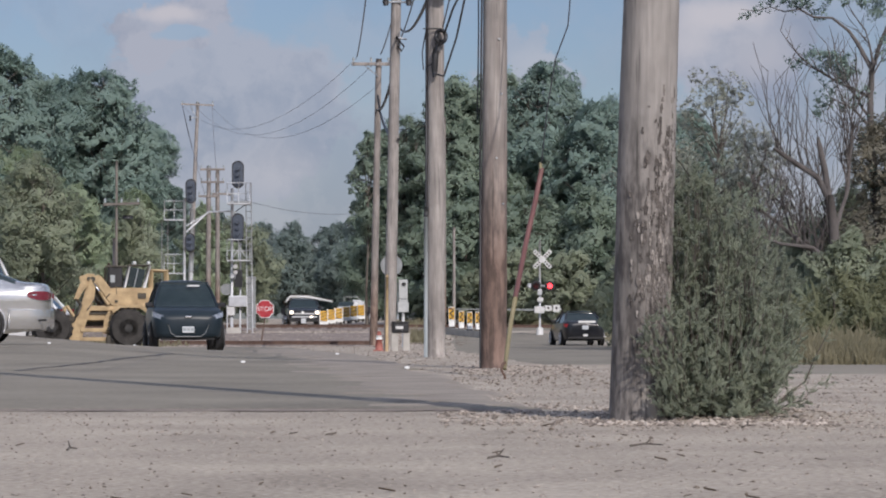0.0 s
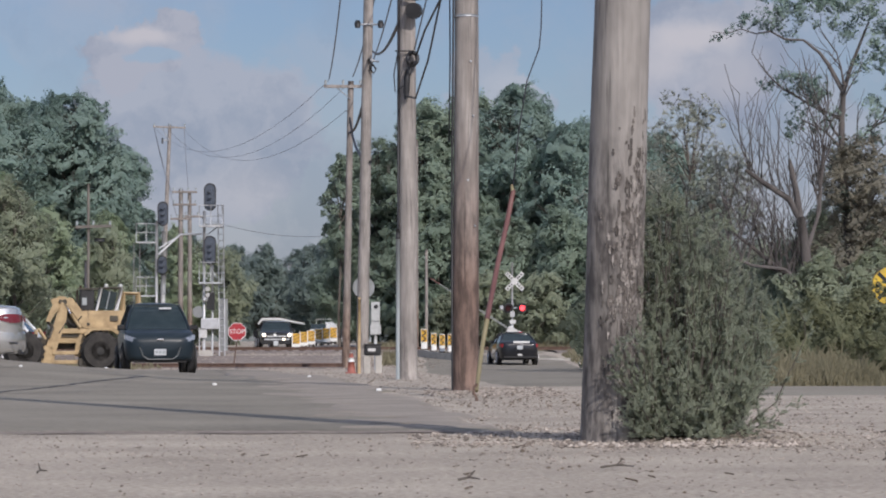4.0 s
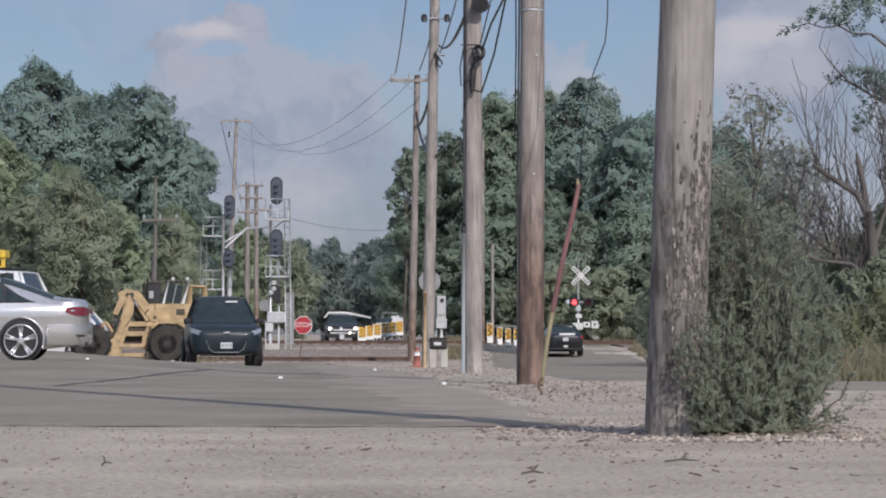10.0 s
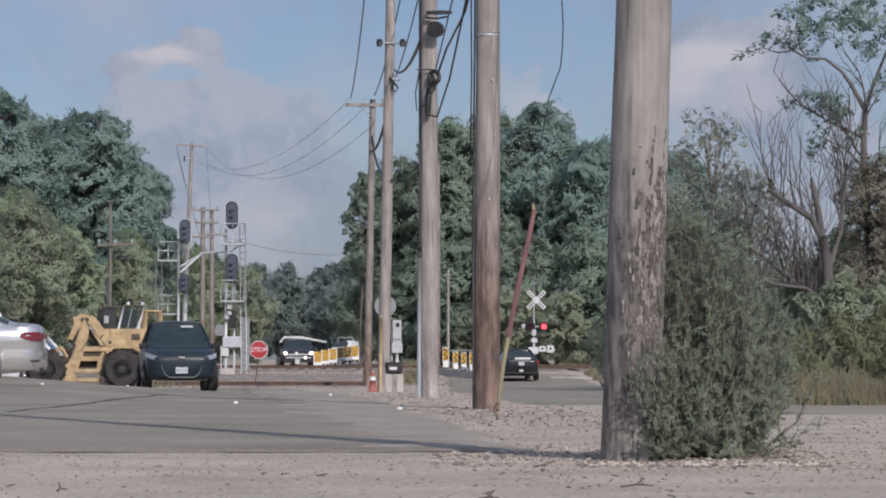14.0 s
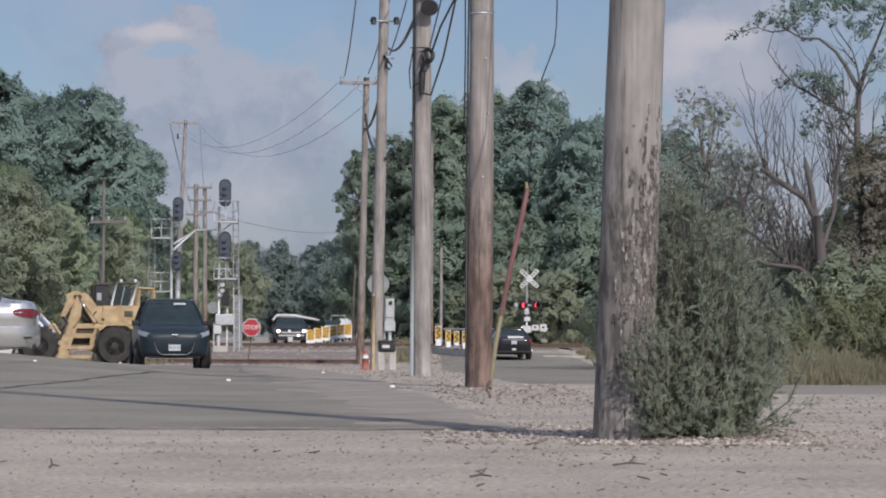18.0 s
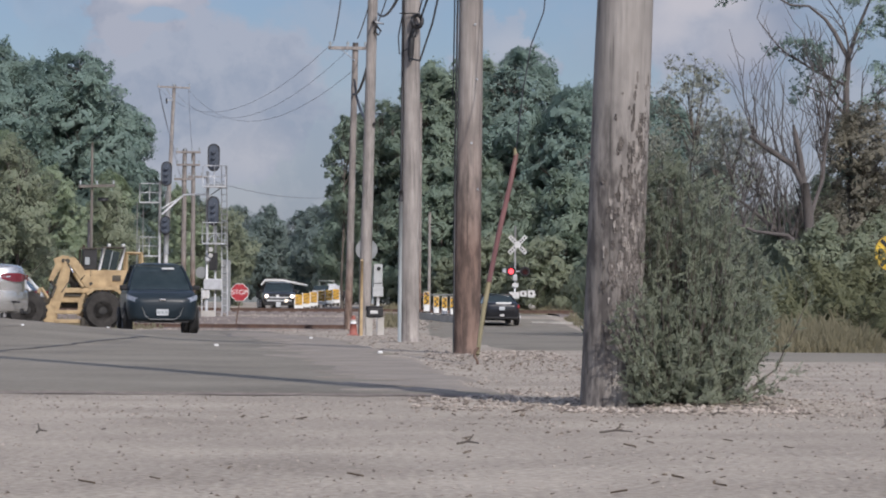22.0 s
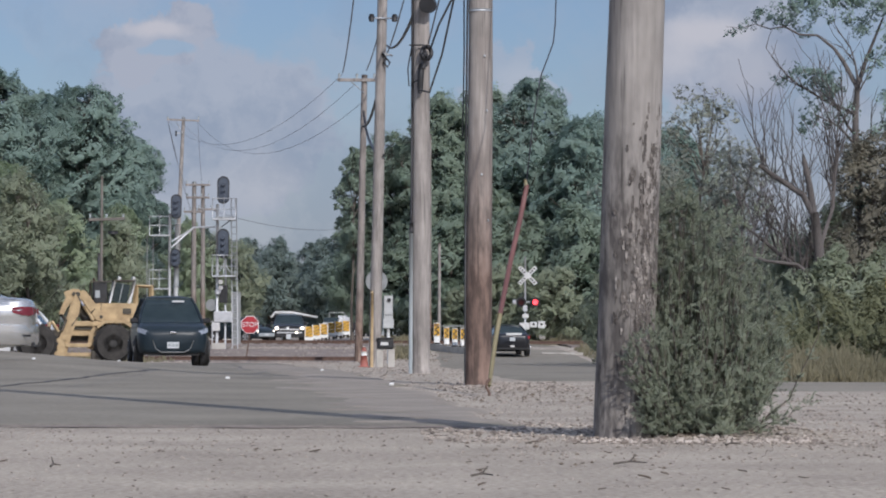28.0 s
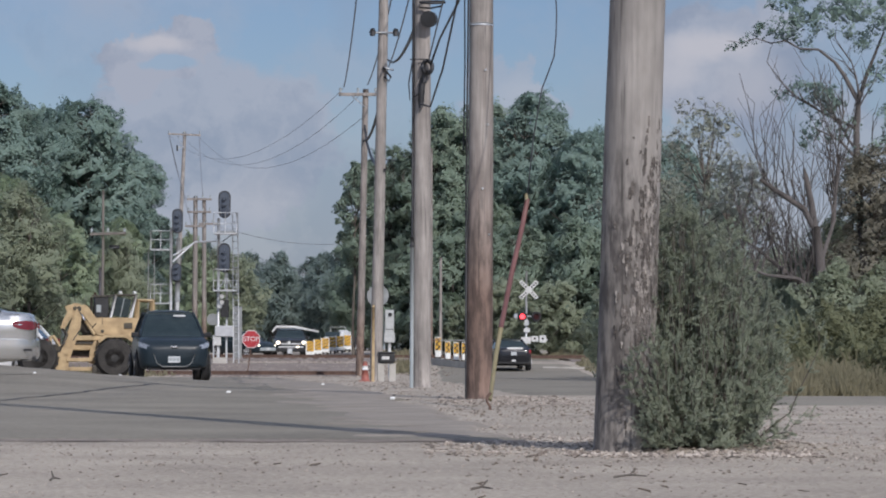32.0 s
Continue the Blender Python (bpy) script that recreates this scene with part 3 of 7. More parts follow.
# narrow dark strips on the asphalt, the track beds and rails
def dark_strip(points, width):
    rows = []
    for i in range(len(points) - 1):
        (x0, y0), (x1, y1) = points[i], points[i + 1]
        for k in range(12):
            u = k / 12
            x, y = x0 + (x1 - x0) * u, y0 + (y1 - y0) * u
            w = width * (0.6 + 0.5 * abs(noise.noise((x * 2, y * 2, 5))))
            x += 0.12 * noise.noise((x, y * 1.3, 2))
            rows.append([(x - w, y), (x, y), (x + w, y)])
    bm = bmesh.new()
    vs = [[bm.verts.new((x, y, gz(x, y) + 0.024)) for x, y in r] for r in rows]
    for a, b in zip(vs, vs[1:]):
        for k in range(2):
            bm.faces.new((a[k], a[k + 1], b[k + 1], b[k]))
    return tagged(part("asphalt_strip", bm, "strip_dark", None), "narrow dark strip on the worn asphalt", "asphalt seam", kind="structure")


dark_strip(((-4.5, 32.0), (-4.2, 38.0), (-3.7, 46.5)), 0.06)
dark_strip(((-5.6, 28.5), (-5.2, 32.0)), 0.05)


def broken_edge():
    """The crumbled dark rim along the near edge of the asphalt."""
    bm = bmesh.new()
    rows = []
    for k in range(150):
        x = -4.6 + k * 0.037
        y = 18.7 + ragged(0, x * 2, 0.16, 0.7)
        w = max(0.012, 0.05 + 0.2 * noise.noise((x * 1.7, 3.0, 1.0)))
        rows.append([bm.verts.new((x, y - w, gz(x, y) + 0.006)), bm.verts.new((x, y + 0.05, gz(x, y) + 0.014))])
    for a, b in zip(rows, rows[1:]):
        bm.faces.new((a[0], b[0], b[1], a[1]))
    return tagged(part("asphalt_rim", bm, "ballast", None), "dark crumbled rim of the asphalt", "asphalt rim", kind="structure")


broken_edge()


# the track beds and rails
def berm():
    bm = bmesh.new()
    xs = spaced(((-120, -10, 6), (-10, 2.4, 0.8)))
    for side in (xs, spaced(((9.4, 20, 0.9), (20, 120, 6)))):
        prof = ((143.5, -0.02), (146.5, 0.05), (149, 0.08), (155, 0.07), (158, -0.02))
        vs = [[bm.verts.new((x, y, gz(x, y) + h + 0.06 * noise.noise((x * 0.8, y, 1)))) for x in side] for y, h in prof]
        for a, b in zip(vs, vs[1:]):
            for k in range(len(a) - 1):
                bm.faces.new((a[k], a[k + 1], b[k + 1], b[k])).smooth = True
    return tagged(part("ballast_bank", bm, "ballast", None), "brown stone ballast bank under the main track", "ballast", kind="structure")


berm()


def siding_bed():
    rows = [[(x, y) for x in spaced(((-120, -12, 6), (-12, -0.9, 0.6)))] for y in (112, 118, 124, 131, 137, 142)]
    return sheet("siding_bed", rows, "ballast", "brown dusty ballast between the tracks", "ballast", 0.03)


siding_bed()


def rail(name, y, x0, x1, base, label):
    bm = bmesh.new()
    prof = ((-0.07, 0), (0.07, 0), (0.07, 0.02), (0.012, 0.035), (0.012, 0.115), (0.036, 0.125), (0.036, 0.165), (-0.036, 0.165), (-0.036, 0.125),
            (-0.012, 0.115), (-0.012, 0.035), (-0.07, 0.02))
    prism([(a, b) for a, b in prof], x1 - x0, "x", (x0 + x1) / 2, bm)
    return tagged(part(name, bm, "rust", None), label, "rail", "rails")


for yy, zz in ((150.0, 0.14), (151.44, 0.14)):
    ob = rail("rail", yy, -120, 120, zz, "rusty steel rail of the main track")
    ob.location = (0, yy, zz)
for yy in (119.2, 120.64):
    ob = rail("rail", yy, -120, -1.2, 0, "rusty steel rail of the siding")
    ob.location = (0, yy, gz(-5, yy) + 0.05)


def ties():
    tie = part("railway_tie", box((0.23, 2.5, 0.18), bevel=0.015), "tie", None)
    tagged(tie, "dark weathered timber railway tie", "railway tie", "railway ties")
    tie.location = (-40, 150.72, 0.05)
    for i in range(1, 64):
        x = -40 + i * 0.62
        if x < 1.9:
            o = tie.copy()
            scene.collection.objects.link(o)
            o.location = (x, 150.72 + 0.05 * math.sin(i * 7.1), 0.05)


ties()


# ------------------------------------------------------------ poles and wires
def pole(base, lean, height, r0, r1, material, label, n=20):
    """A round timber pole from its base; lean is how far the top stands off, per metre."""
    x, y = base
    z = gz(x, y)
    root = thing("utility_pole", label, "utility pole", pose(x, y, z), "utility poles")
    k = 26
    pts = [(lean * height * i / k + 0.008 * noise.noise((i * 0.35, x, y)), 0, -0.25 + (height + 0.25) * i / k) for i in range(k + 1)]
    rad = [r0 + (r1 - r0) * i / k + 0.004 * noise.noise((i * 0.9, y, x)) for i in range(k + 1)]
    part("pole", tube(pts, rad, n), material, root)
    return root


def band(root, x, z, r, label="steel band"):
    part("band", disc((x, 0, z), (0, 0, 1), r, 0.03, 20), "galv", root, label)


p1 = pole((1.395, 16.86), 0.033, 14.0, 0.182, 0.12, "pole_bark", "thick grey utility pole with peeling bark beside a juniper bush", 28)
p2 = pole((1.10, 34.89), 0.004, 11.5, 0.170, 0.12, "pole_red", "utility pole, reddish brown below and weathered grey above", 24)
p3 = pole((0.49, 45.04), 0.0, 11.0, 0.155, 0.115, "pole_grey", "weathered grey utility pole with cables and conduit")
p4 = pole((-0.45, 82.5), 0.0169, 14.0, 0.185, 0.13, "pole_grey", "leaning weathered grey utility pole with insulators")
p5 = pole((-1.30, 115.2), 0.018, 11.85, 0.165, 0.12, "pole_brown", "grey utility pole with a crossarm and reddish base")
pole((2.2, 156), 0.0, 11.8, 0.115, 0.085, "pole_brown", "slim brown utility pole before the trees", 10)
pole((2.78, 158), 0.0, 5.75, 0.095, 0.08, "pole_grey", "short grey timber post before the trees", 10)
p8 = pole((-15.9, 206), 0.039, 16.3, 0.2, 0.12, "pole_grey", "tall leaning grey utility pole with a crossarm", 12)
p9 = pole((-12.4, 176.8), 0.0, 10.1, 0.19, 0.13, "pole_brown", "brown telegraph pole with three crossarms", 12)
p10 = pole((-11.8, 176.8), -0.005, 9.9, 0.17, 0.12, "pole_brown", "brown telegraph pole beside another", 12)
p11 = pole((-13.6, 132), 0.0, 8.5, 0.08, 0.06, "pole_old", "old brown utility pole before the trees", 10)
pole((-13.75, 132.5), 0.0, 4.85, 0.088, 0.08, "pole_grey", "short bare grey post before the trees", 10)

def bark_flakes(root):
    """Curled scraps of dark bark that still cling to the lower pole, thick on its far side from the road."""
    rng = random.Random(21)
    for name, mat, count, low, high in (("bark_scrap", "bark_dark", 520, 0.1, 1.66), ("bark_scrap", "bark_pale", 160, 0.15, 1.5)):
        bm = bmesh.new()
        for k in range(count):
            z = rng.triangular(low, high + 0.35, 0.7)
            a = rng.gauss(-0.9, 0.42)
            h, w = rng.uniform(0.025, 0.1) * rng.uniform(0.4, 1.2), rng.uniform(0.003, 0.011)
            r = 0.182 - 0.0044 * z
            rows = []
            for i in range(5):
                v = i / 4
                half = w * (0.35 + 0.65 * math.sin(math.pi * (0.15 + 0.7 * v))) * rng.uniform(0.7, 1.2)
                rows.append([])
                for u in (-1, 0, 1):
                    b = a + (u * half + rng.uniform(-0.004, 0.004)) / r
                    lift = 0.002 + 0.005 * rng.random() * (u != 0)
                    rows[-1].append(bm.verts.new((0.033 * z + (r + lift) * math.cos(b), (r + lift) * math.sin(b), z + h * (v - 0.5))))
            for p, q in zip(rows, rows[1:]):
                for j in (0, 1):
                    bm.faces.new((p[j], p[j + 1], q[j + 1], q[j]))
        tagged(part(name, bm, mat, root, "loose scraps of bark on the pole"), kind="stuff")


bark_flakes(p1)
# cable and band on the reddish pole
band(p2, 0.015, 4.68, 0.158)
part("cable", tube([(-0.165, -0.05, 0.02), (-0.168, -0.06, 2.5), (-0.145, -0.06, 5.0), (-0.14, -0.06, 10.5)], 0.014, 6), "wire", p2, "black cable stapled to the pole")
part("cable", tube([(-0.20, 0.04, 3.1), (-0.185, 0.04, 4.2), (-0.19, 0.04, 5.0), (-0.17, 0.04, 10.0)], 0.01, 6), "wire", p2)
for zz, a in ((3.42, 0.6), (2.05, 0.75), (2.62, 0.2), (4.1, 0.4)):
    part("bolt", disc((0.16 * math.sin(a), -0.16 * math.cos(a), zz), (math.sin(a), -math.cos(a), 0), 0.014, 0.03, 8), "galv", p2)

# conduit, cable and fittings on the next pole
part("conduit", tube([(-0.155, -0.05, -0.1), (-0.155, -0.06, 2.3)], 0.036, 10), "conduit", p3, "blue-grey plastic conduit")
part("conduit_head", tube([(-0.155, -0.06, 2.26), (-0.155, -0.06, 2.42)], [0.045, 0.03], 10), "black", p3)
part("cable", tube([(-0.155, -0.06, 2.3), (-0.15, -0.06, 4.5), (-0.15, -0.05, 6.5), (-0.14, -0.05, 10)], 0.02, 6), "wire", p3, "black cable running up the pole")


def coil(root, x, z, r, label):
    """A hanging coil of cable with its bracket."""
    part("bracket", tube([(-0.2, -0.17, z + 0.13), (0.0, -0.2, z + 0.13), (x + 0.05, -0.2, z + 0.12)], 0.012, 6), "black", root)
    ring = [(x + r * 0.8 * math.sin(a), -0.22 - 0.02 * math.cos(3 * a), z + r * math.cos(a)) for a in [2 * math.pi * k / 18 for k in range(19)]]
    part("cable_coil", tube(ring, r * 0.34, 7, caps=False), "wire", root, label)


coil(p3, 0.08, 5.15, 0.1, "black coil of spare cable")
part("splice_case", tube([(-0.02, -0.2, 4.5), (-0.02, -0.2, 4.6), (-0.01, -0.2, 4.86), (0.0, -0.2, 4.98)], [0.03, 0.052, 0.055, 0.03], 10), "black", p3, "black cable splice case")
part("splice_case", tube([(0.02, -0.2, 4.9), (0.05, -0.2, 5.1)], 0.05, 10), "black", p3)
part("meter_drum", disc((0.1, -0.26, 5.92), (0.2, 1, 0.1), 0.13, 0.16, 20), "black", p3, "round dark junction drum")
part("bracket", tube([(-0.05, -0.18, 6.12), (0.12, -0.22, 6.1), (0.32, -0.22, 6.14)], 0.016, 6), "black", p3)
ring = [(0.16 + 0.2 * math.cos(a), -0.22 + 0.1 * math.sin(a), 6.2 + 0.03 * math.sin(a)) for a in [2 * math.pi * k / 16 for k in range(17)]]
part("cable_coil", tube(ring, 0.018, 6, caps=False), "wire", p3)
part("cable", tube([(-0.15, -0.15, 5.3), (-0.22, -0.17, 4.9), (-0.2, -0.17, 4.62), (-0.06, -0.2, 4.72)], 0.012, 6), "wire", p3)

# insulators and brackets on the farther poles
for zz, xs in ((10.3, (-0.24, 0.36)),):
    cx = 0.0169 * zz
    part("insulator_arm", tube([(cx - 0.28, -0.16, zz), (cx + 0.36, -0.16, zz)], 0.03, 6), "galv", p4)
    for s in (-0.3, 0.38):
        part("insulator", tube([(cx + s, -0.16, zz - 0.1), (cx + s, -0.16, zz + 0.02), (cx + s, -0.16, zz + 0.12)], [0.07, 0.1, 0.06], 8), "black", p4)
part("bracket", tube([(0.2, -0.15, 9.25), (0.5, -0.15, 9.2)], 0.03, 6), "galv", p4)
part("cable", tube([(0.18, -0.2, 9.28), (0.42, -0.2, 8.98), (0.35, -0.2, 8.85), (0.22, -0.2, 9.0)], 0.03, 6), "wire", p4)
part("crossarm", box((2.2, 0.12, 0.14), (0.35, -0.15, 11.9), bevel=0.01), "pole_grey", p4, "timber crossarm")

def crossarm(root, x, z, length, tilt=0.0, pins=4, mat="pole_grey"):
    arm = part("crossarm", box((length, 0.1, 0.13), (x, -0.14, z), Matrix.Rotation(radians(tilt), 4, "Y"), bevel=0.012), mat, root, "timber crossarm")
    for k in range(pins):
        s = (k / (pins - 1) - 0.5) * (length - 0.15)
        part("insulator", tube([(x + s, -0.14, z + 0.05), (x + s, -0.14, z + 0.2), (x + s, -0.14, z + 0.27)], [0.03, 0.07, 0.035], 6), "conduit", arm)
    return arm

crossarm(p5, -0.1, 11.62, 1.6, 0, 3)
part("brace", tube([(-0.4, -0.14, 11.6), (0.2, -0.14, 11.1)], 0.02, 5), "galv", p5)
crossarm(p8, 0.62, 16.1, 2.4, 2, 3)
part("brace", tube([(0.1, -0.14, 16.0), (0.55, -0.14, 15.2)], 0.025, 5), "galv", p8)
part("insulator", tube([(0.1, -0.14, 14.9), (0.1, -0.14, 15.3)], 0.07, 6), "black", p8)
part("cutout", box((0.5, 0.08, 0.1), (0.35, -0.14, 15.15)), "galv", p8)
for zz, ln in ((9.9, 1.55), (9.1, 1.5), (8.2, 1.3)):
    crossarm(p9, 0.25 if zz > 8.5 else 0.0, zz, ln, 0, 4, "pole_brown")
crossarm(p10, 0.3, 8.35, 1.3, 0, 4, "pole_brown")
crossarm(p11, 0.25, 6.45, 1.7, -2, 3, "pole_old")
part("transformer", tube([(0.55, -0.2, 5.75), (0.55, -0.2, 5.9)], 0.24, 8), "black", p11)


def wire(points, r, material="thin_wire", label="thin dark overhead wire", category="wire"):
    return tagged(part("overhead_wire", tube(points, r, 5), material, None), label, category, "overhead wires")


# from the crossarm pole to the far tall pole
wire(sagging((-1.98, 114.9, 11.35), (-16.4, 206, 16.3), 2.3), 0.01)
wire(sagging((-1.35, 114.9, 11.05), (-15.3, 206, 16.1), 2.4), 0.01)
wire(sagging((-1.2, 114.9, 10.15), (-14.2, 206, 16.2), 2.2), 0.01)
wire(sagging((-16.4, 206, 16.3), (-12.9, 177, 9.9), 0.5), 0.02)
wire(sagging((-14.2, 206, 16.3), (-11.9, 177, 9.9), 0.5), 0.02)
wire(sagging((-16.4, 206, 16.3), (-17, 250, 9), 0.5), 0.02)
wire(sagging((-11.3, 176.7, 8.45), (-1, 235, 10.0), 0.9), 0.016)
wire(sagging((-1.98, 114.9, 11.4), (-0.95, 82.3, 12.0), 0.4), 0.024)
wire(sagging((-1.0, 114.9, 11.5), (0.2, 82.3, 12.1), 0.4), 0.024)
wire(sagging((-0.5, 114.9, 11.5), (0.75, 82.3, 12.1), 0.5), 0.024)
wire(sagging((-0.95, 82.3, 12.05), (-0.3, 45, 11), 0.5), 0.014)
wire(sagging((0.75, 82.3, 12.05), (1.0, 45, 11), 0.5), 0.014)
# slack black service cables
wire(sagging((-1.15, 115.0, 9.2), (-0.18, 82.3, 8.75), 0.55), 0.05, "wire", "thick black slack cable between poles")
wire([(-1.12, 114.9, 9.8), (-1.0, 112, 8.9), (-0.8, 105, 7.9), (-0.4, 92, 6.4), (-0.2, 82.3, 5.9)], 0.05, "wire", "thick black slack cable between poles")
wire(sagging((-0.12, 82.3, 9.15), (0.36, 45.0, 5.78), 0.25), 0.03, "wire", "thick black slack cable between poles")
wire([(0.62, 44.8, 5.18), (0.72, 42, 5.3), (0.9, 38, 5.35), (1.0, 34.8, 5.6)], 0.017, "wire", "black cable looping between two poles")
wire([(0.46, 44.78, 4.55), (0.6, 43.5, 4.4), (0.75, 41, 4.75), (0.92, 36.5, 5.5), (0.98, 34.8, 6.2)], 0.015, "wire", "black cable looping between two poles")
wire([(0.6, 44.8, 5.3), (0.8, 40, 5.9), (1.0, 34.8, 6.5)], 0.012, "thin_wire")
wire(sagging((1.0, 34.8, 9.0), (1.5, 16.9, 9.5), 0.4), 0.012, "wire")
wire(sagging((0.5, 44.8, 9.5), (1.0, 34.8, 9.3), 0.2), 0.012, "wire")


# slack guy wire with its split marker guard
def guy():
    root = thing("guy_wire", "slack guy wire with a faded red and yellow plastic guard", "guy wire", pose(0, 0, 0))
    part("lower_guard", tube([(1.02, 28.75, 0.1), (1.05, 28.9, 0.3), (1.10, 29.3, 0.56), (1.165, 29.58, 0.86)], [0.02, 0.024, 0.026, 0.026], 10), "guard_yellow", root, "faded yellow plastic guard")
    part("upper_guard", tube([(1.16, 29.56, 0.84), (1.3, 30.1, 1.45), (1.42, 30.6, 1.9), (1.51, 31.0, 2.28)], [0.028, 0.029, 0.029, 0.028], 10), "guard_red", root, "faded red plastic guard")
    part("guard_tip", tube([(1.505, 30.98, 2.26), (1.495, 31.02, 2.35)], [0.026, 0.015], 8), "guard_yellow", root, "torn yellow end")
    part("anchor_rod", tube([(1.01, 28.7, -0.2), (1.02, 28.7, 0.03), (0.985, 28.7, 0.09), (0.995, 28.72, 0.14), (1.025, 28.76, 0.17)], 0.015, 6), "rust", root, "bent rusty anchor rod")
    part("wire", tube([(1.505, 31.0, 2.3), (1.6, 31.5, 3.0), (1.72, 32.0, 3.6), (1.82, 32.3, 3.85), (1.89, 32.5, 4.03), (1.93, 32.8, 4.3), (1.95, 33.0, 4.6), (1.9, 33.4, 6.0), (1.2, 34.78, 9.5)], 0.008, 5), "wire", root)
    return root


guy()


# ------------------------------------------------------------ signs and roadside gear
def stop_sign(m):
    root = thing("stop_sign", "red octagonal stop sign on a leaning post by the siding", "sign", m)
    part("post", box((0.05, 0.04, 2.1), (-0.06, 0.03, 0.75), Matrix.Rotation(radians(8), 4, "Y")), "rust", root, "thin rusty post")
    pts = [(0.38 / math.cos(math.pi / 8) * math.cos(math.pi / 8 + k * math.pi / 4), 0.38 / math.cos(math.pi / 8) * math.sin(math.pi / 8 + k * math.pi / 4)) for k in range(8)]
    part("border", prism([(a, b + 1.58) for a, b in pts], 0.012, "y", -0.005), "white", root)
    part("face", prism([(a * 0.93, b * 0.93 + 1.58) for a, b in pts], 0.012, "y", -0.01), "red", root, "red face")
    letters("STOP", 0.28, root, pose(0, -0.02, 1.58, 90, 0, 0), "white")
    return root


stop_sign(pose(-6.04, 120.77, gz(-6, 120.8), 0, 0, 8))


def crossing_mast(m):
    """Crossbuck, two flashing lamps and a pole base; the gate is a part of it."""
    root = thing("crossing_signal", "silver level crossing mast with white crossbuck, red lamps and gate", "crossing signal", m)
    part("mast", tube([(0, 0, 0), (0, 0, 4.75)], 0.05, 10), "silver_paint", root)
    part("mast_foot", tube([(0, 0, -0.1), (0, 0, 0.32), (0, 0, 0.4)], [0.17, 0.17, 0.07], 8), "offwhite", root, "white mast foot")
    for s in (45, -45):
        bl = part("blade", box((1.2, 0.02, 0.2), (0.12, -0.1 - 0.012 * (s > 0), 3.8), Matrix.Rotation(radians(s), 4, "Y"), bevel=0.006), "offwhite", root, "white crossbuck blade")
        for k in (-3.6, -2.6, -1.6, 1.5, 2.4, 3.4):
            part("letter_bar", box((0.07, 0.006, 0.10), (0.12, 0, 3.8), Matrix.Rotation(radians(s), 4, "Y") @ Matrix.Translation((k * 0.14, -0.114 - 0.012 * (s > 0), 0))), "black", bl)
    part("lamp_arm", tube([(-0.56, -0.05, 2.47), (0.56, -0.05, 2.47)], 0.035, 8), "silver_paint", root)
    part("junction_box", box((0.22, 0.2, 0.28), (0, -0.06, 2.15), bevel=0.02), "silver_paint", root)
    part("rear_lamp", tube([(-0.52, 0.05, 2.47), (-0.52, -0.12, 2.47)], [0.13, 0.08], 12), "silver_paint", root, "pale back of a lamp that faces the other way")
    part("sign_plate", box((0.3, 0.02, 0.2), (0.02, -0.09, 1.78)), "offwhite", root, "small pale plate")
    lamps = []
    for x in (-0.2, 0.5):
        part("backing", disc((x, -0.12, 2.47), (0, 1, 0), 0.25, 0.02, 18), "black", root, "round black lamp backing")
        part("hood", loft([[(x + 0.17 * math.cos(a), y, 2.47 + 0.17 * math.sin(a)) for a in [math.pi * k / 12 for k in range(13)]] + [(x + 0.16 * math.cos(a), y, 2.47 + 0.16 * math.sin(a)) for a in [math.pi * (12 - k) / 12 for k in range(13)]] for y in (-0.13, -0.34)]), "black", root)
        # the lamp turns between its dark and its glowing side
        holder = new("flasher")
        holder.parent = root
        holder.location = (x, -0.16, 2.47)
        drum = part("lens", disc((0, -0.03, 0), (0, 1, 0), 0.135, 0.006, 16), "signal_red", holder, "red lamp lens")
        part("lens_back", disc((0, 0.03, 0), (0, 1, 0), 0.14, 0.05, 16), "lens_dark", holder, "dark red lens")
        lamps.append(holder)
    return root, lamps


crossing, LAMPS = crossing_mast(pose(6.76, 140.0, gz(6.7, 140.0)))


def gate(m):
    root = thing("crossing_gate", "white and red crossing gate arm with white counterweights", "gate", m)
    for k in range(8):
        x0 = -0.35 - k * 0.58
        part("arm_section", box((0.58, 0.04, 0.08 - 0.005 * k), (x0 - 0.29, -0.12, 0)), "guard_red" if k % 4 == 3 else "dull_metal", root)
    part("hub", box((0.5, 0.3, 0.34), (-0.1, -0.05, 0), bevel=0.03), "offwhite", root)
    for a, b in ((0.35, 0.28), (0.75, 0.36)):
        part("counterweight", box((0.34, 0.16, b), (a, -0.1, 0.08), bevel=0.02), "offwhite", root, "white counterweight")
        part("counterweight_hole", disc((a, -0.185, 0.1), (0, 1, 0), 0.06, 0.01, 8), "black", root)
    part("weight_bar", box((1.1, 0.04, 0.08), (0.45, -0.03, 0.04)), "offwhite", root)
    return root


GATE = gate(pose(6.82, 139.85, gz(6.8, 140.0) + 1.265))


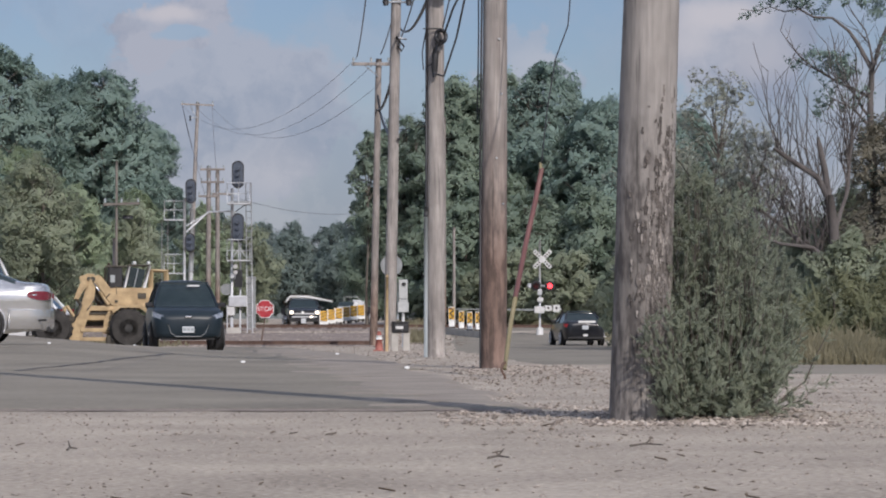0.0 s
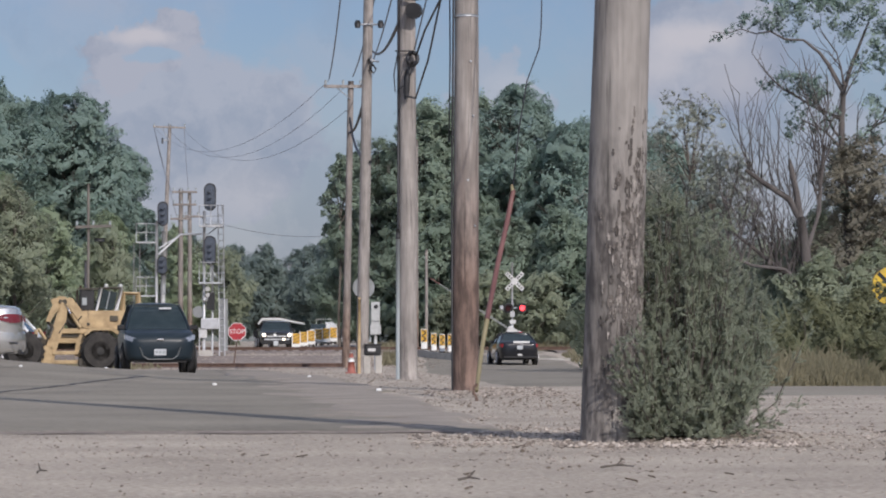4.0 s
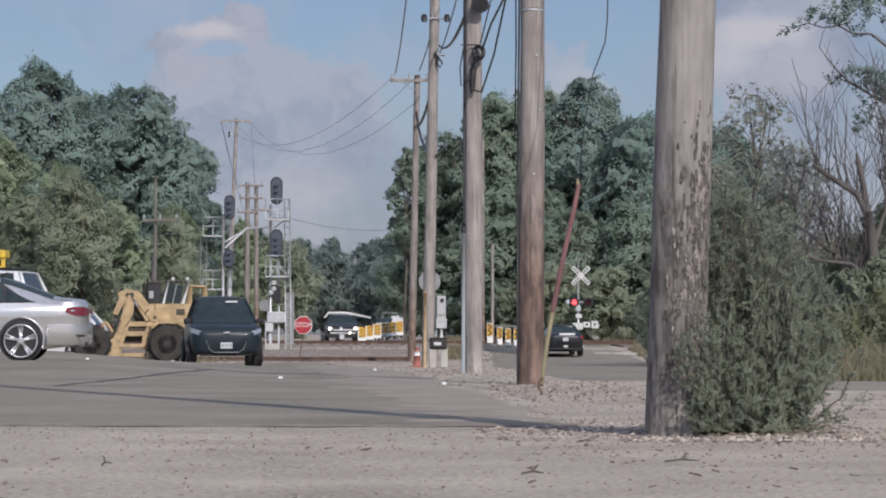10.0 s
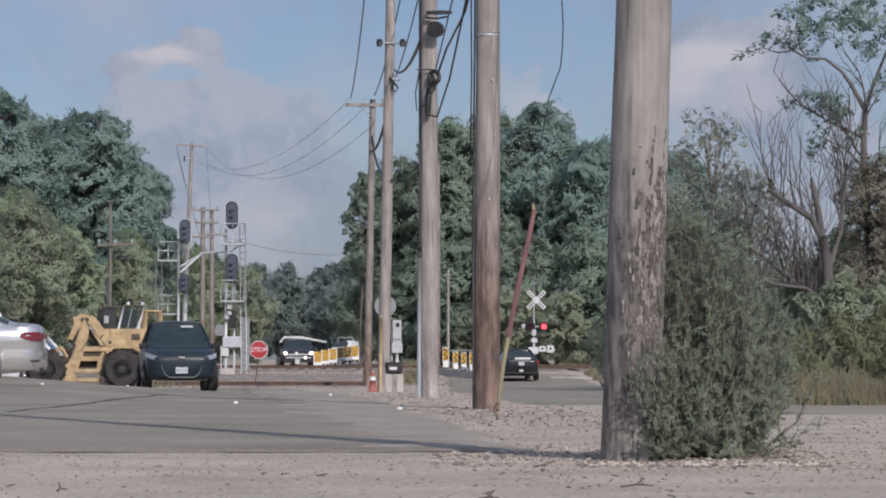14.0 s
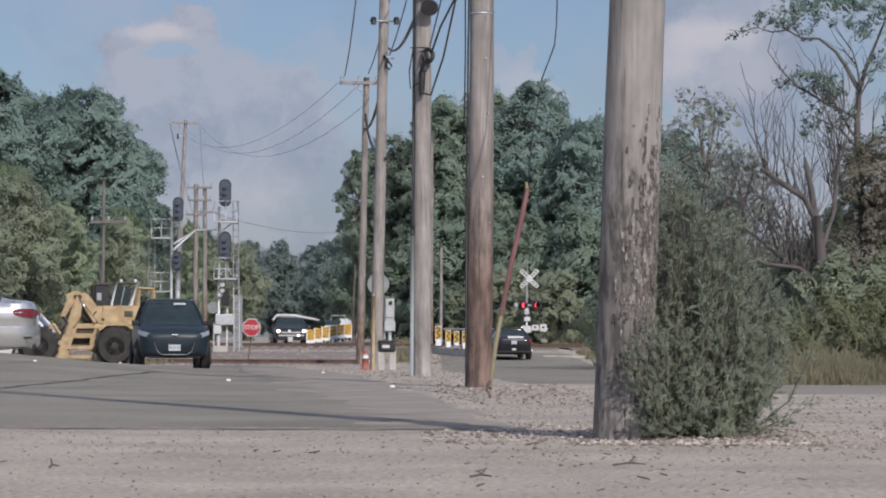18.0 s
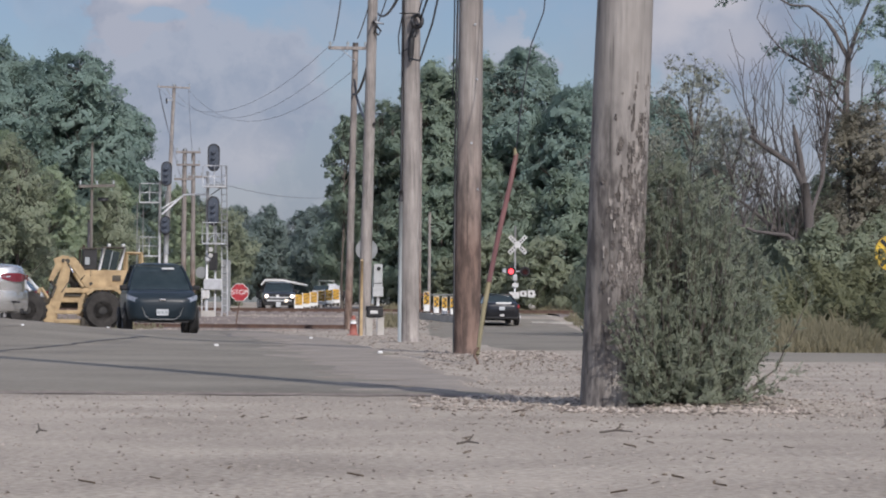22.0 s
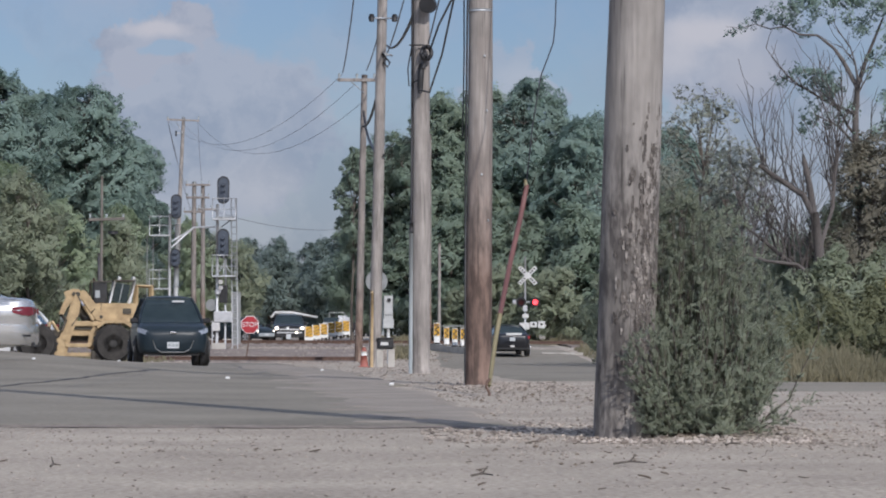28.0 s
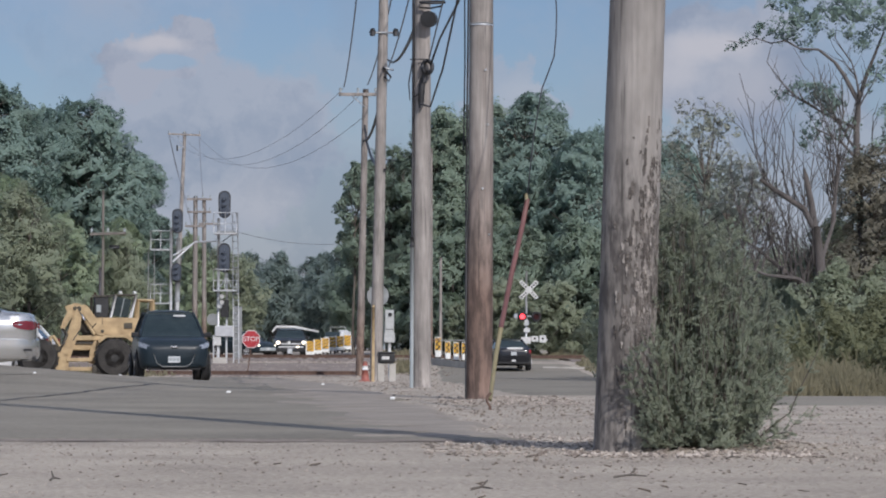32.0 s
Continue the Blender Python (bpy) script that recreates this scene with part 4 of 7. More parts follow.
def vertical_panel():
    root = thing("barrier_panel", "yellow and white striped vertical barrier panel on a white base", "barrier", pose(0, 0, 0), "barrier panels")
    part("board", box((0.38, 0.03, 0.92), (0, 0, 0.8), bevel=0.05), "offwhite", root, "white board")
    part("hatch_field", box((0.33, 0.012, 0.7), (0, -0.014, 0.84), bevel=0.005), "amber", root, "amber field")
    for k in range(4):
        part("stripe", box((0.3, 0.008, 0.075), (0.0, -0.024, 0.58 + k * 0.175), Matrix.Rotation(radians(38 if k % 2 else -38), 4, "Y")), "black", root, "dark stripe")
    part("base", box((0.34, 0.3, 0.36), (0, 0, 0.2), bevel=0.04), "white", root, "white base")
    part("foot", box((0.42, 0.4, 0.1), (0, 0, 0.03), bevel=0.02), "machine_dark", root, "dark rubber foot")
    return root


first_panel = vertical_panel()
first_panel.matrix_basis = pose(2.36, 141, 0.16) @ Matrix.Scale(0.86, 4)
for x, y, z in ((2.81, 139, 0.09), (3.19, 137.5, 0.045), (3.57, 136.5, 0.04)):
    copy_thing(first_panel, pose(x, y, z, 0, 0, 3 * x) @ Matrix.Scale(0.86, 4))


def hatched_barrier():
    """A board barrier: amber planks with dark slanting hatch over a white skirt, on two splayed feet."""
    root = thing("board_barrier", "amber board barrier with dark slanting hatch and white skirt", "barrier", pose(0, 0, 0), "board barriers")
    for z in (0.5, 0.7, 0.9):
        part("plank", box((0.46, 0.03, 0.19), (0, 0, z), bevel=0.008), "amber", root, "amber plank")
    for k in range(3):
        part("stripe", box((0.44, 0.008, 0.04), (0.0, -0.02, 0.5 + 0.19 * k), Matrix.Rotation(radians(-24), 4, "Y")), "machine_dark", root, "dark stripe")
    for x in (-0.24, 0.24):
        part("edge_post", box((0.05, 0.06, 0.92), (x, -0.01, 0.58), bevel=0.01), "white", root, "white edge post")
    part("skirt", box((0.46, 0.05, 0.2), (0, -0.01, 0.27), bevel=0.01), "white", root, "white skirt")
    for x in (-0.15, 0.15):
        part("foot", box((0.06, 0.4, 0.2), (x, 0, 0.1), bevel=0.01), "machine_dark", root, "dark foot")
    return root


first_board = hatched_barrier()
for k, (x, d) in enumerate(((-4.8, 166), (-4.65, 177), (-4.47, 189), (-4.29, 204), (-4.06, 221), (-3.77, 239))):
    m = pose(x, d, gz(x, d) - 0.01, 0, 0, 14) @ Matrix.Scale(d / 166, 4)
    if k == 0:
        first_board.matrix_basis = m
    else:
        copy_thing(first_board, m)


def kerb():
    bm = bmesh.new()
    loft([[(x - 0.1, y - 0.55, z - 0.9), (x - 0.1, y - 0.5, z), (x + 0.1, y + 0.5, z), (x + 0.1, y + 0.5, z - 0.9)] for x, y, z in
          ((1.9, 142.2, 0.17), (2.36, 141, 0.16), (2.81, 139, 0.09), (3.19, 137.5, 0.045), (3.57, 136.5, 0.04), (4.0, 135.3, -0.02), (4.4, 134, -0.22))], bm)
    loft([[(x, 136.2 - 0.3 * (x - 7.4), gz(x, 136) - 0.1), (x, 136.2 - 0.3 * (x - 7.4), gz(x, 136) + 0.1), (x, 136.5 - 0.3 * (x - 7.4), gz(x, 136) + 0.1), (x, 136.5 - 0.3 * (x - 7.4), gz(x, 136) - 0.1)] for x in (7.4, 8.2, 9.0, 9.8, 10.6)], bm)
    return tagged(part("kerb", bm, "concrete", None), "worn pale concrete kerb beside the crossing road", "kerb", kind="structure")


kerb()


def meter_post():
    root = thing("meter_cabinet", "pale grey meter cabinet on a slim post", "cabinet", pose(-0.06, 99, gz(0, 99)))
    part("post", tube([(0, 0, -0.1), (0, 0, 2.0)], 0.04, 8), "galv", root)
    part("cabinet", box((0.31, 0.2, 1.0), (0, -0.05, 1.9), bevel=0.02), "galv_pale", root, "grey upper box")
    part("lower_box", box((0.38, 0.22, 0.34), (0, -0.05, 1.42), bevel=0.02), "galv_pale", root)
    part("side_conduit", tube([(-0.19, -0.05, 1.0), (-0.19, -0.05, 2.3)], 0.022, 6), "conduit", root)
    part("cover_seam", box((0.27, 0.008, 0.02), (0, -0.153, 1.72)), "black", root)
    part("pipe", tube([(0, -0.05, 0.9), (0, -0.05, 1.3)], 0.06, 10), "galv_pale", root)
    part("dial", disc((0.02, -0.17, 2.24), (0, 1, 0), 0.07, 0.04, 14), "black", root, "dark round meter")
    return root


meter_post()


def pedestal():
    root = thing("equipment_stand", "black equipment box on two concrete posts", "equipment box", pose(-0.13, 82.4, gz(-0.1, 82.4)))
    for x in (-0.17, 0.17):
        part("concrete_post", box((0.2, 0.25, 0.58), (x, 0, 0.26), bevel=0.02), "concrete", root)
    part("box", box((0.48, 0.36, 0.3), (0, 0, 0.69), bevel=0.06), "black", root)
    part("label_plate", box((0.22, 0.01, 0.09), (-0.03, -0.185, 0.7)), "offwhite", root, "pale blank label")
    part("lid", box((0.52, 0.4, 0.05), (0, 0, 0.855), bevel=0.02), "black", root)
    return root


pedestal()


def marker_post():
    root = thing("marker_post", "slim yellow plastic marker post", "post", pose(-0.52, 79.9, gz(-0.5, 79.9)))
    part("post", tube([(0, 0, -0.1), (0.01, 0, 2.15)], [0.05, 0.04], 10), "machine", root)
    part("cap", tube([(0.01, 0, 2.13), (0.01, 0, 2.2)], [0.05, 0.02], 10), "machine", root)
    return root


marker_post()


def cone():
    root = thing("traffic_cone", "faded orange traffic cone with a white collar", "traffic cone", pose(-0.74, 79.9, gz(-0.7, 79.9)))
    part("base", box((0.32, 0.32, 0.04), (0, 0, 0.02), bevel=0.01), "orange", root)
    part("body", tube([(0, 0, 0.03), (0, 0, 0.34)], [0.12, 0.09], 14), "orange", root)
    part("collar", tube([(0, 0, 0.34), (0, 0, 0.46)], [0.092, 0.075], 14), "white", root)
    part("tip", tube([(0, 0, 0.46), (0, 0, 0.58)], [0.075, 0.05], 14), "orange", root)
    return root


cone()


def round_back():
    root = thing("round_sign", "grey back of a round warning sign", "sign", pose(-0.52, 107.5, gz(-0.4, 107.5)))
    part("post", box((0.06, 0.05, 3.2), (0, 0.04, 1.5)), "galv", root)
    part("plate", disc((0, 0, 3.13), (0, 1, 0), 0.42, 0.012, 28), "dull_metal", root, "bare metal disc")
    return root


round_back()


def warning_sign():
    root = thing("crossing_warning_sign", "round yellow railway crossing warning sign with black cross", "sign", pose(11.86, 64.28, gz(11.8, 64.3), 0, 0, -6))
    part("post", box((0.07, 0.05, 2.3), (0, 0.05, 1.1)), "galv", root)
    part("rim", disc((0, 0.0, 2.02), (0, 1, 0), 0.457, 0.01, 36), "black", root)
    part("face", disc((0, -0.006, 2.02), (0, 1, 0), 0.44, 0.012, 36), "yellow", root, "yellow face")
    for s in (45, -45):
        part("cross_bar", box((0.84, 0.008, 0.085), (0, -0.014 - 0.002 * (s > 0), 2.02), Matrix.Rotation(radians(s), 4, "Y")), "black", root)
    for x in (-0.29, 0.29):
        letters("R", 0.27, root, pose(x, -0.016, 2.02, 90, 0, 0), "black")
    return root


warning_sign()


# ------------------------------------------------------------ railway signals
def signal_head(root, x, z, w, h):
    pts = []
    for k in range(24):
        a = 2 * math.pi * k / 24
        pts.append((x + w / 2 * math.cos(a), z + (h - w) / 2 * (1 if math.sin(a) >= 0 else -1) + w / 2 * math.sin(a)))
    part("backing", prism(pts, 0.03, "y", -0.2), "black", root, "tall oval black backing")
    # lighter inner panel and hoods carry a painted sky reflection
    part("sheen_panel", prism([(x + (a - x) * 0.82, z + (b - z) * 0.9) for a, b in pts], 0.012, "y", -0.218), "signal_sheen", root, "blue-grey panel painted as sky sheen on the black backing")
    for dz in (-0.3, 0.0, 0.3):
        part("lamp_hood", tube([(x, -0.2, z + dz), (x, -0.4, z + dz)], [0.11, 0.1], 10), "signal_sheen", root)
    part("lamp_case", box((0.3, 0.25, h * 0.75), (x, -0.05, z), bevel=0.03), "black", root)


def platform(root, x, z, w):
    part("platform", box((w, 0.8, 0.07), (x, -0.05, z)), "silver_paint", root)
    for dx in (-w / 2, 0, w / 2):
        part("rail_post", tube([(x + dx, -0.42, z), (x + dx, -0.42, z + 1.05)], 0.02, 5), "silver_paint", root)
    for dz in (0.5, 1.05):
        part("hand_rail", tube([(x - w / 2, -0.42, z + dz), (x + w / 2, -0.42, z + dz)], 0.02, 5), "silver_paint", root)


def signal_mast_a():
    root = thing("railway_signal", "tall silver railway signal mast with two black signal heads", "railway signal", pose(-8.74, 141.5, gz(-8.7, 141.5)), "railway signals")
    h0 = -gz(-8.7, 141.5)
    part("mast", tube([(0, 0, -0.1), (0, 0, 7.2 + h0)], 0.075, 10), "silver_paint", root)
    for z in (6.42, 3.55):
        platform(root, 0.35, z + h0, 1.15)
    signal_head(root, 0.3, 7.9 + h0, 0.62, 1.4)
    signal_head(root, 0.3, 5.2 + h0, 0.62, 1.5)
    for x in (0.78, 1.05):
        part("ladder_rail", tube([(x, 0.1, -0.1), (x - 0.1, 0.1, 7.5 + h0)], 0.025, 5), "silver_paint", root)
    for k in range(22):
        z = 0.25 + k * 0.33
        part("rung", tube([(0.78 - 0.0135 * z, 0.1, z), (1.05 - 0.0135 * z, 0.1, z)], 0.022, 4), "galv", root)
    part("second_mast", tube([(0.42, 0.05, 0), (0.42, 0.05, 4.6)], 0.05, 8), "silver_paint", root)
    part("head_arm", box((1.0, 0.12, 0.12), (0.4, 0.0, 6.5 + h0)), "dull_metal", root, "dark bracket under the upper head")
    part("brace", tube([(0.02, 0, 5.9 + h0), (0.75, 0, 6.45 + h0)], 0.03, 6), "dull_metal", root)
    part("brace", tube([(0.1, -0.2, 3.75 + h0), (0.5, -0.2, 4.35 + h0)], 0.025, 6), "silver_paint", root)
    part("brace", tube([(0.65, -0.2, 3.75 + h0), (0.35, -0.2, 4.35 + h0)], 0.025, 6), "silver_paint", root)
    part("back_screen", box((0.42, 0.03, 2.6), (0.98, 0.14, 1.6)), "dull_metal", root, "dull grey climbing guard")
    part("cable_drum", disc((-0.28, 0.1, 2.1 + h0), (0, 1, 0), 0.3, 0.14, 16), "dull_metal", root, "round grey drum")
    for z in (3.0, 3.3):
        part("flood_lamp", tube([(0.2, -0.25, z + h0), (0.2, -0.42, z + h0 - 0.05)], [0.07, 0.12], 10), "offwhite", root)
    part("case", box((0.9, 0.5, 0.55), (0.3, 0, 1.5 + h0), bevel=0.04), "silver_paint", root, "pale relay case")
    part("case", box((0.4, 0.4, 0.45), (-0.05, 0, 1.0 + h0), bevel=0.04), "offwhite", root)
    part("bell", tube([(0.05, -0.2, 2.75 + h0), (0.05, -0.35, 2.75 + h0)], [0.16, 0.1], 12), "silver_paint", root)
    part("dark_case", box((0.42, 0.3, 0.9), (0.32, 0, 2.65 + h0), bevel=0.03), "black", root)
    part("foot", box((0.7, 0.7, 0.4), (0.1, 0, 0.12), bevel=0.03), "concrete", root, "concrete foot")
    part("lower_frame", box((0.06, 0.06, 1.5), (-0.22, -0.2, 0.7)), "silver_paint", root)
    return root


signal_mast_a()


def signal_mast_b():
    root = thing("railway_signal", "silver railway signal mast with bracket arm and oval head", "railway signal", pose(-11.14, 141.5, gz(-11.1, 141.5)), "railway signals")
    h0 = -gz(-11.1, 141.5)
    part("mast", tube([(0, 0, -0.1), (0, 0, 6.7 + h0)], 0.075, 10), "silver_paint", root)
    part("second_mast", tube([(0.3, 0.05, 0), (0.36, 0.05, 6.2 + h0)], 0.11, 10), "galv_pale", root, "thick grey second mast")
    part("sleeve", tube([(0.33, 0.05, 3.0 + h0), (0.34, 0.05, 4.1 + h0)], 0.14, 10), "dull_metal", root, "dark sleeve on the mast")
    part("foot_lamp", tube([(0.02, -0.12, 1.75 + h0), (0.02, -0.12, 2.1 + h0)], 0.08, 8), "white", root, "white box on the mast")
    signal_head(root, 0.33, 7.05 + h0, 0.55, 1.25)
    signal_head(root, 0.3, 4.45 + h0, 0.5, 0.95)
    part("bracket_arm", tube([(0.1, -0.05, 5.0 + h0), (1.2, -0.05, 6.0 + h0), (2.3, -0.05, 6.05 + h0)], 0.05, 8), "silver_paint", root)
    part("bracket_arm", tube([(0.1, -0.05, 5.3 + h0), (1.3, -0.05, 6.05 + h0)], 0.035, 8), "silver_paint", root)
    for z in (5.6, 2.9):
        part("platform", box((1.0, 0.7, 0.06), (-0.5, 0, z + h0)), "silver_paint", root)
        for x in (-1.0, -0.5):
            part("rail_post", tube([(x, -0.3, z + h0), (x, -0.3, z + h0 + 0.95)], 0.022, 5), "silver_paint", root)
        for dz in (0.5, 0.95):
            part("hand_rail", tube([(-1.0, -0.3, z + h0 + dz), (0, -0.3, z + h0 + dz)], 0.022, 5), "silver_paint", root)
    for x in (-1.15, -0.85):
        part("ladder_rail", tube([(x, 0.1, -0.1), (x, 0.1, 5.6 + h0)], 0.022, 5), "silver_paint", root)
    part("foot", box((0.8, 0.6, 0.4), (0.15, 0, 0.12), bevel=0.03), "concrete", root)
    return root


signal_mast_b()


# ------------------------------------------------------------ vehicles
def ring_section(x, half, z0, z1, tuck=0.06, shoulder=0.08):
    """A rounded cross-section of a car body at x: from sill z0 to top z1."""
    h = z1 - z0
    side = [(half - tuck, z0), (half - 0.02, z0 + 0.18 * h), (half, z0 + 0.45 * h), (half - 0.01, z0 + 0.72 * h), (half - shoulder * 0.5, z1 - 0.05 * h), (half - shoulder * 1.6, z1)]
    return [(x, y, z) for y, z in side] + [(x, 0, z1 + 0.015)] + [(x, -y, z) for y, z in reversed(side)] + [(x, 0, z0)]


def wheel(parent, x, y, r, w, spokes, rim="alloy", tyre="rubber", rim_part=0.72):
    wh = part("wheel", tube([(x, y - w / 2, r), (x, y - w / 2 + 0.03, r), (x, y + w / 2 - 0.03, r), (x, y + w / 2, r)], [r - 0.035, r, r, r - 0.035], 28), tyre, parent, "black tyre")
    out = 1 if y > 0 else -1
    part("rim_well", disc((x, y + out * (w / 2 - 0.005), r), (0, 1, 0), r * rim_part, 0.03, 24), "interior", wh)
    ring = [(x + r * rim_part * math.cos(a), y + out * (w / 2 + 0.008), r + r * rim_part * math.sin(a)) for a in [2 * math.pi * k / 28 for k in range(29)]]
    part("rim", tube(ring, 0.014, 6, caps=False), rim, wh, "alloy rim")
    for k in range(spokes):
        for d in (-0.11, 0.11):
            a = 2 * math.pi * k / spokes + 0.3
            c, s = math.cos(a + d), math.sin(a + d)
            part("spoke", tube([(x + 0.03 * c, y + out * (w / 2 + 0.015), r + 0.03 * s), (x + r * rim_part * c, y + out * (w / 2 + 0.012), r + r * rim_part * s)], [0.018, 0.026], 5), rim, wh)
    part("hub", disc((x, y + out * (w / 2 + 0.012), r), (0, 1, 0), 0.06, 0.03, 12), rim, wh)
    return wh


def car(name, label, category, m, paint, body, cabin, wheels, quarter=0.35, rim_part=0.74):
    """body: stations (x, half width, sill, top); cabin: base and roof rails; wheels: axles and sizes. The car points along +x."""
    root = thing(name, label, category, m, "cars")
    hull = smooth(loft([ring_section(*s) for s in body]), 50)
    bmesh.ops.bevel(hull, geom=[e for e in hull.edges if not e.smooth], offset=0.03, segments=2, affect="EDGES")
    part("body", hull, paint, root)
    xr, xf, wb, zb, rr, rf, wr, zr = cabin
    # glass house as one dark shell, roof and pillars laid over it
    rings = []
    for u in (0.0, 0.34, 0.68, 1.0):
        bulge = 0.05 * math.sin(u * math.pi)
        x0, x1 = xr + (rr - xr) * (u ** 0.9), xf + (rf - xf) * (u ** 0.9)
        w = wb + (wr - wb) * u + bulge * 0.4
        z = zb + (zr - zb) * u
        row = []
        for k in range(9):
            row.append((x0 + (x1 - x0) * k / 8, w, z))
        for k in range(9):
            row.append((x1 - (x1 - x0) * k / 8, -w, z))
        rings.append(row)
    part("glasshouse", smooth(loft(rings), 60), "glass", root, "dark tinted glass")
    roof = []
    for k in range(13):
        x = rr + (rf - rr) * k / 12
        crown = 0.05 * math.sin(math.pi * (k + 1) / 14)
        roof.append([(x, wr + 0.012, zr - 0.06), (x, wr + 0.0, zr + 0.01 + crown * 0.4), (x, wr * 0.6, zr + 0.015 + crown), (x, 0, zr + 0.02 + crown), (x, -wr * 0.6, zr + 0.015 + crown), (x, -wr, zr + 0.01 + crown * 0.4), (x, -wr - 0.012, zr - 0.06)])
    part("roof", smooth(loft(roof), 50), paint, root)
    for s in (1, -1):
        def q(u, e):
            x = (xr + (rr - xr) * u ** 0.9) if e == 0 else (xf + (rf - xf) * u ** 0.9)
            return Vector((x, s * (wb + (wr - wb) * u + 0.02 * math.sin(u * math.pi) + 0.004), zb + (zr - zb) * u))
        part("pillar", tube([q(u, 1) for u in (0, 0.33, 0.66, 1)], 0.034, 6), paint, root)
        part("pillar", tube([q(u, 0) + Vector((0.0, 0, 0)) for u in (0, 0.33, 0.66, 1)], 0.045, 6), paint, root)
        mid = [Vector((0.05 + 0.5 * (xr + xf) * 0.2, s * (wb + (wr - wb) * u + 0.02 * math.sin(u * math.pi) + 0.004), zb + (zr - zb) * u)) for u in (0, 0.5, 1)]
        part("pillar", tube(mid, 0.03, 4), "interior", root, "black door pillar")
        strip = []
        for i in range(7):
            u = i / 6
            side = wb + (wr - wb) * u + 0.02 * math.sin(u * math.pi) + 0.012
            x0, z = xr + (rr - xr) * u ** 0.9 - 0.02, zb + (zr - zb) * u
            x1 = x0 + quarter * (1 - 0.55 * u)
            strip.append([(x0, s * (side - 0.05), z), (x0, s * side, z), (x1, s * side, z), (x1, s * (side - 0.05), z)])
        part("rear_quarter", smooth(loft(strip)), paint, root)
        part("mirror", box((0.12, 0.19, 0.11), (xf - 0.25, s * (wb + 0.12), zb + 0.07), bevel=0.03), "silver_car" if paint == "silver_car" else "interior", root)
    for x in wheels[:2]:
        for s in (1, -1):
            half = max(b[1] for b in body)
            part("wheel_arch", disc((x, s * (half - 0.09), wheels[2] + 0.015), (0, 1, 0), wheels[2] * 1.09, 0.19, 28), "interior", root, "dark wheel arch")
            wheel(root, x, s * (half - 0.08), wheels[2], wheels[3], wheels[4], wheels[5], "rubber", rim_part)
    return root


SALOON = ((-2.27, 0.45, 0.44, 0.86, 0.36), (-2.24, 0.62, 0.36, 0.97, 0.52), (-2.17, 0.72, 0.3, 1.02, 0.62), (-2.02, 0.8, 0.25, 1.035, 0.68), (-1.78, 0.85, 0.22, 1.055, 0.68),
          (-1.6, 0.865, 0.2, 1.115, 0.655), (-1.3, 0.88, 0.19, 1.235, 0.625), (-1.0, 0.885, 0.18, 1.335, 0.6), (-0.7, 0.885, 0.17, 1.4, 0.585), (-0.3, 0.885, 0.17, 1.442, 0.575), (0.1, 0.885, 0.17, 1.45, 0.57),
          (0.4, 0.885, 0.17, 1.425, 0.575), (0.7, 0.885, 0.17, 1.29, 0.61), (1.0, 0.882, 0.18, 1.09, 0.66), (1.15, 0.88, 0.18, 0.985, 0.7), (1.6, 0.87, 0.2, 0.93, 0.7), (2.0, 0.83, 0.24, 0.83, 0.64),
          (2.22, 0.72, 0.3, 0.7, 0.5), (2.3, 0.5, 0.4, 0.6, 0.35))


def saloon_at(x):
    """Half width, sill, top, roof-edge half width and belt height of the saloon's shell at x."""
    for a, b in zip(SALOON, SALOON[1:]):
        if x <= b[0]:
            u = (x - a[0]) / (b[0] - a[0])
            half, low, top, edge = [p + (q - p) * u for p, q in zip(a[1:], b[1:])]
            break
    return half, low, top, edge, min(0.945 - 0.02 * x, top - 0.04)


def saloon_shell():
    rings = []
    for i in range(70):
        x = -2.27 + 4.569 * i / 69
        half, low, top, edge, belt = saloon_at(x)
        h = belt - low
        crease = 0.012 * (1 if belt - low > 0.5 else 0)
        side = [(half - 0.07, low), (half - 0.02, low + 0.14 * h), (half, low + 0.4 * h), (half - 0.012, low + 0.66 * h), (half - 0.004 + crease, low + 0.8 * h), (half - 0.03, low + 0.9 * h), (half - 0.07, belt),
                (edge + 0.012, top - 0.06), (edge - 0.03, top - 0.02), (edge * 0.7, top)]
        rings.append([(x, y, z) for y, z in side] + [(x, 0, top + 0.016)] + [(x, -y, z) for y, z in reversed(side)] + [(x, 0, low)])
    return smooth(loft(rings), 55)


def pane(xs, low, high, s, lift=0.007):
    """A side window: low and high tell, along the car, how far up the slope between belt and roof edge it begins and ends."""
    bm = bmesh.new()
    rows = []
    for x in xs:
        half, _, top, edge, belt = saloon_at(x)
        row = []
        for v in (low(x), (low(x) + high(x)) / 2, high(x)):
            row.append(bm.verts.new((x, s * (half - 0.07 + (edge + 0.012 - half + 0.07) * v + lift), belt + (top - 0.06 - belt) * v)))
        rows.append(row)
    for p, q in zip(rows, rows[1:]):
        for j in (0, 1):
            bm.faces.new((p[j], q[j], q[j + 1], p[j + 1])).smooth = True
    return bm


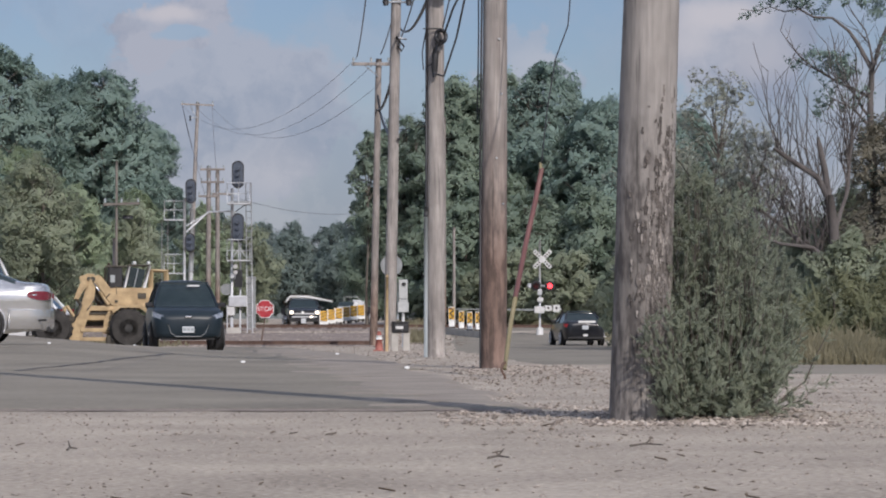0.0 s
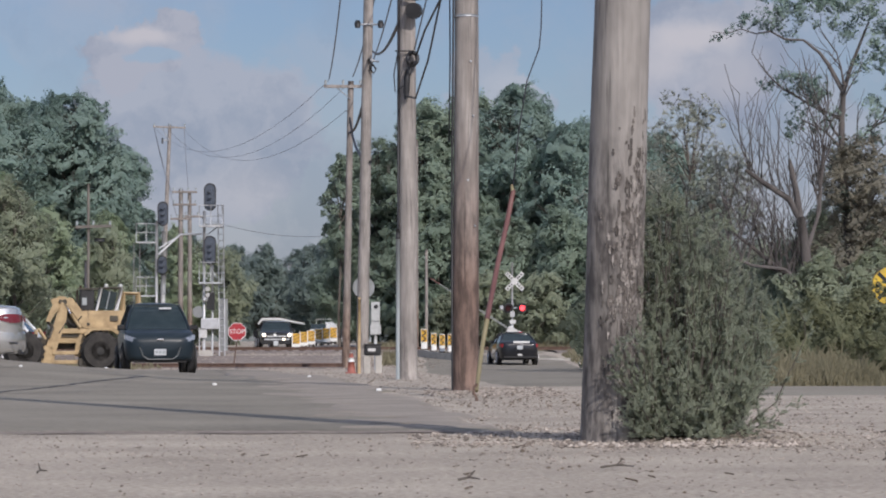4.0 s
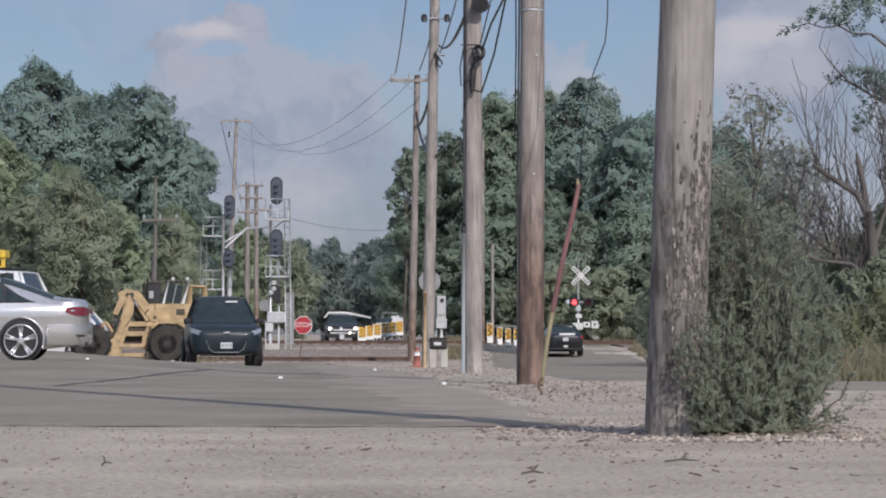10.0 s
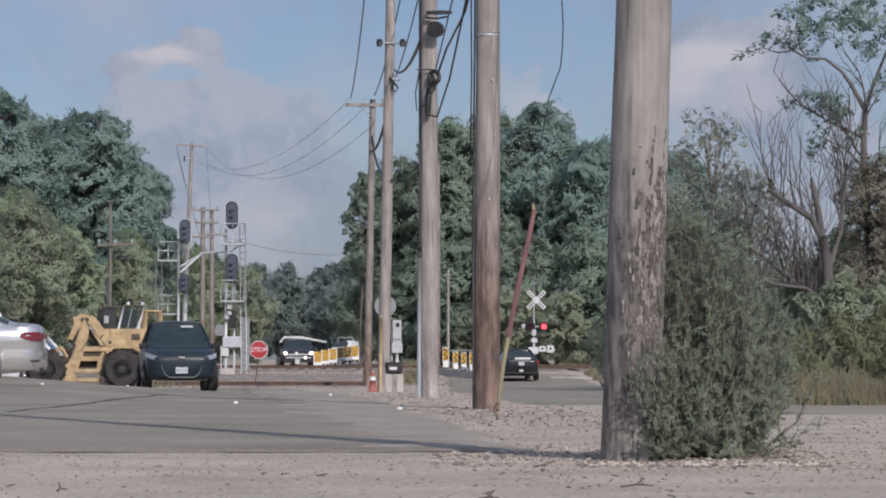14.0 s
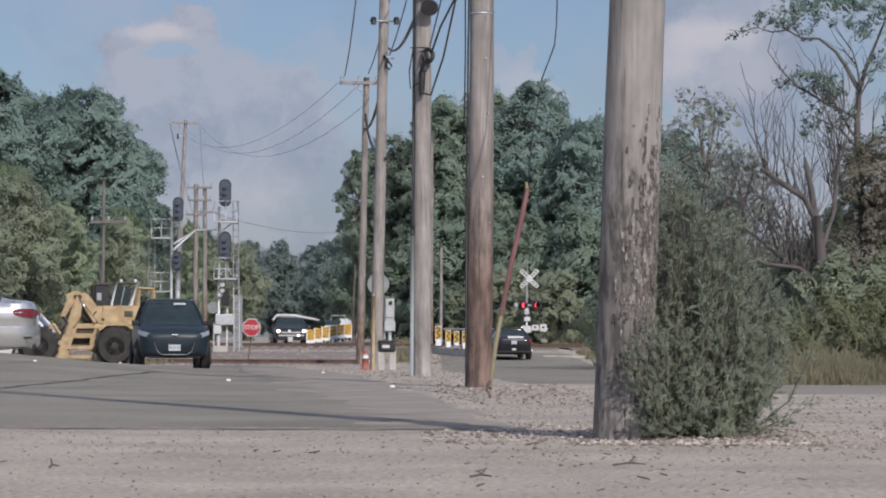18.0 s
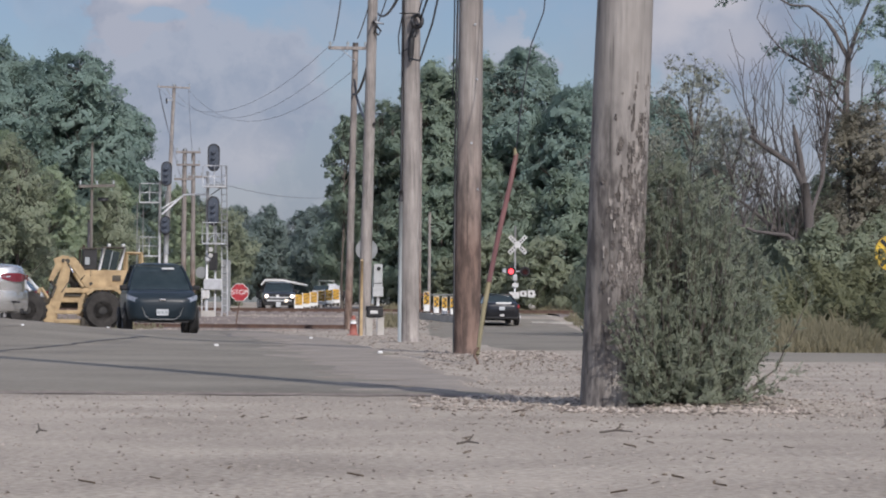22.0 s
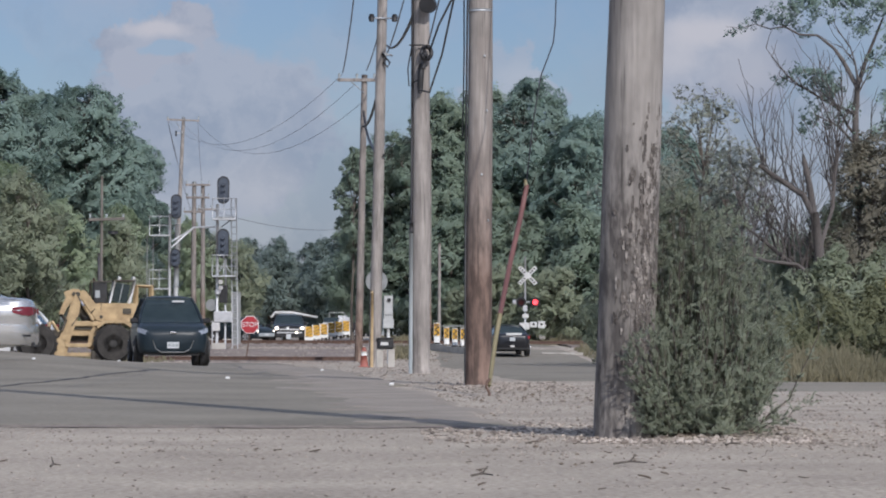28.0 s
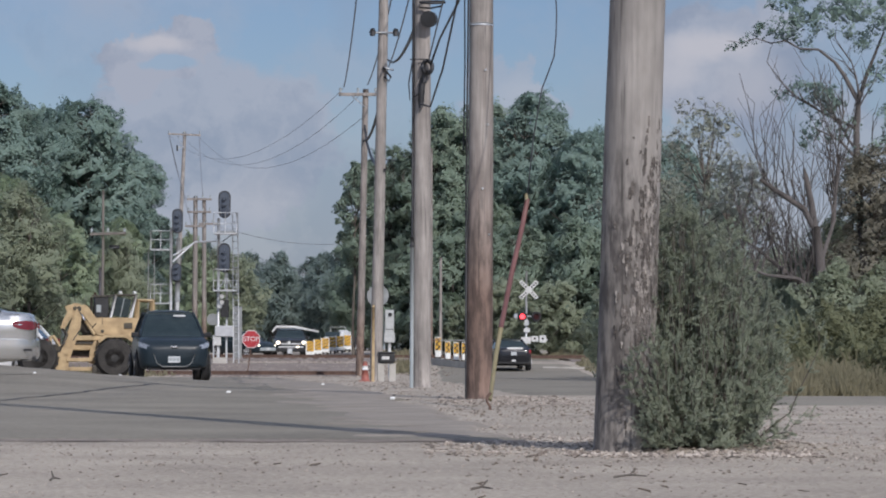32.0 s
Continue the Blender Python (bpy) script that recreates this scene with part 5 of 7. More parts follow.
def screen(x0, x1, reach):
    """A front or rear window laid on the shell from x0 to x1."""
    bm = bmesh.new()
    rows = []
    for i in range(11):
        x = x0 + (x1 - x0) * i / 10
        _, _, top, edge, _ = saloon_at(x)
        side = [(edge + reach * 0.03, top - 0.075 * reach), (edge - 0.02, top - 0.01), (edge * 0.68, top + 0.009)]
        row = side + [(0, top + 0.026)] + [(-y, z) for y, z in reversed(side)]
        rows.append([bm.verts.new((x, y, z)) for y, z in reversed(row)])
    for p, q in zip(rows, rows[1:]):
        for j in range(6):
            bm.faces.new((p[j], q[j], q[j + 1], p[j + 1])).smooth = True
    return bm


def silver_saloon():
    root = thing("saloon_car", "silver four-door saloon car parked on the asphalt lot", "car", None, "cars")
    part("body", saloon_shell(), "silver_car", root)
    part("rear_window", screen(-1.7, -0.82, 1), "glass", root, "dark rear window")
    part("windscreen", screen(0.44, 1.1, 0.6), "glass", root, "dark windscreen")
    back = [-1.42 + 0.1 * i for i in range(26)]
    for s in (1, -1):
        frame_pane = pane(back, lambda x: 0.0, lambda x: min(0.97, max(0.02, (x + 1.44) / 0.62), max(0.02, (1.16 - x) / 0.5)), s, 0.005)
        part("window_surround", frame_pane, "interior", root, "black window surround")
        for x0, x1 in ((-1.32, -0.92), (-0.88, -0.02), (0.06, 1.0)):
            xs = [x0 + (x1 - x0) * i / 8 for i in range(9)]
            part("side_window", pane(xs, lambda x: 0.07, lambda x: min(0.9, max(0.09, (x + 1.4) / 0.66), max(0.09, (1.1 - x) / 0.52)), s, 0.009), "glass", root, "dark side window")
        part("mirror", box((0.14, 0.2, 0.13), (0.86, s * 0.93, 0.99), bevel=0.04), "silver_car", root)
        for x in (-1.18, 1.45):
            part("wheel_arch", disc((x, s * 0.8, 0.35), (0, 1, 0), 0.365, 0.186, 32), "interior", root, "dark wheel arch")
            ring = [(x + 0.375 * math.cos(a), s * 0.884, 0.35 + 0.375 * math.sin(a)) for a in [math.pi * (-0.12 + 1.24 * k / 20) for k in range(21)]]
            part("arch_lip", tube(ring, 0.017, 6), "silver_car", root)
            wheel(root, x, s * 0.805, 0.335, 0.22, 5, "alloy", "rubber", 0.8)
    root.matrix_basis = pose(-6.9 - 1.32 * 0.997, 46.3 - 1.32 * 0.078 + 0.83, gz(-7.5, 46.5) + 0.01, 0, 0, 184.5)
    for s in (1, -1):
        rows = []
        for x, low, high in ((-2.275, 0.78, 0.875), (-2.235, 0.76, 0.89), (-2.17, 0.75, 0.9), (-2.08, 0.755, 0.9), (-1.98, 0.775, 0.895), (-1.9, 0.81, 0.88)):
            y = saloon_at(max(x, -2.268))[0] + 0.012
            rows.append([(x - 0.012, s * y, low), (x - 0.008, s * (y - 0.012), high), (x + 0.05, s * (y - 0.1), high), (x + 0.05, s * (y - 0.1), low)])
        lamp = smooth(loft(rows))
        part("tail_lamp", lamp, "tail", root, "dark red tail lamp")
        # dark bar laid on as the slit in the bumper
        part("bumper_slit", box((0.3, 0.02, 0.035), (-2.1, s * 0.785, 0.42), Matrix.Rotation(radians(-s * 34), 4, "Z")), "interior", root, "dark slit in the bumper")
        part("door_handle", box((0.2, 0.03, 0.035), (-0.62, s * 0.897, 0.86), bevel=0.01), "chrome", root)
        part("door_handle", box((0.2, 0.03, 0.035), (0.42, s * 0.897, 0.84), bevel=0.01), "chrome", root)
        part("sill", box((2.0, 0.04, 0.12), (0, s * 0.86, 0.2), bevel=0.015), "silver_car", root)
        part("door_seam", box((0.008, 0.006, 0.68), (-0.8, s * 0.887, 0.6)), "interior", root)
        part("door_seam", box((0.008, 0.006, 0.72), (0.12, s * 0.887, 0.58)), "interior", root)
    part("boot_lip", tube([(-1.98, -0.66, 1.0), (-2.1, -0.4, 1.0), (-2.13, 0, 1.0), (-2.1, 0.4, 1.0), (-1.98, 0.66, 1.0)], 0.018, 6), "silver_car", root)
    skin = []
    for x, y in ((-1.62, 0.87), (-1.9, 0.835), (-2.08, 0.765), (-2.2, 0.62), (-2.27, 0.35), (-2.29, 0), (-2.27, -0.35), (-2.2, -0.62), (-2.08, -0.765), (-1.9, -0.835), (-1.62, -0.87)):
        k = 1 + 0.03 / math.hypot(x + 1.2, y)
        u, v = -1.2 + (x + 1.2) * k, y * k
        skin.append([(u + 0.16, v * 0.86, 0.24), (u + 0.03, v * 0.975, 0.27), (u, v, 0.34), (u - 0.005, v, 0.5), (u + 0.004, v, 0.585), (u + 0.03, v * 0.97, 0.61), (u + 0.2, v * 0.8, 0.6)])
    part("rear_bumper", smooth(loft(skin), 40), "silver_car", root, "silver rear bumper")
    part("bumper_insert", box((0.06, 1.1, 0.09), (-2.24, 0, 0.27), bevel=0.02), "interior", root, "dark lower bumper")
    part("roof_aerial", tube([(-0.75, 0, 1.4), (-0.9, 0, 1.49)], [0.03, 0.008], 6), "interior", root)
    part("number_plate", box((0.01, 0.32, 0.15), (-2.275, 0, 0.72)), "plate", root)
    return root


silver_saloon()


def navy_suv():
    body = ((-2.05, 0.62, 0.42, 0.9), (-2.0, 0.76, 0.34, 1.0), (-1.8, 0.86, 0.3, 1.04), (-1.2, 0.885, 0.28, 1.04), (0, 0.885, 0.27, 1.02), (0.95, 0.885, 0.27, 1.03),
            (1.45, 0.875, 0.28, 1.01), (1.75, 0.86, 0.29, 0.96), (1.95, 0.81, 0.3, 0.9), (2.06, 0.7, 0.32, 0.82), (2.1, 0.52, 0.36, 0.72))
    root = car("small_suv", "dark navy compact sport utility car parked facing out", "car", None, "navy_car", body,
               (-1.95, 1.2, 0.78, 1.0, -1.55, 0.3, 0.57, 1.59), (-1.22, 1.33, 0.34, 0.22, 5, "dark_alloy"))
    root.matrix_basis = pose(-5.31 - 0.13 * 1.33, 67.9 + 0.99 * 1.33, gz(-5.4, 68.5) + 0.01, 0, 0, -82) @ Matrix.Diagonal((1, 0.98, 1.05, 1))
    for s in (1, -1):
        part("head_lamp", smooth(loft([[(2.075, s * 0.56, 0.75), (2.065, s * 0.56, 0.8), (1.9, s * 0.56, 0.8), (1.9, s * 0.56, 0.75)],
                                       [(2.06, s * 0.68, 0.74), (2.04, s * 0.68, 0.85), (1.9, s * 0.66, 0.86), (1.9, s * 0.66, 0.76)],
                                       [(1.9, s * 0.86, 0.79), (1.88, s * 0.86, 0.9), (1.7, s * 0.87, 0.92), (1.7, s * 0.87, 0.83)]])), "head", root, "clear headlamp")
        part("fog_lamp", disc((1.99, s * 0.62, 0.48), (1, 0, 0), 0.055, 0.05, 12), "interior", root)
        part("roof_rail", tube([(-1.3, s * 0.55, 1.66), (0.2, s * 0.56, 1.66)], 0.018, 5), "interior", root)
        part("wiper", tube([(0.95, s * 0.1 - 0.3, 1.1), (0.72, s * 0.1 + 0.25, 1.22)], 0.012, 4), "interior", root)
    part("upper_grille", box((0.05, 0.86, 0.1), (2.04, 0, 0.72), bevel=0.02), "interior", root, "black upper grille")
    part("lower_grille", prism([(-0.5, 0.62), (0.5, 0.62), (0.42, 0.42), (0.3, 0.34), (-0.3, 0.34), (-0.42, 0.42)], 0.05, "x", 2.06), "interior", root, "black lower grille")
    part("grille_trim", tube([(2.1, -0.5, 0.62), (2.1, -0.42, 0.42), (2.1, -0.3, 0.34), (2.1, 0.3, 0.34), (2.1, 0.42, 0.42), (2.1, 0.5, 0.62)], 0.012, 5), "dull_metal", root)
    part("badge", box((0.03, 0.16, 0.045), (2.1, 0, 0.785), bevel=0.01), "chrome", root, "pale bar badge")
    part("number_plate", box((0.02, 0.29, 0.14), (2.1, 0, 0.5)), "plate", root, "pale number plate")
    for k in range(3):
        part("plate_bar", box((0.006, 0.07, 0.06), (2.113, -0.09 + 0.09 * k, 0.5)), "conduit", root)
    part("skid_plate", box((0.1, 1.3, 0.08), (1.98, 0, 0.3), bevel=0.02), "interior", root)
    part("windscreen_sticker", box((0.01, 0.3, 0.06), (0.52, 0.22, 1.515), Matrix.Rotation(radians(-56), 4, "Y")), "offwhite", root, "pale strip on the windscreen")
    return root


navy_suv()


def black_saloon():
    body = ((-2.38, 0.6, 0.42, 0.86), (-2.33, 0.76, 0.32, 1.0), (-2.15, 0.85, 0.26, 1.06), (-1.7, 0.9, 0.22, 1.06), (-1.0, 0.91, 0.2, 1.0), (0.3, 0.91, 0.2, 0.97),
            (1.1, 0.9, 0.2, 0.97), (1.7, 0.88, 0.22, 0.9), (2.15, 0.8, 0.26, 0.78), (2.38, 0.55, 0.36, 0.62))
    root = car("saloon_car", "black saloon car driving towards the level crossing", "car", None, "black_car", body,
               (-1.75, 1.15, 0.78, 0.98, -1.0, 0.3, 0.57, 1.43), (-1.4, 1.4, 0.33, 0.22, 5, "alloy"))
    for s in (1, -1):
        part("tail_lamp", smooth(loft([[(-2.36, s * 0.42, 0.78), (-2.36, s * 0.42, 0.9), (-2.2, s * 0.42, 0.9), (-2.2, s * 0.42, 0.78)],
                                       [(-2.33, s * 0.74, 0.76), (-2.31, s * 0.74, 0.94), (-2.12, s * 0.74, 0.94), (-2.12, s * 0.74, 0.76)],
                                       [(-2.2, s * 0.86, 0.82), (-2.18, s * 0.86, 0.94), (-2.0, s * 0.88, 0.93), (-2.0, s * 0.88, 0.84)]])), "tail_lit", root, "lit red tail lamp")
    # white bar stands in for the sun's glint below the rear window
    part("boot_glint", box((0.02, 0.74, 0.09), (-2.31, -0.08, 1.02), bevel=0.008), "white", root, "white bar painted as a sun glint on the boot")
    part("number_plate", box((0.015, 0.26, 0.17), (-2.39, 0.0, 0.78)), "plate", root)
    part("bumper_reflector", box((0.02, 0.2, 0.1), (-2.385, 0.0, 0.45), bevel=0.02), "offwhite", root)
    part("rear_bumper", box((0.1, 1.5, 0.1), (-2.32, 0, 0.34), bevel=0.03), "interior", root)
    return root


SEDAN = black_saloon()


def pickup():
    body = ((-2.9, 0.93, 0.45, 1.1), (-2.85, 0.98, 0.4, 1.14), (-1.0, 1.0, 0.36, 1.14), (0.8, 1.0, 0.34, 1.14), (1.7, 1.0, 0.34, 1.12), (2.5, 0.98, 0.36, 1.07), (2.85, 0.92, 0.4, 1.0), (2.95, 0.8, 0.46, 0.92))
    root = car("pickup_truck", "black pickup truck with lit headlamps facing the crossing", "pickup truck", None, "black_car", body,
               (-1.1, 1.75, 0.88, 1.12, -0.8, 0.95, 0.7, 1.64), (-1.85, 1.8, 0.39, 0.27, 6, "alloy"))
    root.matrix_basis = pose(-6.2, 170, gz(-6, 170) + 0.02, 0, 0, -86)
    part("grille", box((0.06, 1.2, 0.4), (2.93, 0, 0.76), bevel=0.03), "interior", root)
    for z, w in ((0.78, 1.2), (0.6, 1.5)):
        part("grille_bar", box((0.05, w, 0.08), (2.98, 0, z), bevel=0.015), "silver_paint", root, "bright grille bar")
    part("bumper", box((0.2, 1.8, 0.24), (2.98, 0, 0.42), bevel=0.05), "interior", root, "black bumper")
    part("badge", disc((3.02, -0.1, 0.86), (1, 0, 0), 0.09, 0.03, 12), "white", root, "white round badge")
    for s in (1, -1):
        part("head_lamp", box((0.08, 0.3, 0.22), (2.94, s * 0.76, 0.86), bevel=0.03), "head", root)
        part("lamp_glow", disc((3.0, s * 0.76, 0.86), (1, 0, 0), 0.1, 0.04, 14), "head_lit", root, "lit headlamp")
    part("fog_lamp", disc((3.09, 0.42, 0.6), (1, 0, 0), 0.07, 0.03, 10), "head_lit", root, "lit lower lamp")
    part("number_plate", box((0.02, 0.28, 0.3), (3.09, -0.05, 0.36)), "plate", root)
    return root


pickup()


def utility_truck():
    root = thing("utility_truck", "small white utility truck parked beyond the barriers", "truck", pose(-4.75, 262, gz(-5, 262), 0, 0, -110) @ Matrix.Scale(0.82, 4), "cars")
    part("cab", smooth(loft([ring_section(x, w, 0.6, z) for x, w, z in ((1.0, 0.95, 2.1), (1.6, 1.0, 2.15), (2.2, 1.0, 2.1), (2.7, 0.98, 1.6), (3.4, 0.9, 1.5), (3.6, 0.8, 1.3))]), 50), "offwhite", root)
    part("windscreen", box((0.06, 1.8, 0.6), (2.52, 0, 1.92), Matrix.Rotation(radians(-38), 4, "Y")), "glass", root)
    part("bed", box((4.0, 2.2, 0.9), (-1.2, 0, 1.2), bevel=0.05), "interior", root, "dark flat bed")
    part("rack", tube([(0.8, -0.9, 2.1), (0.8, -0.9, 2.75), (0.8, 0.9, 2.75), (0.8, 0.9, 2.1)], 0.035, 6), "offwhite", root, "white roof rack")
    part("side_box", box((0.9, 0.4, 0.9), (-0.4, -1.2, 1.7), bevel=0.05), "white_car", root)
    for x, y, w, h in ((0.4, 0.55, 0.8, 0.75), (0.35, -0.5, 0.7, 0.5), (-1.2, 0.2, 1.2, 0.6)):
        part("tool_chest", box((w, 0.8, h), (x, y, 1.65 + h / 2), bevel=0.06), "white_car", root, "white tool chest")
    part("aerial", tube([(1.2, 0.3, 2.2), (1.2, 0.3, 3.5)], 0.03, 5), "black", root)
    part("beacon", tube([(1.6, 0, 2.25), (1.6, 0, 2.5)], 0.14, 8), "black", root, "dark roof beacon")
    for x in (-2.2, 2.6):
        for s in (1, -1):
            wheel(root, x, s * 0.95, 0.45, 0.3, 6, "offwhite")
    return root


utility_truck()


def boom_truck():
    root = thing("boom_truck", "dark flat truck with a white sloping boom behind a pickup", "truck", pose(-6.7, 178.5, gz(-6, 178), 0, 0, -75), "cars")
    part("cab", smooth(loft([ring_section(x, 0.72, 0.5, z - 0.25) for x, z in ((1.2, 1.9), (2.2, 1.95), (2.8, 1.5), (3.3, 1.3))]), 50), "black_car", root)
    part("windscreen", box((0.05, 1.1, 0.4), (2.5, 0, 1.45), Matrix.Rotation(radians(-42), 4, "Y")), "glass", root)
    part("bed", box((3.6, 1.4, 0.4), (-0.6, 0, 0.95), bevel=0.04), "interior", root)
    part("boom", tube([(0.33, -0.97, 1.55), (0.38, -0.72, 1.86), (0.68, 0.38, 1.84), (0.83, 1.93, 1.56)], [0.05, 0.095, 0.1, 0.07], 8), "offwhite", root, "white sloping boom")
    part("boom_cap", tube([(0.38, -0.67, 1.97), (0.68, 0.38, 1.96), (0.83, 1.93, 1.65)], 0.025, 6), "machine_dark", root, "dark cap rail")
    part("boom_stand", box((0.3, 0.3, 0.9), (-1.8, 1.2, 1.5)), "interior", root)
    for x in (-1.6, 2.3):
        for s in (1, -1):
            wheel(root, x, s * 0.58, 0.42, 0.28, 6, "offwhite")
    return root


boom_truck()


def waiting_car():
    body = ((-2.2, 0.7, 0.4, 1.0), (-2.1, 0.82, 0.3, 1.04), (-1.0, 0.88, 0.24, 1.02), (0.9, 0.88, 0.24, 0.98), (1.6, 0.86, 0.26, 0.9), (2.05, 0.78, 0.3, 0.8), (2.2, 0.6, 0.36, 0.68))
    root = car("saloon_car", "dark blue saloon car with lit headlamps drawing up to wait", "car", None, "navy_car", body,
               (-1.9, 1.1, 0.76, 0.98, -1.2, 0.3, 0.56, 1.45), (-1.3, 1.35, 0.32, 0.21, 5, "alloy"))
    for s in (1, -1):
        part("head_lamp", box((0.12, 0.3, 0.14), (2.08, s * 0.58, 0.68), bevel=0.03), "head", root)
        part("lamp_glow", disc((2.15, s * 0.6, 0.68), (1, 0, 0), 0.07, 0.03, 12), "head_lit", root, "lit headlamp")
    part("bumper", box((0.12, 1.2, 0.2), (2.18, 0, 0.48), bevel=0.04), "conduit", root, "grey bumper")
    part("number_plate", box((0.02, 0.3, 0.15), (2.26, 0, 0.5)), "plate", root)
    return root


WAITING = waiting_car()


def white_suv():
    body = ((-2.35, 0.8, 0.4, 1.05), (-2.3, 0.88, 0.32, 1.08), (-1.5, 0.94, 0.28, 1.08), (0, 0.95, 0.28, 1.05), (1.2, 0.95, 0.28, 1.06), (1.9, 0.92, 0.3, 1.0), (2.35, 0.8, 0.36, 0.85))
    root = car("estate_car", "white tall estate car parked behind a silver saloon", "car", None, "white_car", body,
               (-2.3, 1.1, 0.84, 1.05, -2.0, 0.4, 0.66, 1.74), (-1.5, 1.5, 0.37, 0.24, 5, "alloy"))
    root.matrix_basis = pose(-11.2, 62.5, gz(-11.2, 62.5), 0, 0, 172)
    for s in (1, -1):
        part("tail_lamp", box((0.14, 0.08, 0.28), (-2.27, s * 0.82, 0.9), bevel=0.02), "tail", root, "red tail lamp")
        part("roof_rail", tube([(-1.8, s * 0.6, 1.83), (0.2, s * 0.62, 1.83)], 0.02, 5), "interior", root)
    return root


white_suv()


def white_hatch():
    body = ((-2.0, 0.7, 0.4, 1.0), (-1.9, 0.82, 0.3, 1.04), (-1.0, 0.86, 0.24, 1.02), (0.8, 0.86, 0.24, 1.0), (1.5, 0.84, 0.26, 0.92), (1.95, 0.7, 0.34, 0.76))
    root = car("hatchback_car", "tall white hatchback parked beyond the saloon", "car", None, "white_car", body,
               (-1.85, 1.0, 0.74, 0.98, -1.4, 0.3, 0.56, 1.48), (-1.2, 1.25, 0.31, 0.2, 5, "alloy"))
    root.matrix_basis = pose(-15.2, 106, gz(-15, 106) + 0.02, 0, 0, 176) @ Matrix.Scale(1.28, 4)
    for s in (1, -1):
        part("tail_lamp", box((0.12, 0.1, 0.3), (-1.92, s * 0.74, 0.95), bevel=0.02), "tail", root, "red tail lamp")
    return root


white_hatch()


def wheel_loader(m, label):
    """An old loader seen from its side; the lift arms are folded down between its wheels."""
    root = thing("wheel_loader", label, "wheel loader", m)
    for x, s in ((-1.5, -1), (-1.5, 1), (1.14, -1), (1.14, 1)):
        r = 0.68
        w = part("wheel", tube([(x, s * 0.95 - 0.24, r), (x, s * 0.95 - 0.2, r), (x, s * 0.95 + 0.2, r), (x, s * 0.95 + 0.24, r)], [r - 0.1, r, r, r - 0.1], 26), "dusty_rubber", root, "large dusty tyre")
        for k in range(20):
            a = 2 * math.pi * k / 20
            part("tread_lug", box((0.07, 0.24, 0.1), (x + (r + 0.01) * math.cos(a), s * 0.95 + 0.1 * (1 if k % 2 else -1), r + (r + 0.01) * math.sin(a)), Matrix.Rotation(-a, 4, "Y")), "dusty_rubber", w)
        part("rim", tube([(x, s * 1.19, r), (x, s * 1.06, r)], [0.34, 0.28], 16), "dusty_rubber", w, "dirty wheel rim")
        part("hub", disc((x, s * 1.19, r), (0, 1, 0), 0.14, 0.06, 10), "rubber", w)
    part("chassis", box((3.6, 0.8, 0.4), (0.1, 0, 0.95), bevel=0.04), "machine_dark", root)
    part("hood", smooth(prism([(0.5, 1.36), (1.55, 1.32), (1.8, 1.5), (2.2, 1.95), (2.12, 2.1), (0.62, 2.1), (0.5, 1.95)], 1.3, "y")), "machine", root, "yellow engine hood")
    part("hood_panel", box((0.75, 0.03, 0.5), (1.1, -0.665, 1.75), bevel=0.01), "machine", root)
    part("side_beam", box((1.0, 0.16, 0.18), (0.25, -0.72, 1.38), bevel=0.03), "machine", root, "yellow side beam")
    part("fender", smooth(prism([(0.55, 1.3), (0.8, 1.5), (1.6, 1.5), (1.9, 1.25), (1.9, 1.15), (1.5, 1.4), (0.85, 1.4), (0.6, 1.2)], 0.5, "y", -0.95)), "machine", root)
    part("cab_back", box((0.5, 0.95, 0.75), (0.7, 0, 2.46), bevel=0.05), "black", root, "dark cab back")
    part("side_window", box((0.16, 0.02, 0.26), (0.6, -0.485, 2.42)), "conduit", root)
    part("cab_glass", box((0.55, 0.02, 0.68), (1.4, -0.54, 2.46), Matrix.Rotation(radians(12), 4, "Y")), "glass", root, "dark side window")
    part("cab_bar", box((0.03, 0.03, 0.7), (1.42, -0.56, 2.46), Matrix.Rotation(radians(12), 4, "Y")), "conduit", root)
    part("cab_rail", box((0.75, 0.05, 0.06), (0.72, -0.5, 2.86), bevel=0.01), "machine_dark", root)
    part("hood_vent", box((0.3, 0.02, 0.2), (1.62, -0.675, 1.82)), "machine_dark", root, "dark hood vent")
    part("hood_seam", box((0.025, 0.02, 0.62), (0.72, -0.67, 1.78)), "machine_dark", root)
    # solid dark bar stands in for the shaded gap under the side beam
    part("beam_shade", box((1.15, 0.1, 0.1), (0.3, -0.66, 1.22)), "machine_dark", root, "dark bar painted as the shade below the beam")
    part("battery_box", box((0.5, 0.5, 0.42), (0.62, -0.85, 0.22), bevel=0.05), "machine_dark", root, "dark box between the wheels")
    for s in (-1, 1):
        part("cab_post", tube([(1.02, s * 0.58, 2.08), (1.2, s * 0.56, 2.88)], 0.04, 5), "offwhite", root, "pale cab post")
        part("cab_post", tube([(1.72, s * 0.58, 2.08), (1.92, s * 0.56, 2.9)], 0.04, 5), "offwhite", root)
        part("cab_post", tube([(0.35, s * 0.5, 2.05), (0.36, s * 0.5, 2.82)], 0.03, 5), "machine_dark", root)
        part("guard_frame", tube([(1.95, s * 0.5, 2.05), (1.98, s * 0.5, 2.72), (2.5, s * 0.5, 2.7), (2.52, s * 0.5, 2.05)], 0.07, 4), "machine", root, "yellow guard frame")
    part("windscreen", box((0.6, 1.0, 0.02), (1.5, 0, 2.5), Matrix.Rotation(radians(-76), 4, "Y")), "glass", root)
    part("cab_roof", box((0.85, 1.1, 0.05), (1.55, 0, 2.9), bevel=0.02), "machine_dark", root)
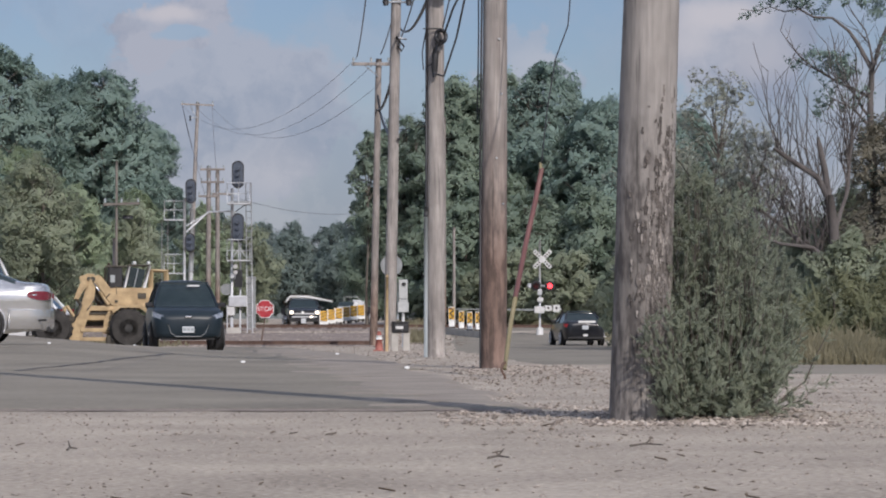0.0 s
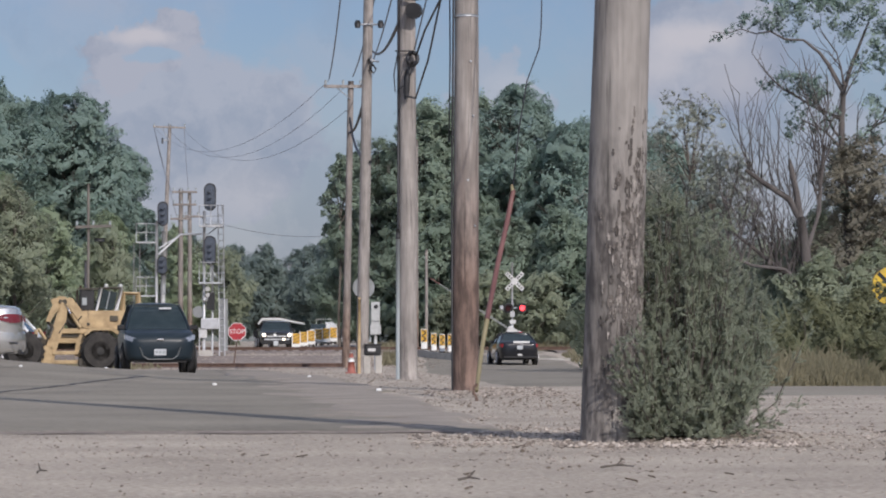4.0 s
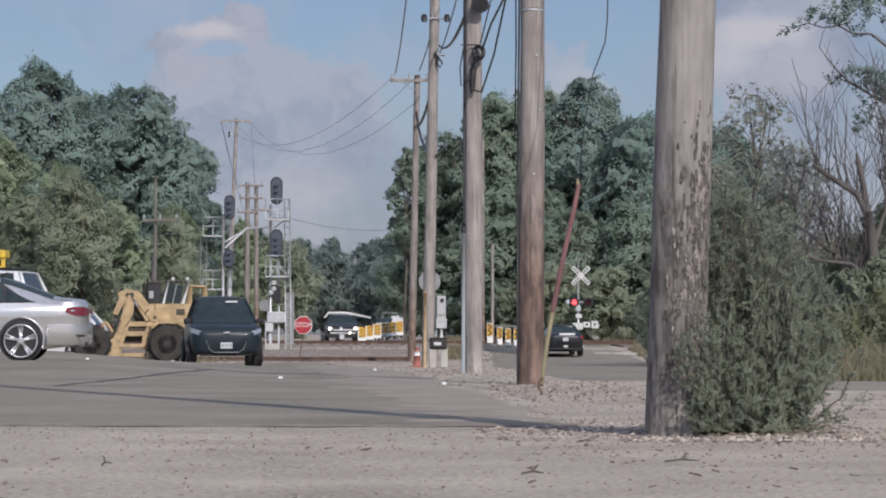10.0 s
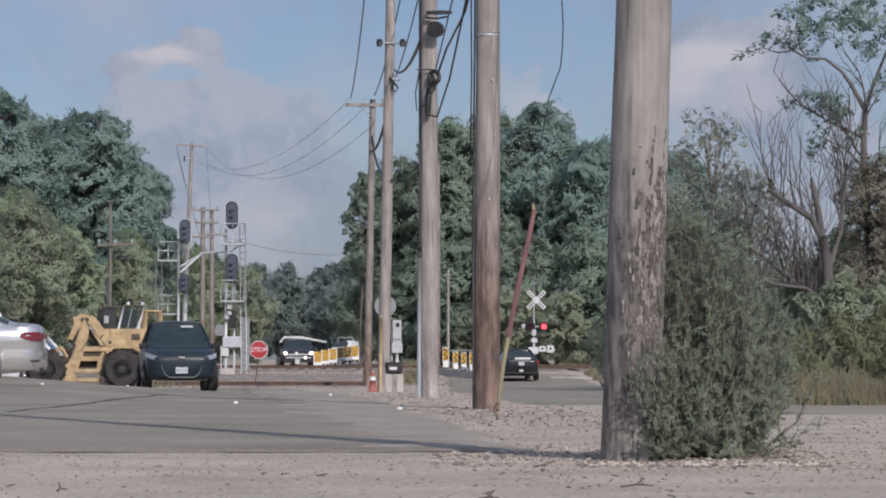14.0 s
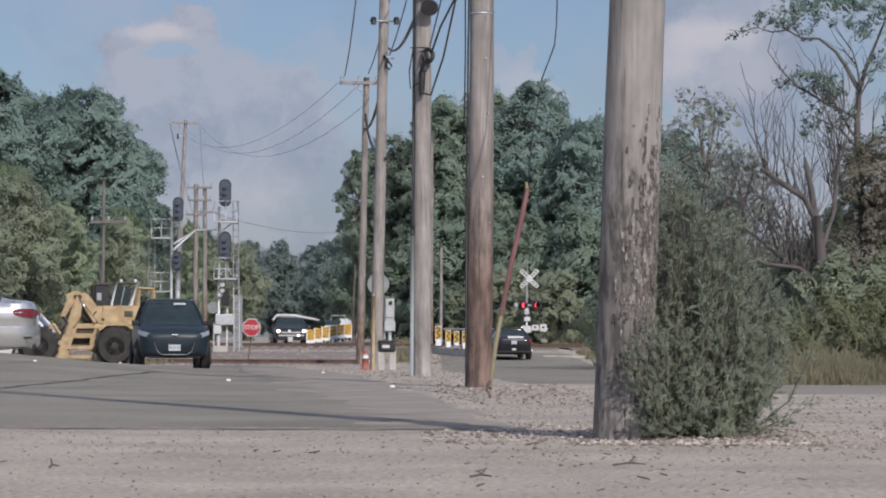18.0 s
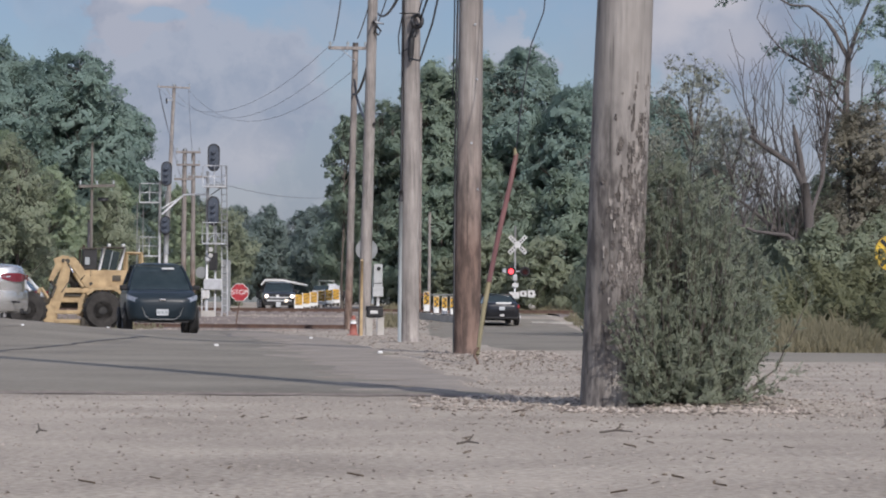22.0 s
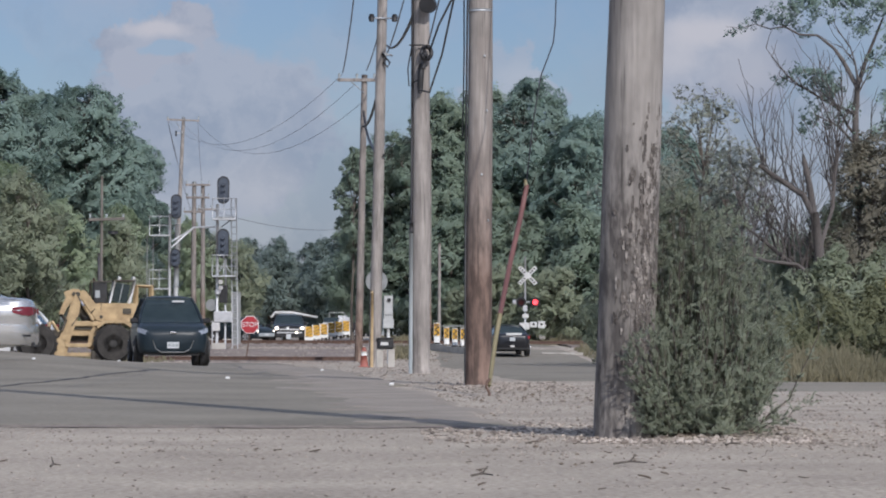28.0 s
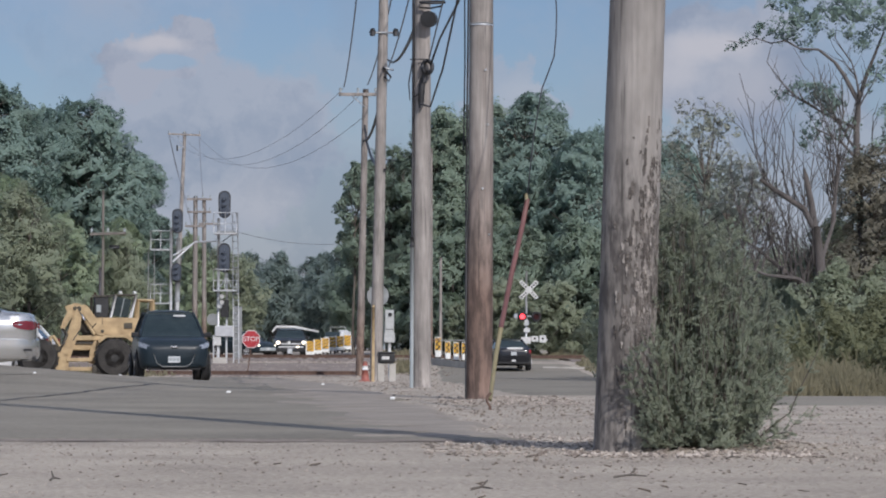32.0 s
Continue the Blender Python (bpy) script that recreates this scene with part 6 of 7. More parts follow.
    for x in (1.35, 1.85):
        part("work_lamp", disc((x, -0.5, 2.97), (1, 0.3, 0), 0.07, 0.1, 10), "offwhite", root, "round work lamp")
    part("exhaust", tube([(0.5, 0.35, 2.0), (0.5, 0.35, 3.0)], 0.05, 8), "rust", root)
    part("steering_wheel", disc((1.1, 0, 2.35), (0.6, 0, 1), 0.2, 0.03, 16), "black", root)
    # arms: forward from the tower, over the knee and down to the ground
    for s in (-0.75, 0.75):
        part("tower", prism([(0.35, 1.0), (0.75, 1.0), (0.8, 2.0), (0.55, 2.1), (0.35, 1.7)], 0.14, "y", s * 0.8), "machine", root)
        part("boom", smooth(prism([(-0.05, 2.5), (0.08, 2.56), (0.2, 2.5), (0.5, 2.1), (0.78, 1.78), (0.9, 1.62), (0.78, 1.46), (0.55, 1.5), (0.3, 1.86), (0.02, 2.28)], 0.16, "y", s), 30), "machine", root, "short yellow boom")
        part("dipper", smooth(prism([(-0.42, 2.5), (-0.3, 2.6), (-0.05, 2.58), (0.02, 2.35), (-0.05, 1.7), (-0.25, 1.1), (-0.42, 0.6), (-0.48, 0.2), (-0.62, 0.2), (-0.82, 0.6), (-0.72, 0.9), (-0.42, 1.75), (-0.32, 2.15)], 0.16, "y", s * 1.02), 30), "machine", root, "bent yellow dipper arm")
        part("dipper_rib", smooth(prism([(-0.2, 2.42), (-0.12, 2.36), (-0.2, 1.75), (-0.5, 0.8), (-0.6, 0.82), (-0.34, 1.75)], 0.05, "y", s * 1.16), 30), "machine", root)
        part("link_arm", smooth(prism([(-0.55, 2.5), (-0.42, 2.55), (-0.3, 2.2), (-0.45, 1.95), (-0.6, 1.68), (-0.72, 1.74), (-0.58, 2.1), (-0.48, 2.3)], 0.1, "y", s * 1.18), 30), "machine", root, "yellow link arm")
        part("link_rod", tube([(-0.66, s * 1.2, 1.72), (-0.5, s * 1.2, 1.5), (-0.62, s * 1.2, 1.15)], 0.045, 6), "machine_dark", root)
        part("boom_plate", prism([(-0.02, 2.2), (0.28, 1.78), (0.5, 1.46), (0.1, 1.44), (-0.06, 1.7)], 0.06, "y", s * 0.6), "machine_dark", root, "greasy dark plate")
        part("knee_bolt", disc((-0.24, s * 1.14, 2.42), (0, 1, 0), 0.07, 0.06, 10), "machine_dark", root)
        part("foot_bolt", disc((0.72, s * 1.1, 1.62), (0, 1, 0), 0.06, 0.06, 10), "machine_dark", root)
        part("arm_pin", disc((-0.1, s, 2.4), (0, 1, 0), 0.09, 0.24, 12), "machine_dark", root)
        part("arm_pin", disc((-0.72, s, 0.72), (0, 1, 0), 0.08, 0.24, 12), "machine_dark", root)
        part("claw_plate", smooth(prism([(-1.05, 0.5), (-0.95, 0.85), (-0.6, 0.9), (-0.5, 0.6), (-0.55, 0.15), (-0.68, 0.02), (-0.85, 0.1)], 0.12, "y", s * 1.1), 30), "machine", root, "worn yellow claw plate")
        part("ram", tube([(0.45, s * 1.12, 1.5), (0.12, s * 1.12, 1.98)], 0.06, 8), "machine", root, "hydraulic ram")
        part("ram_rod", tube([(0.12, s * 1.12, 1.98), (-0.08, s * 1.12, 2.3)], 0.035, 8), "chrome", root)
        part("hose", tube([(0.5, s * 1.1, 1.9), (0.2, s * 1.15, 1.55), (0.0, s * 1.12, 1.75), (-0.3, s * 1.12, 1.3)], 0.022, 5), "wire", root)
        part("hook", tube([(-1.1, s * 1.05, 0.95), (-1.06, s * 1.05, 1.42), (-0.98, s * 1.05, 1.45), (-0.75, s * 1.05, 1.1)], 0.055, 5), "machine", root)
    part("cross_tube", tube([(-0.1, -0.75, 2.4), (-0.1, 0.75, 2.4)], 0.11, 8), "machine", root)
    part("front_frame", box((0.7, 0.9, 0.5), (-0.1, 0, 1.1), bevel=0.05), "machine_dark", root)
    part("cross_frame", box((0.9, 0.1, 0.34), (0.0, -0.6, 1.12), bevel=0.03), "machine", root, "yellow cross frame")
    for z in (0.3, 0.62):
        part("step", box((0.95, 0.14, 0.13), (-0.05, -0.85, z), bevel=0.02), "machine", root, "yellow access step")
    part("step_plate", smooth(prism([(0.25, 0.5), (0.52, 0.45), (0.62, 1.2), (0.45, 1.3), (0.3, 1.0)], 0.1, "y", -0.8)), "machine", root)
    part("counterweight", box((0.35, 1.2, 0.7), (2.1, 0, 1.1), bevel=0.05), "machine", root)
    return root


wheel_loader(pose(-10.95, 99.0, gz(-10.9, 99), 0, 0, 8), "old yellow wheel loader with lowered lift arms and bucket")


def yellow_frame():
    root = thing("forklift_cage", "yellow cab cage of a machine behind the parked cars", "machine", pose(-17.4, 110, gz(-17, 110)))
    part("mast_body", box((1.6, 1.4, 2.6), (-0.3, 0.2, 1.3), bevel=0.08), "machine", root)
    for x in (-1.0, 0.16):
        part("post", box((0.16, 0.18, 1.8), (x, -0.4, 3.3), bevel=0.02), "yellow", root, "yellow post")
    part("roof", box((1.36, 1.2, 0.3), (-0.42, 0, 4.24), bevel=0.04), "yellow", root, "yellow roof")
    part("cross_bar", box((1.2, 0.1, 0.1), (-0.42, -0.42, 3.72), bevel=0.02), "yellow", root)
    part("rear_screen", box((1.0, 0.06, 0.9), (-0.42, 0.3, 3.4)), "glass", root, "dark rear screen")
    return root


yellow_frame()


# ------------------------------------------------------------ trees and plants
def leaf_mesh(name, lobes, count, size, seed, knobs=40, open_air=0.0, spread=1.0):
    """Small leaves on knobs that sit on round lobes (x, y, z, radius); what would lie deep inside another lobe is left out."""
    rng = np.random.default_rng(seed)
    c = np.array(lobes, float)

    def ball(n):
        v = rng.normal(size=(n, 3))
        return v / np.linalg.norm(v, axis=1)[:, None]

    weight = c[:, 3] ** 2
    pick = rng.choice(len(c), count, p=weight / weight.sum())
    knob_dir = ball(len(c) * knobs).reshape(len(c), knobs, 3)
    knob_far = rng.uniform(0.7, 1.04, (len(c), knobs))
    knob_size = rng.uniform(0.14, 0.4, (len(c), knobs)) * spread
    k = rng.integers(0, knobs, count)
    d, r = knob_dir[pick, k], c[pick, 3]
    e = ball(count)
    reach = 0.45 + 0.6 * rng.random(count) ** 0.6 + 0.45 * rng.random(count) * (rng.random(count) > 0.9)
    skin = rng.random(count) < 0.42 - open_air
    d = np.where(skin[:, None], e, d)
    knob_far[:, 0], knob_size[:, 0] = 0.9, 0.06
    k = np.where(skin, 0, k)
    centre = c[pick, :3] + d * (1, 1, 0.85) * (r * knob_far[pick, k])[:, None] + e * (1, 1, 0.72) * (r * knob_size[pick, k] * reach)[:, None]
    # the lobes are pulled out of round, coarsely and finely
    span = c[:, 3].mean()
    for wave, push in ((1.7, 0.34), (0.62, 0.17), (0.27, 0.08)):
        q = centre / (span * wave)
        a, b = rng.uniform(0, 6.28, 3), rng.uniform(0, 6.28, 3)
        centre = centre + span * push * (np.sin(q[:, [1, 2, 0]] * 2.1 + a) + np.sin(q[:, [2, 0, 1]] * 2.9 + b))
    heart = c[:, :3].mean(0) - (0, 0, 0.15 * np.ptp(c[:, 2]))
    deep = np.zeros(count, bool)
    for x, y, z, q in c:
        deep |= (np.linalg.norm((centre - (x, y, z)) / (1, 1, 0.85), axis=1) < q * (0.7 - open_air)) & (rng.random(count) > 0.12)
    keep = ~deep
    centre, d, e = centre[keep], d[keep], e[keep]
    count = len(centre)
    normal = 0.5 * d + 0.6 * e + (0, 0, 0.3) + 0.3 * rng.normal(size=(count, 3))
    normal /= np.linalg.norm(normal, axis=1)[:, None]
    u = np.cross(normal, rng.normal(size=(count, 3)))
    u /= np.linalg.norm(u, axis=1)[:, None]
    w = np.cross(normal, u)
    s = size * (0.55 + 0.8 * rng.random(count))[:, None]
    u, w = u * s, w * s * 0.72
    mid = normal * s * 0.2
    verts = np.stack([centre - u, centre - 0.8 * w + mid * 0.4, centre + u, centre + 0.9 * w + mid], 1).reshape(-1, 3)
    me = bpy.data.meshes.new(name)
    me.from_pydata(verts.tolist(), [], np.arange(count * 4).reshape(-1, 4).tolist())
    # leaves take the light much as the crown, the lobe and the knob that they belong to
    whole = centre - heart
    whole /= np.linalg.norm(whole, axis=1)[:, None]
    soft = 0.6 * whole + 0.22 * d + 0.18 * e + (0, 0, 0.36) + 0.12 * rng.normal(size=(count, 3))
    soft /= np.linalg.norm(soft, axis=1)[:, None]
    me.normals_split_custom_set_from_vertices(np.repeat(soft, 4, 0).tolist())
    return me


def lobes_of(rng, height, low, width, n, r0, r1, lean=0.0):
    """Lobe centres over an uneven egg-shaped crown, larger below and inside, smaller at the rim and the top."""
    out = []
    for k in range(n):
        u = (k + 0.5) / n
        r = r0 + (r1 - r0) * rng.random() * (1 - 0.35 * u)
        z = low + r * 0.6 + (height - r - low - r * 0.6) * (1 - (1 - u) ** 1.2)
        prof = math.sin(math.pi * min(1.0, 0.2 + 0.76 * u) ** 0.85) ** 0.6
        a = 2.4 * k + rng.uniform(-0.5, 0.5)
        q = max(0.0, width * prof - r * 0.8) * math.sqrt(rng.uniform(0.12, 1.25))
        out.append((q * math.cos(a) + lean * z, q * math.sin(a), z, r))
    return out


def limb_set(rng, lobes, height, r0, lean=0.0):
    bm = bmesh.new()
    trunk = [(lean * height * u + 0.25 * noise.noise((u * 3, r0, height)), 0.25 * noise.noise((u * 3, height, r0)), height * u - 0.3 * (u == 0)) for u in (0, 0.12, 0.3, 0.5, 0.7, 0.85)]
    tube(trunk, [r0 * (1.35 if k == 0 else 1 - 0.16 * k) for k in range(6)], 9, bm)
    for x, y, z, r in lobes:
        u = min(0.8, max(0.15, (z - 0.25 * math.hypot(x, y)) / height - 0.12))
        i = u / 0.85 * 5
        a, b = Vector(trunk[int(i)]), Vector(trunk[min(5, int(i) + 1)])
        p = a.lerp(b, i - int(i))
        end = Vector((x, y, z))
        mid = p.lerp(end, 0.5) + Vector((rng.uniform(-0.4, 0.4), rng.uniform(-0.4, 0.4), rng.uniform(-0.2, 0.5))) * min(1.0, r)
        tube([p, mid, end], [r0 * 0.36, r0 * 0.22, r0 * 0.1], 5, bm)
        for _ in range(3):
            way = Vector((rng.uniform(-1, 1), rng.uniform(-1, 1), rng.uniform(-0.2, 1))).normalized()
            tube([end, end + way * r * 0.9], [r0 * 0.1, r0 * 0.03], 4, bm, caps=False)
    return bm


def tree(name, label, m, seed, height, low, width, n, r0, r1, leaves, size, leaf="leaf", trunk=0.3, lean=0.0, category="tree", group="trees", knobs=40, open_air=0.0, spread=1.0):
    rng = random.Random(seed)
    root = thing(name, label, category, m, group)
    lb = lobes_of(rng, height, low, width, n, r0, r1, lean)
    part("trunk", limb_set(rng, lb, height * 0.86, trunk, lean), "bark", root)
    link("crown", leaf_mesh("crown", lb, leaves, size, seed, knobs, open_air, spread), leaf, root)
    return root


def again(src, rows):
    for x, y, turn, s in rows:
        copy_thing(src, pose(x, y, gz(x, y), 0, 0, turn) @ Matrix.Scale(s, 4))


BIG = "large dark green leafy tree in full crown"
big_a = tree("tree", BIG, pose(-25.7, 178, 0.2), 11, 17.2, 3.0, 5.8, 46, 0.9, 2.4, 190000, 0.088)
big_b = tree("tree", BIG, pose(-19.4, 180, 0.2), 12, 16.8, 5.0, 4.3, 38, 0.8, 2.0, 150000, 0.088)
big_c = tree("tree", BIG, pose(9.2, 194, 0.2), 13, 18.0, 2.5, 5.4, 46, 0.9, 2.3, 190000, 0.092)
big_d = tree("tree", "broad green leafy tree at the edge of the woods", pose(3.3, 191, 0.2), 14, 17.0, 2.0, 4.6, 40, 0.8, 2.0, 155000, 0.09, "leaf_mid")
again(big_a, ((-32.0, 184, 70, 1.06), (14.6, 199, 140, 0.9)))
again(big_b, ((-17.9, 187, 200, 0.8), (13.2, 190, 310, 0.93), (-22.6, 188, 100, 1.0)))
again(big_c, ((20.5, 201, 200, 0.84),))
again(big_d, ((-0.1, 193, 80, 0.85), (6.3, 202, 33, 1.08), (-29.5, 171, 120, 0.74)))
slim = tree("tree", "slim ragged tree at the edge of the woods", pose(-2.55, 189, 0.2), 15, 12.9, 5.5, 1.5, 16, 0.35, 0.7, 9000, 0.085, "leaf_mid", 0.12, 0.0, open_air=0.3)

light_a = tree("tree", "young light green tree before darker ones", pose(-24.6, 150, 0.1), 21, 11.2, 0.6, 3.2, 26, 0.7, 1.5, 90000, 0.068, "leaf_light", 0.16)
again(light_a, ((-27.8, 146, 200, 1.02), (-21.8, 160, 90, 0.9), (-18.9, 160, 310, 0.72), (-16.4, 168, 20, 0.72), (-15.2, 214, 150, 0.8)))
olive_a = tree("tree", "rounded olive green tree before the woods", pose(-17.6, 136, 0.0), 24, 8.7, 0.4, 2.3, 24, 0.55, 1.15, 70000, 0.056, "leaf_olive", 0.14)
again(olive_a, ((-20.6, 140, 120, 0.9), (-15.3, 163, 40, 0.86), (-13.8, 216, 222, 0.95), (-11.8, 222, 100, 0.9)))
low_a = tree("shrub", "dense green roadside thicket before the woods", pose(4.0, 182, 0.2), 22, 8.2, 0.2, 3.0, 26, 0.6, 1.35, 80000, 0.08, "leaf_mid", 0.14, 0, "shrub", "shrubs")
again(low_a, ((1.2, 187, 40, 0.95), (-3.0, 292, 220, 1.6), (8.2, 180, 130, 1.05), (12.2, 178, 220, 1.1), (16, 176, 300, 1.1), (20, 172, 60, 1.1), (6.2, 188, 333, 1.25)))
low_b = tree("shrub", "olive green roadside shrub beside the crossing", pose(9.5, 168, 0.2), 23, 4.8, 0.1, 2.2, 24, 0.4, 0.9, 56000, 0.06, "leaf_olive", 0.08, 0, "shrub", "shrubs")
again(low_b, ((13, 160, 80, 1.0), (16.5, 154, 150, 1.15), (6.9, 176, 30, 1.1), (20, 150, 222, 1.2), (2.5, 184, 100, 0.8), (4.6, 178, 77, 0.8)))

# far row: its haze is only in the leaf colour
far = tree("tree", "distant green tree beyond the tracks, haze painted into its leaf colour", pose(-22, 330, 0.5), 31, 12.2, 1.0, 5.6, 24, 1.0, 2.2, 50000, 0.14, "leaf_far_haze", 0.3)
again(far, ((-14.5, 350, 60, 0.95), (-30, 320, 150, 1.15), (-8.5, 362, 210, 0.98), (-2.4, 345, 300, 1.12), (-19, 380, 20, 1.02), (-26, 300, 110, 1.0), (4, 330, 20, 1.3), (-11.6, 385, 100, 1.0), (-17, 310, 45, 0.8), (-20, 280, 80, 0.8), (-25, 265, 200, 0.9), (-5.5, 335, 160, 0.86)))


# near the road on the far side: thin grey-green trees, a dead tree and a leafy one
dull = tree("tree", "sparse grey-green tree behind the juniper", pose(9.3, 83, -0.3), 41, 8.5, 1.4, 2.1, 46, 0.22, 0.62, 17000, 0.036, "leaf_dull", 0.07, knobs=14, open_air=0.35, spread=0.8)
again(dull, ((10.5, 87, 200, 0.84), (10.2, 81, 77, 0.78), (8.0, 88, 140, 0.86), (9.2, 92, 300, 0.8)))
scrub = tree("scrub_bush", "low olive scrub on the verge", pose(7.6, 55, gz(7.6, 55)), 44, 1.15, 0.0, 0.85, 18, 0.14, 0.3, 12000, 0.026, "weed", 0.02, 0, "bush", "scrub bushes")
again(scrub, ((8.9, 56, 60, 1.2), (8.3, 50, 150, 0.8), (10.0, 54, 250, 1.0), (9.6, 60, 20, 1.5), (11.0, 62, 120, 1.7), (12.4, 60, 200, 1.5), (7.2, 60, 300, 1.0), (11.4, 55, 90, 1.1), (8.6, 63, 33, 1.2), (7.0, 48, 222, 0.6), (8.2, 46, 10, 0.7), (9.6, 49, 100, 1.0), (6.6, 44.5, 60, 0.5), (10.8, 48, 310, 1.3), (12.2, 52, 45, 1.6), (7.7, 42.5, 280, 0.45), (9.0, 44, 170, 0.6), (10.2, 43, 20, 0.7)))
dark_a = tree("tree", "dense dark green tree beside the road", pose(12.6, 80, -0.3), 42, 3.7, 0.0, 2.0, 22, 0.4, 0.85, 44000, 0.05, "leaf_olive", 0.12)
again(dark_a, ((10.6, 84, 100, 0.72), (14.6, 82, 190, 1.1), (8.7, 98, 30, 0.95), (11.5, 102, 10, 0.8), (14.5, 104, 222, 1.2), (10.0, 112, 100, 1.0), (15.2, 76, 75, 0.9),
               (11.5, 72.5, 40, 0.8), (13.0, 72, 160, 0.85), (11.9, 79, 250, 0.95), (13.4, 79, 320, 1.2)))
brown = tree("tree", "browning ragged tree beside the road", pose(13.1, 75.2, -0.3), 43, 6.3, 0.5, 1.75, 42, 0.3, 0.7, 52000, 0.036, "leaf_brown", 0.1, knobs=18, open_air=0.2)


def branch(bm, rng, p, d, length, r, depth, droop=0.0):
    """A bare limb that forks again and again."""
    pts, rad = [p], [r]
    for k in range(4):
        d = (d + Vector((rng.uniform(-0.22, 0.22), rng.uniform(-0.22, 0.22), rng.uniform(-0.12, 0.2) - droop))).normalized()
        p = p + d * length / 4
        pts.append(p)
        rad.append(r * (1 - 0.16 * (k + 1)))
    tube(pts, rad, 6 if r > 0.03 else 4, bm, caps=False)
    if depth:
        for k in range(5 if depth > 1 else 4):
            q = pts[1 + k % 4]
            t = Vector((rng.uniform(-1, 1), rng.uniform(-1, 1), rng.uniform(-0.1, 0.9)))
            branch(bm, rng, q, (d * 0.7 + t * 0.8).normalized(), length * rng.uniform(0.45, 0.68), r * 0.5, depth - 1)


def dead_tree():
    """A broken trunk with one limb arching over, a low limb, and a fan of thin upright shoots."""
    rng = random.Random(7)
    root = thing("dead_tree", "leafless broken dead tree with many bare dark shoots", "tree", pose(11.5, 74, gz(11.5, 74)), "trees")
    part("trunk", tube([(0.05, 0, -0.2), (0.0, 0, 1.2), (-0.08, 0, 2.6), (-0.14, 0, 3.4), (-0.25, 0, 4.15)], [0.2, 0.17, 0.15, 0.14, 0.12], 9), "dead_bark", root)
    part("broken_limb", tube([(-0.25, 0, 4.0), (-0.36, 0, 4.8), (-0.5, 0, 5.45), (-0.55, 0, 5.7)], [0.1, 0.085, 0.075, 0.03], 8), "dead_bark", root, "broken dark stub")
    limbs = (((-0.22, 0, 4.0), (-0.56, 0, 4.62), (-1.3, 0, 5.1), (-1.72, 0, 5.4)), ((-0.05, 0, 1.9), (-0.6, 0.1, 2.6), (-1.1, 0.1, 3.0), (-2.1, 0.1, 3.8)), ((-0.1, 0, 3.2), (0.25, 0, 4.3), (0.3, 0, 5.2), (0.42, 0, 6.1)),
             ((-0.05, 0, 2.2), (-0.7, -0.1, 2.75), (-1.55, -0.1, 2.85), (-2.2, -0.1, 3.1)))
    for pts, r in zip(limbs, (0.1, 0.075, 0.06, 0.06)):
        bm = bmesh.new()
        tube([Vector(p) for p in pts], [r, r * 0.85, r * 0.7, r * 0.45], 7, bm)
        for k in range(15):
            u = rng.uniform(0.7, 3.0)
            p = Vector(pts[int(min(u, 2.99))]).lerp(Vector(pts[int(min(u, 2.99)) + 1]), u % 1.0 if u < 3 else 1.0)
            d = Vector((rng.uniform(-0.42, 0.3), rng.uniform(-0.3, 0.3), 1.0)).normalized()
            branch(bm, rng, p, d, rng.uniform(1.1, 2.3) if pts[0][2] < 2.5 else rng.uniform(1.5, 2.5), 0.02, 1)
        part("limb", bm, "dead_bark", root)
    for k in range(18):
        bm = bmesh.new()
        branch(bm, rng, Vector((rng.uniform(-0.9, 0.1), rng.uniform(-0.1, 0.3), rng.uniform(1.6, 3.4))), Vector((rng.uniform(-0.7, 0.1), 0, 0.9)).normalized(), rng.uniform(1.2, 2.6), 0.017, 1)
        part("shoot", bm, "dead_bark", root, "thin bare shoot")
    return root


dead_tree()


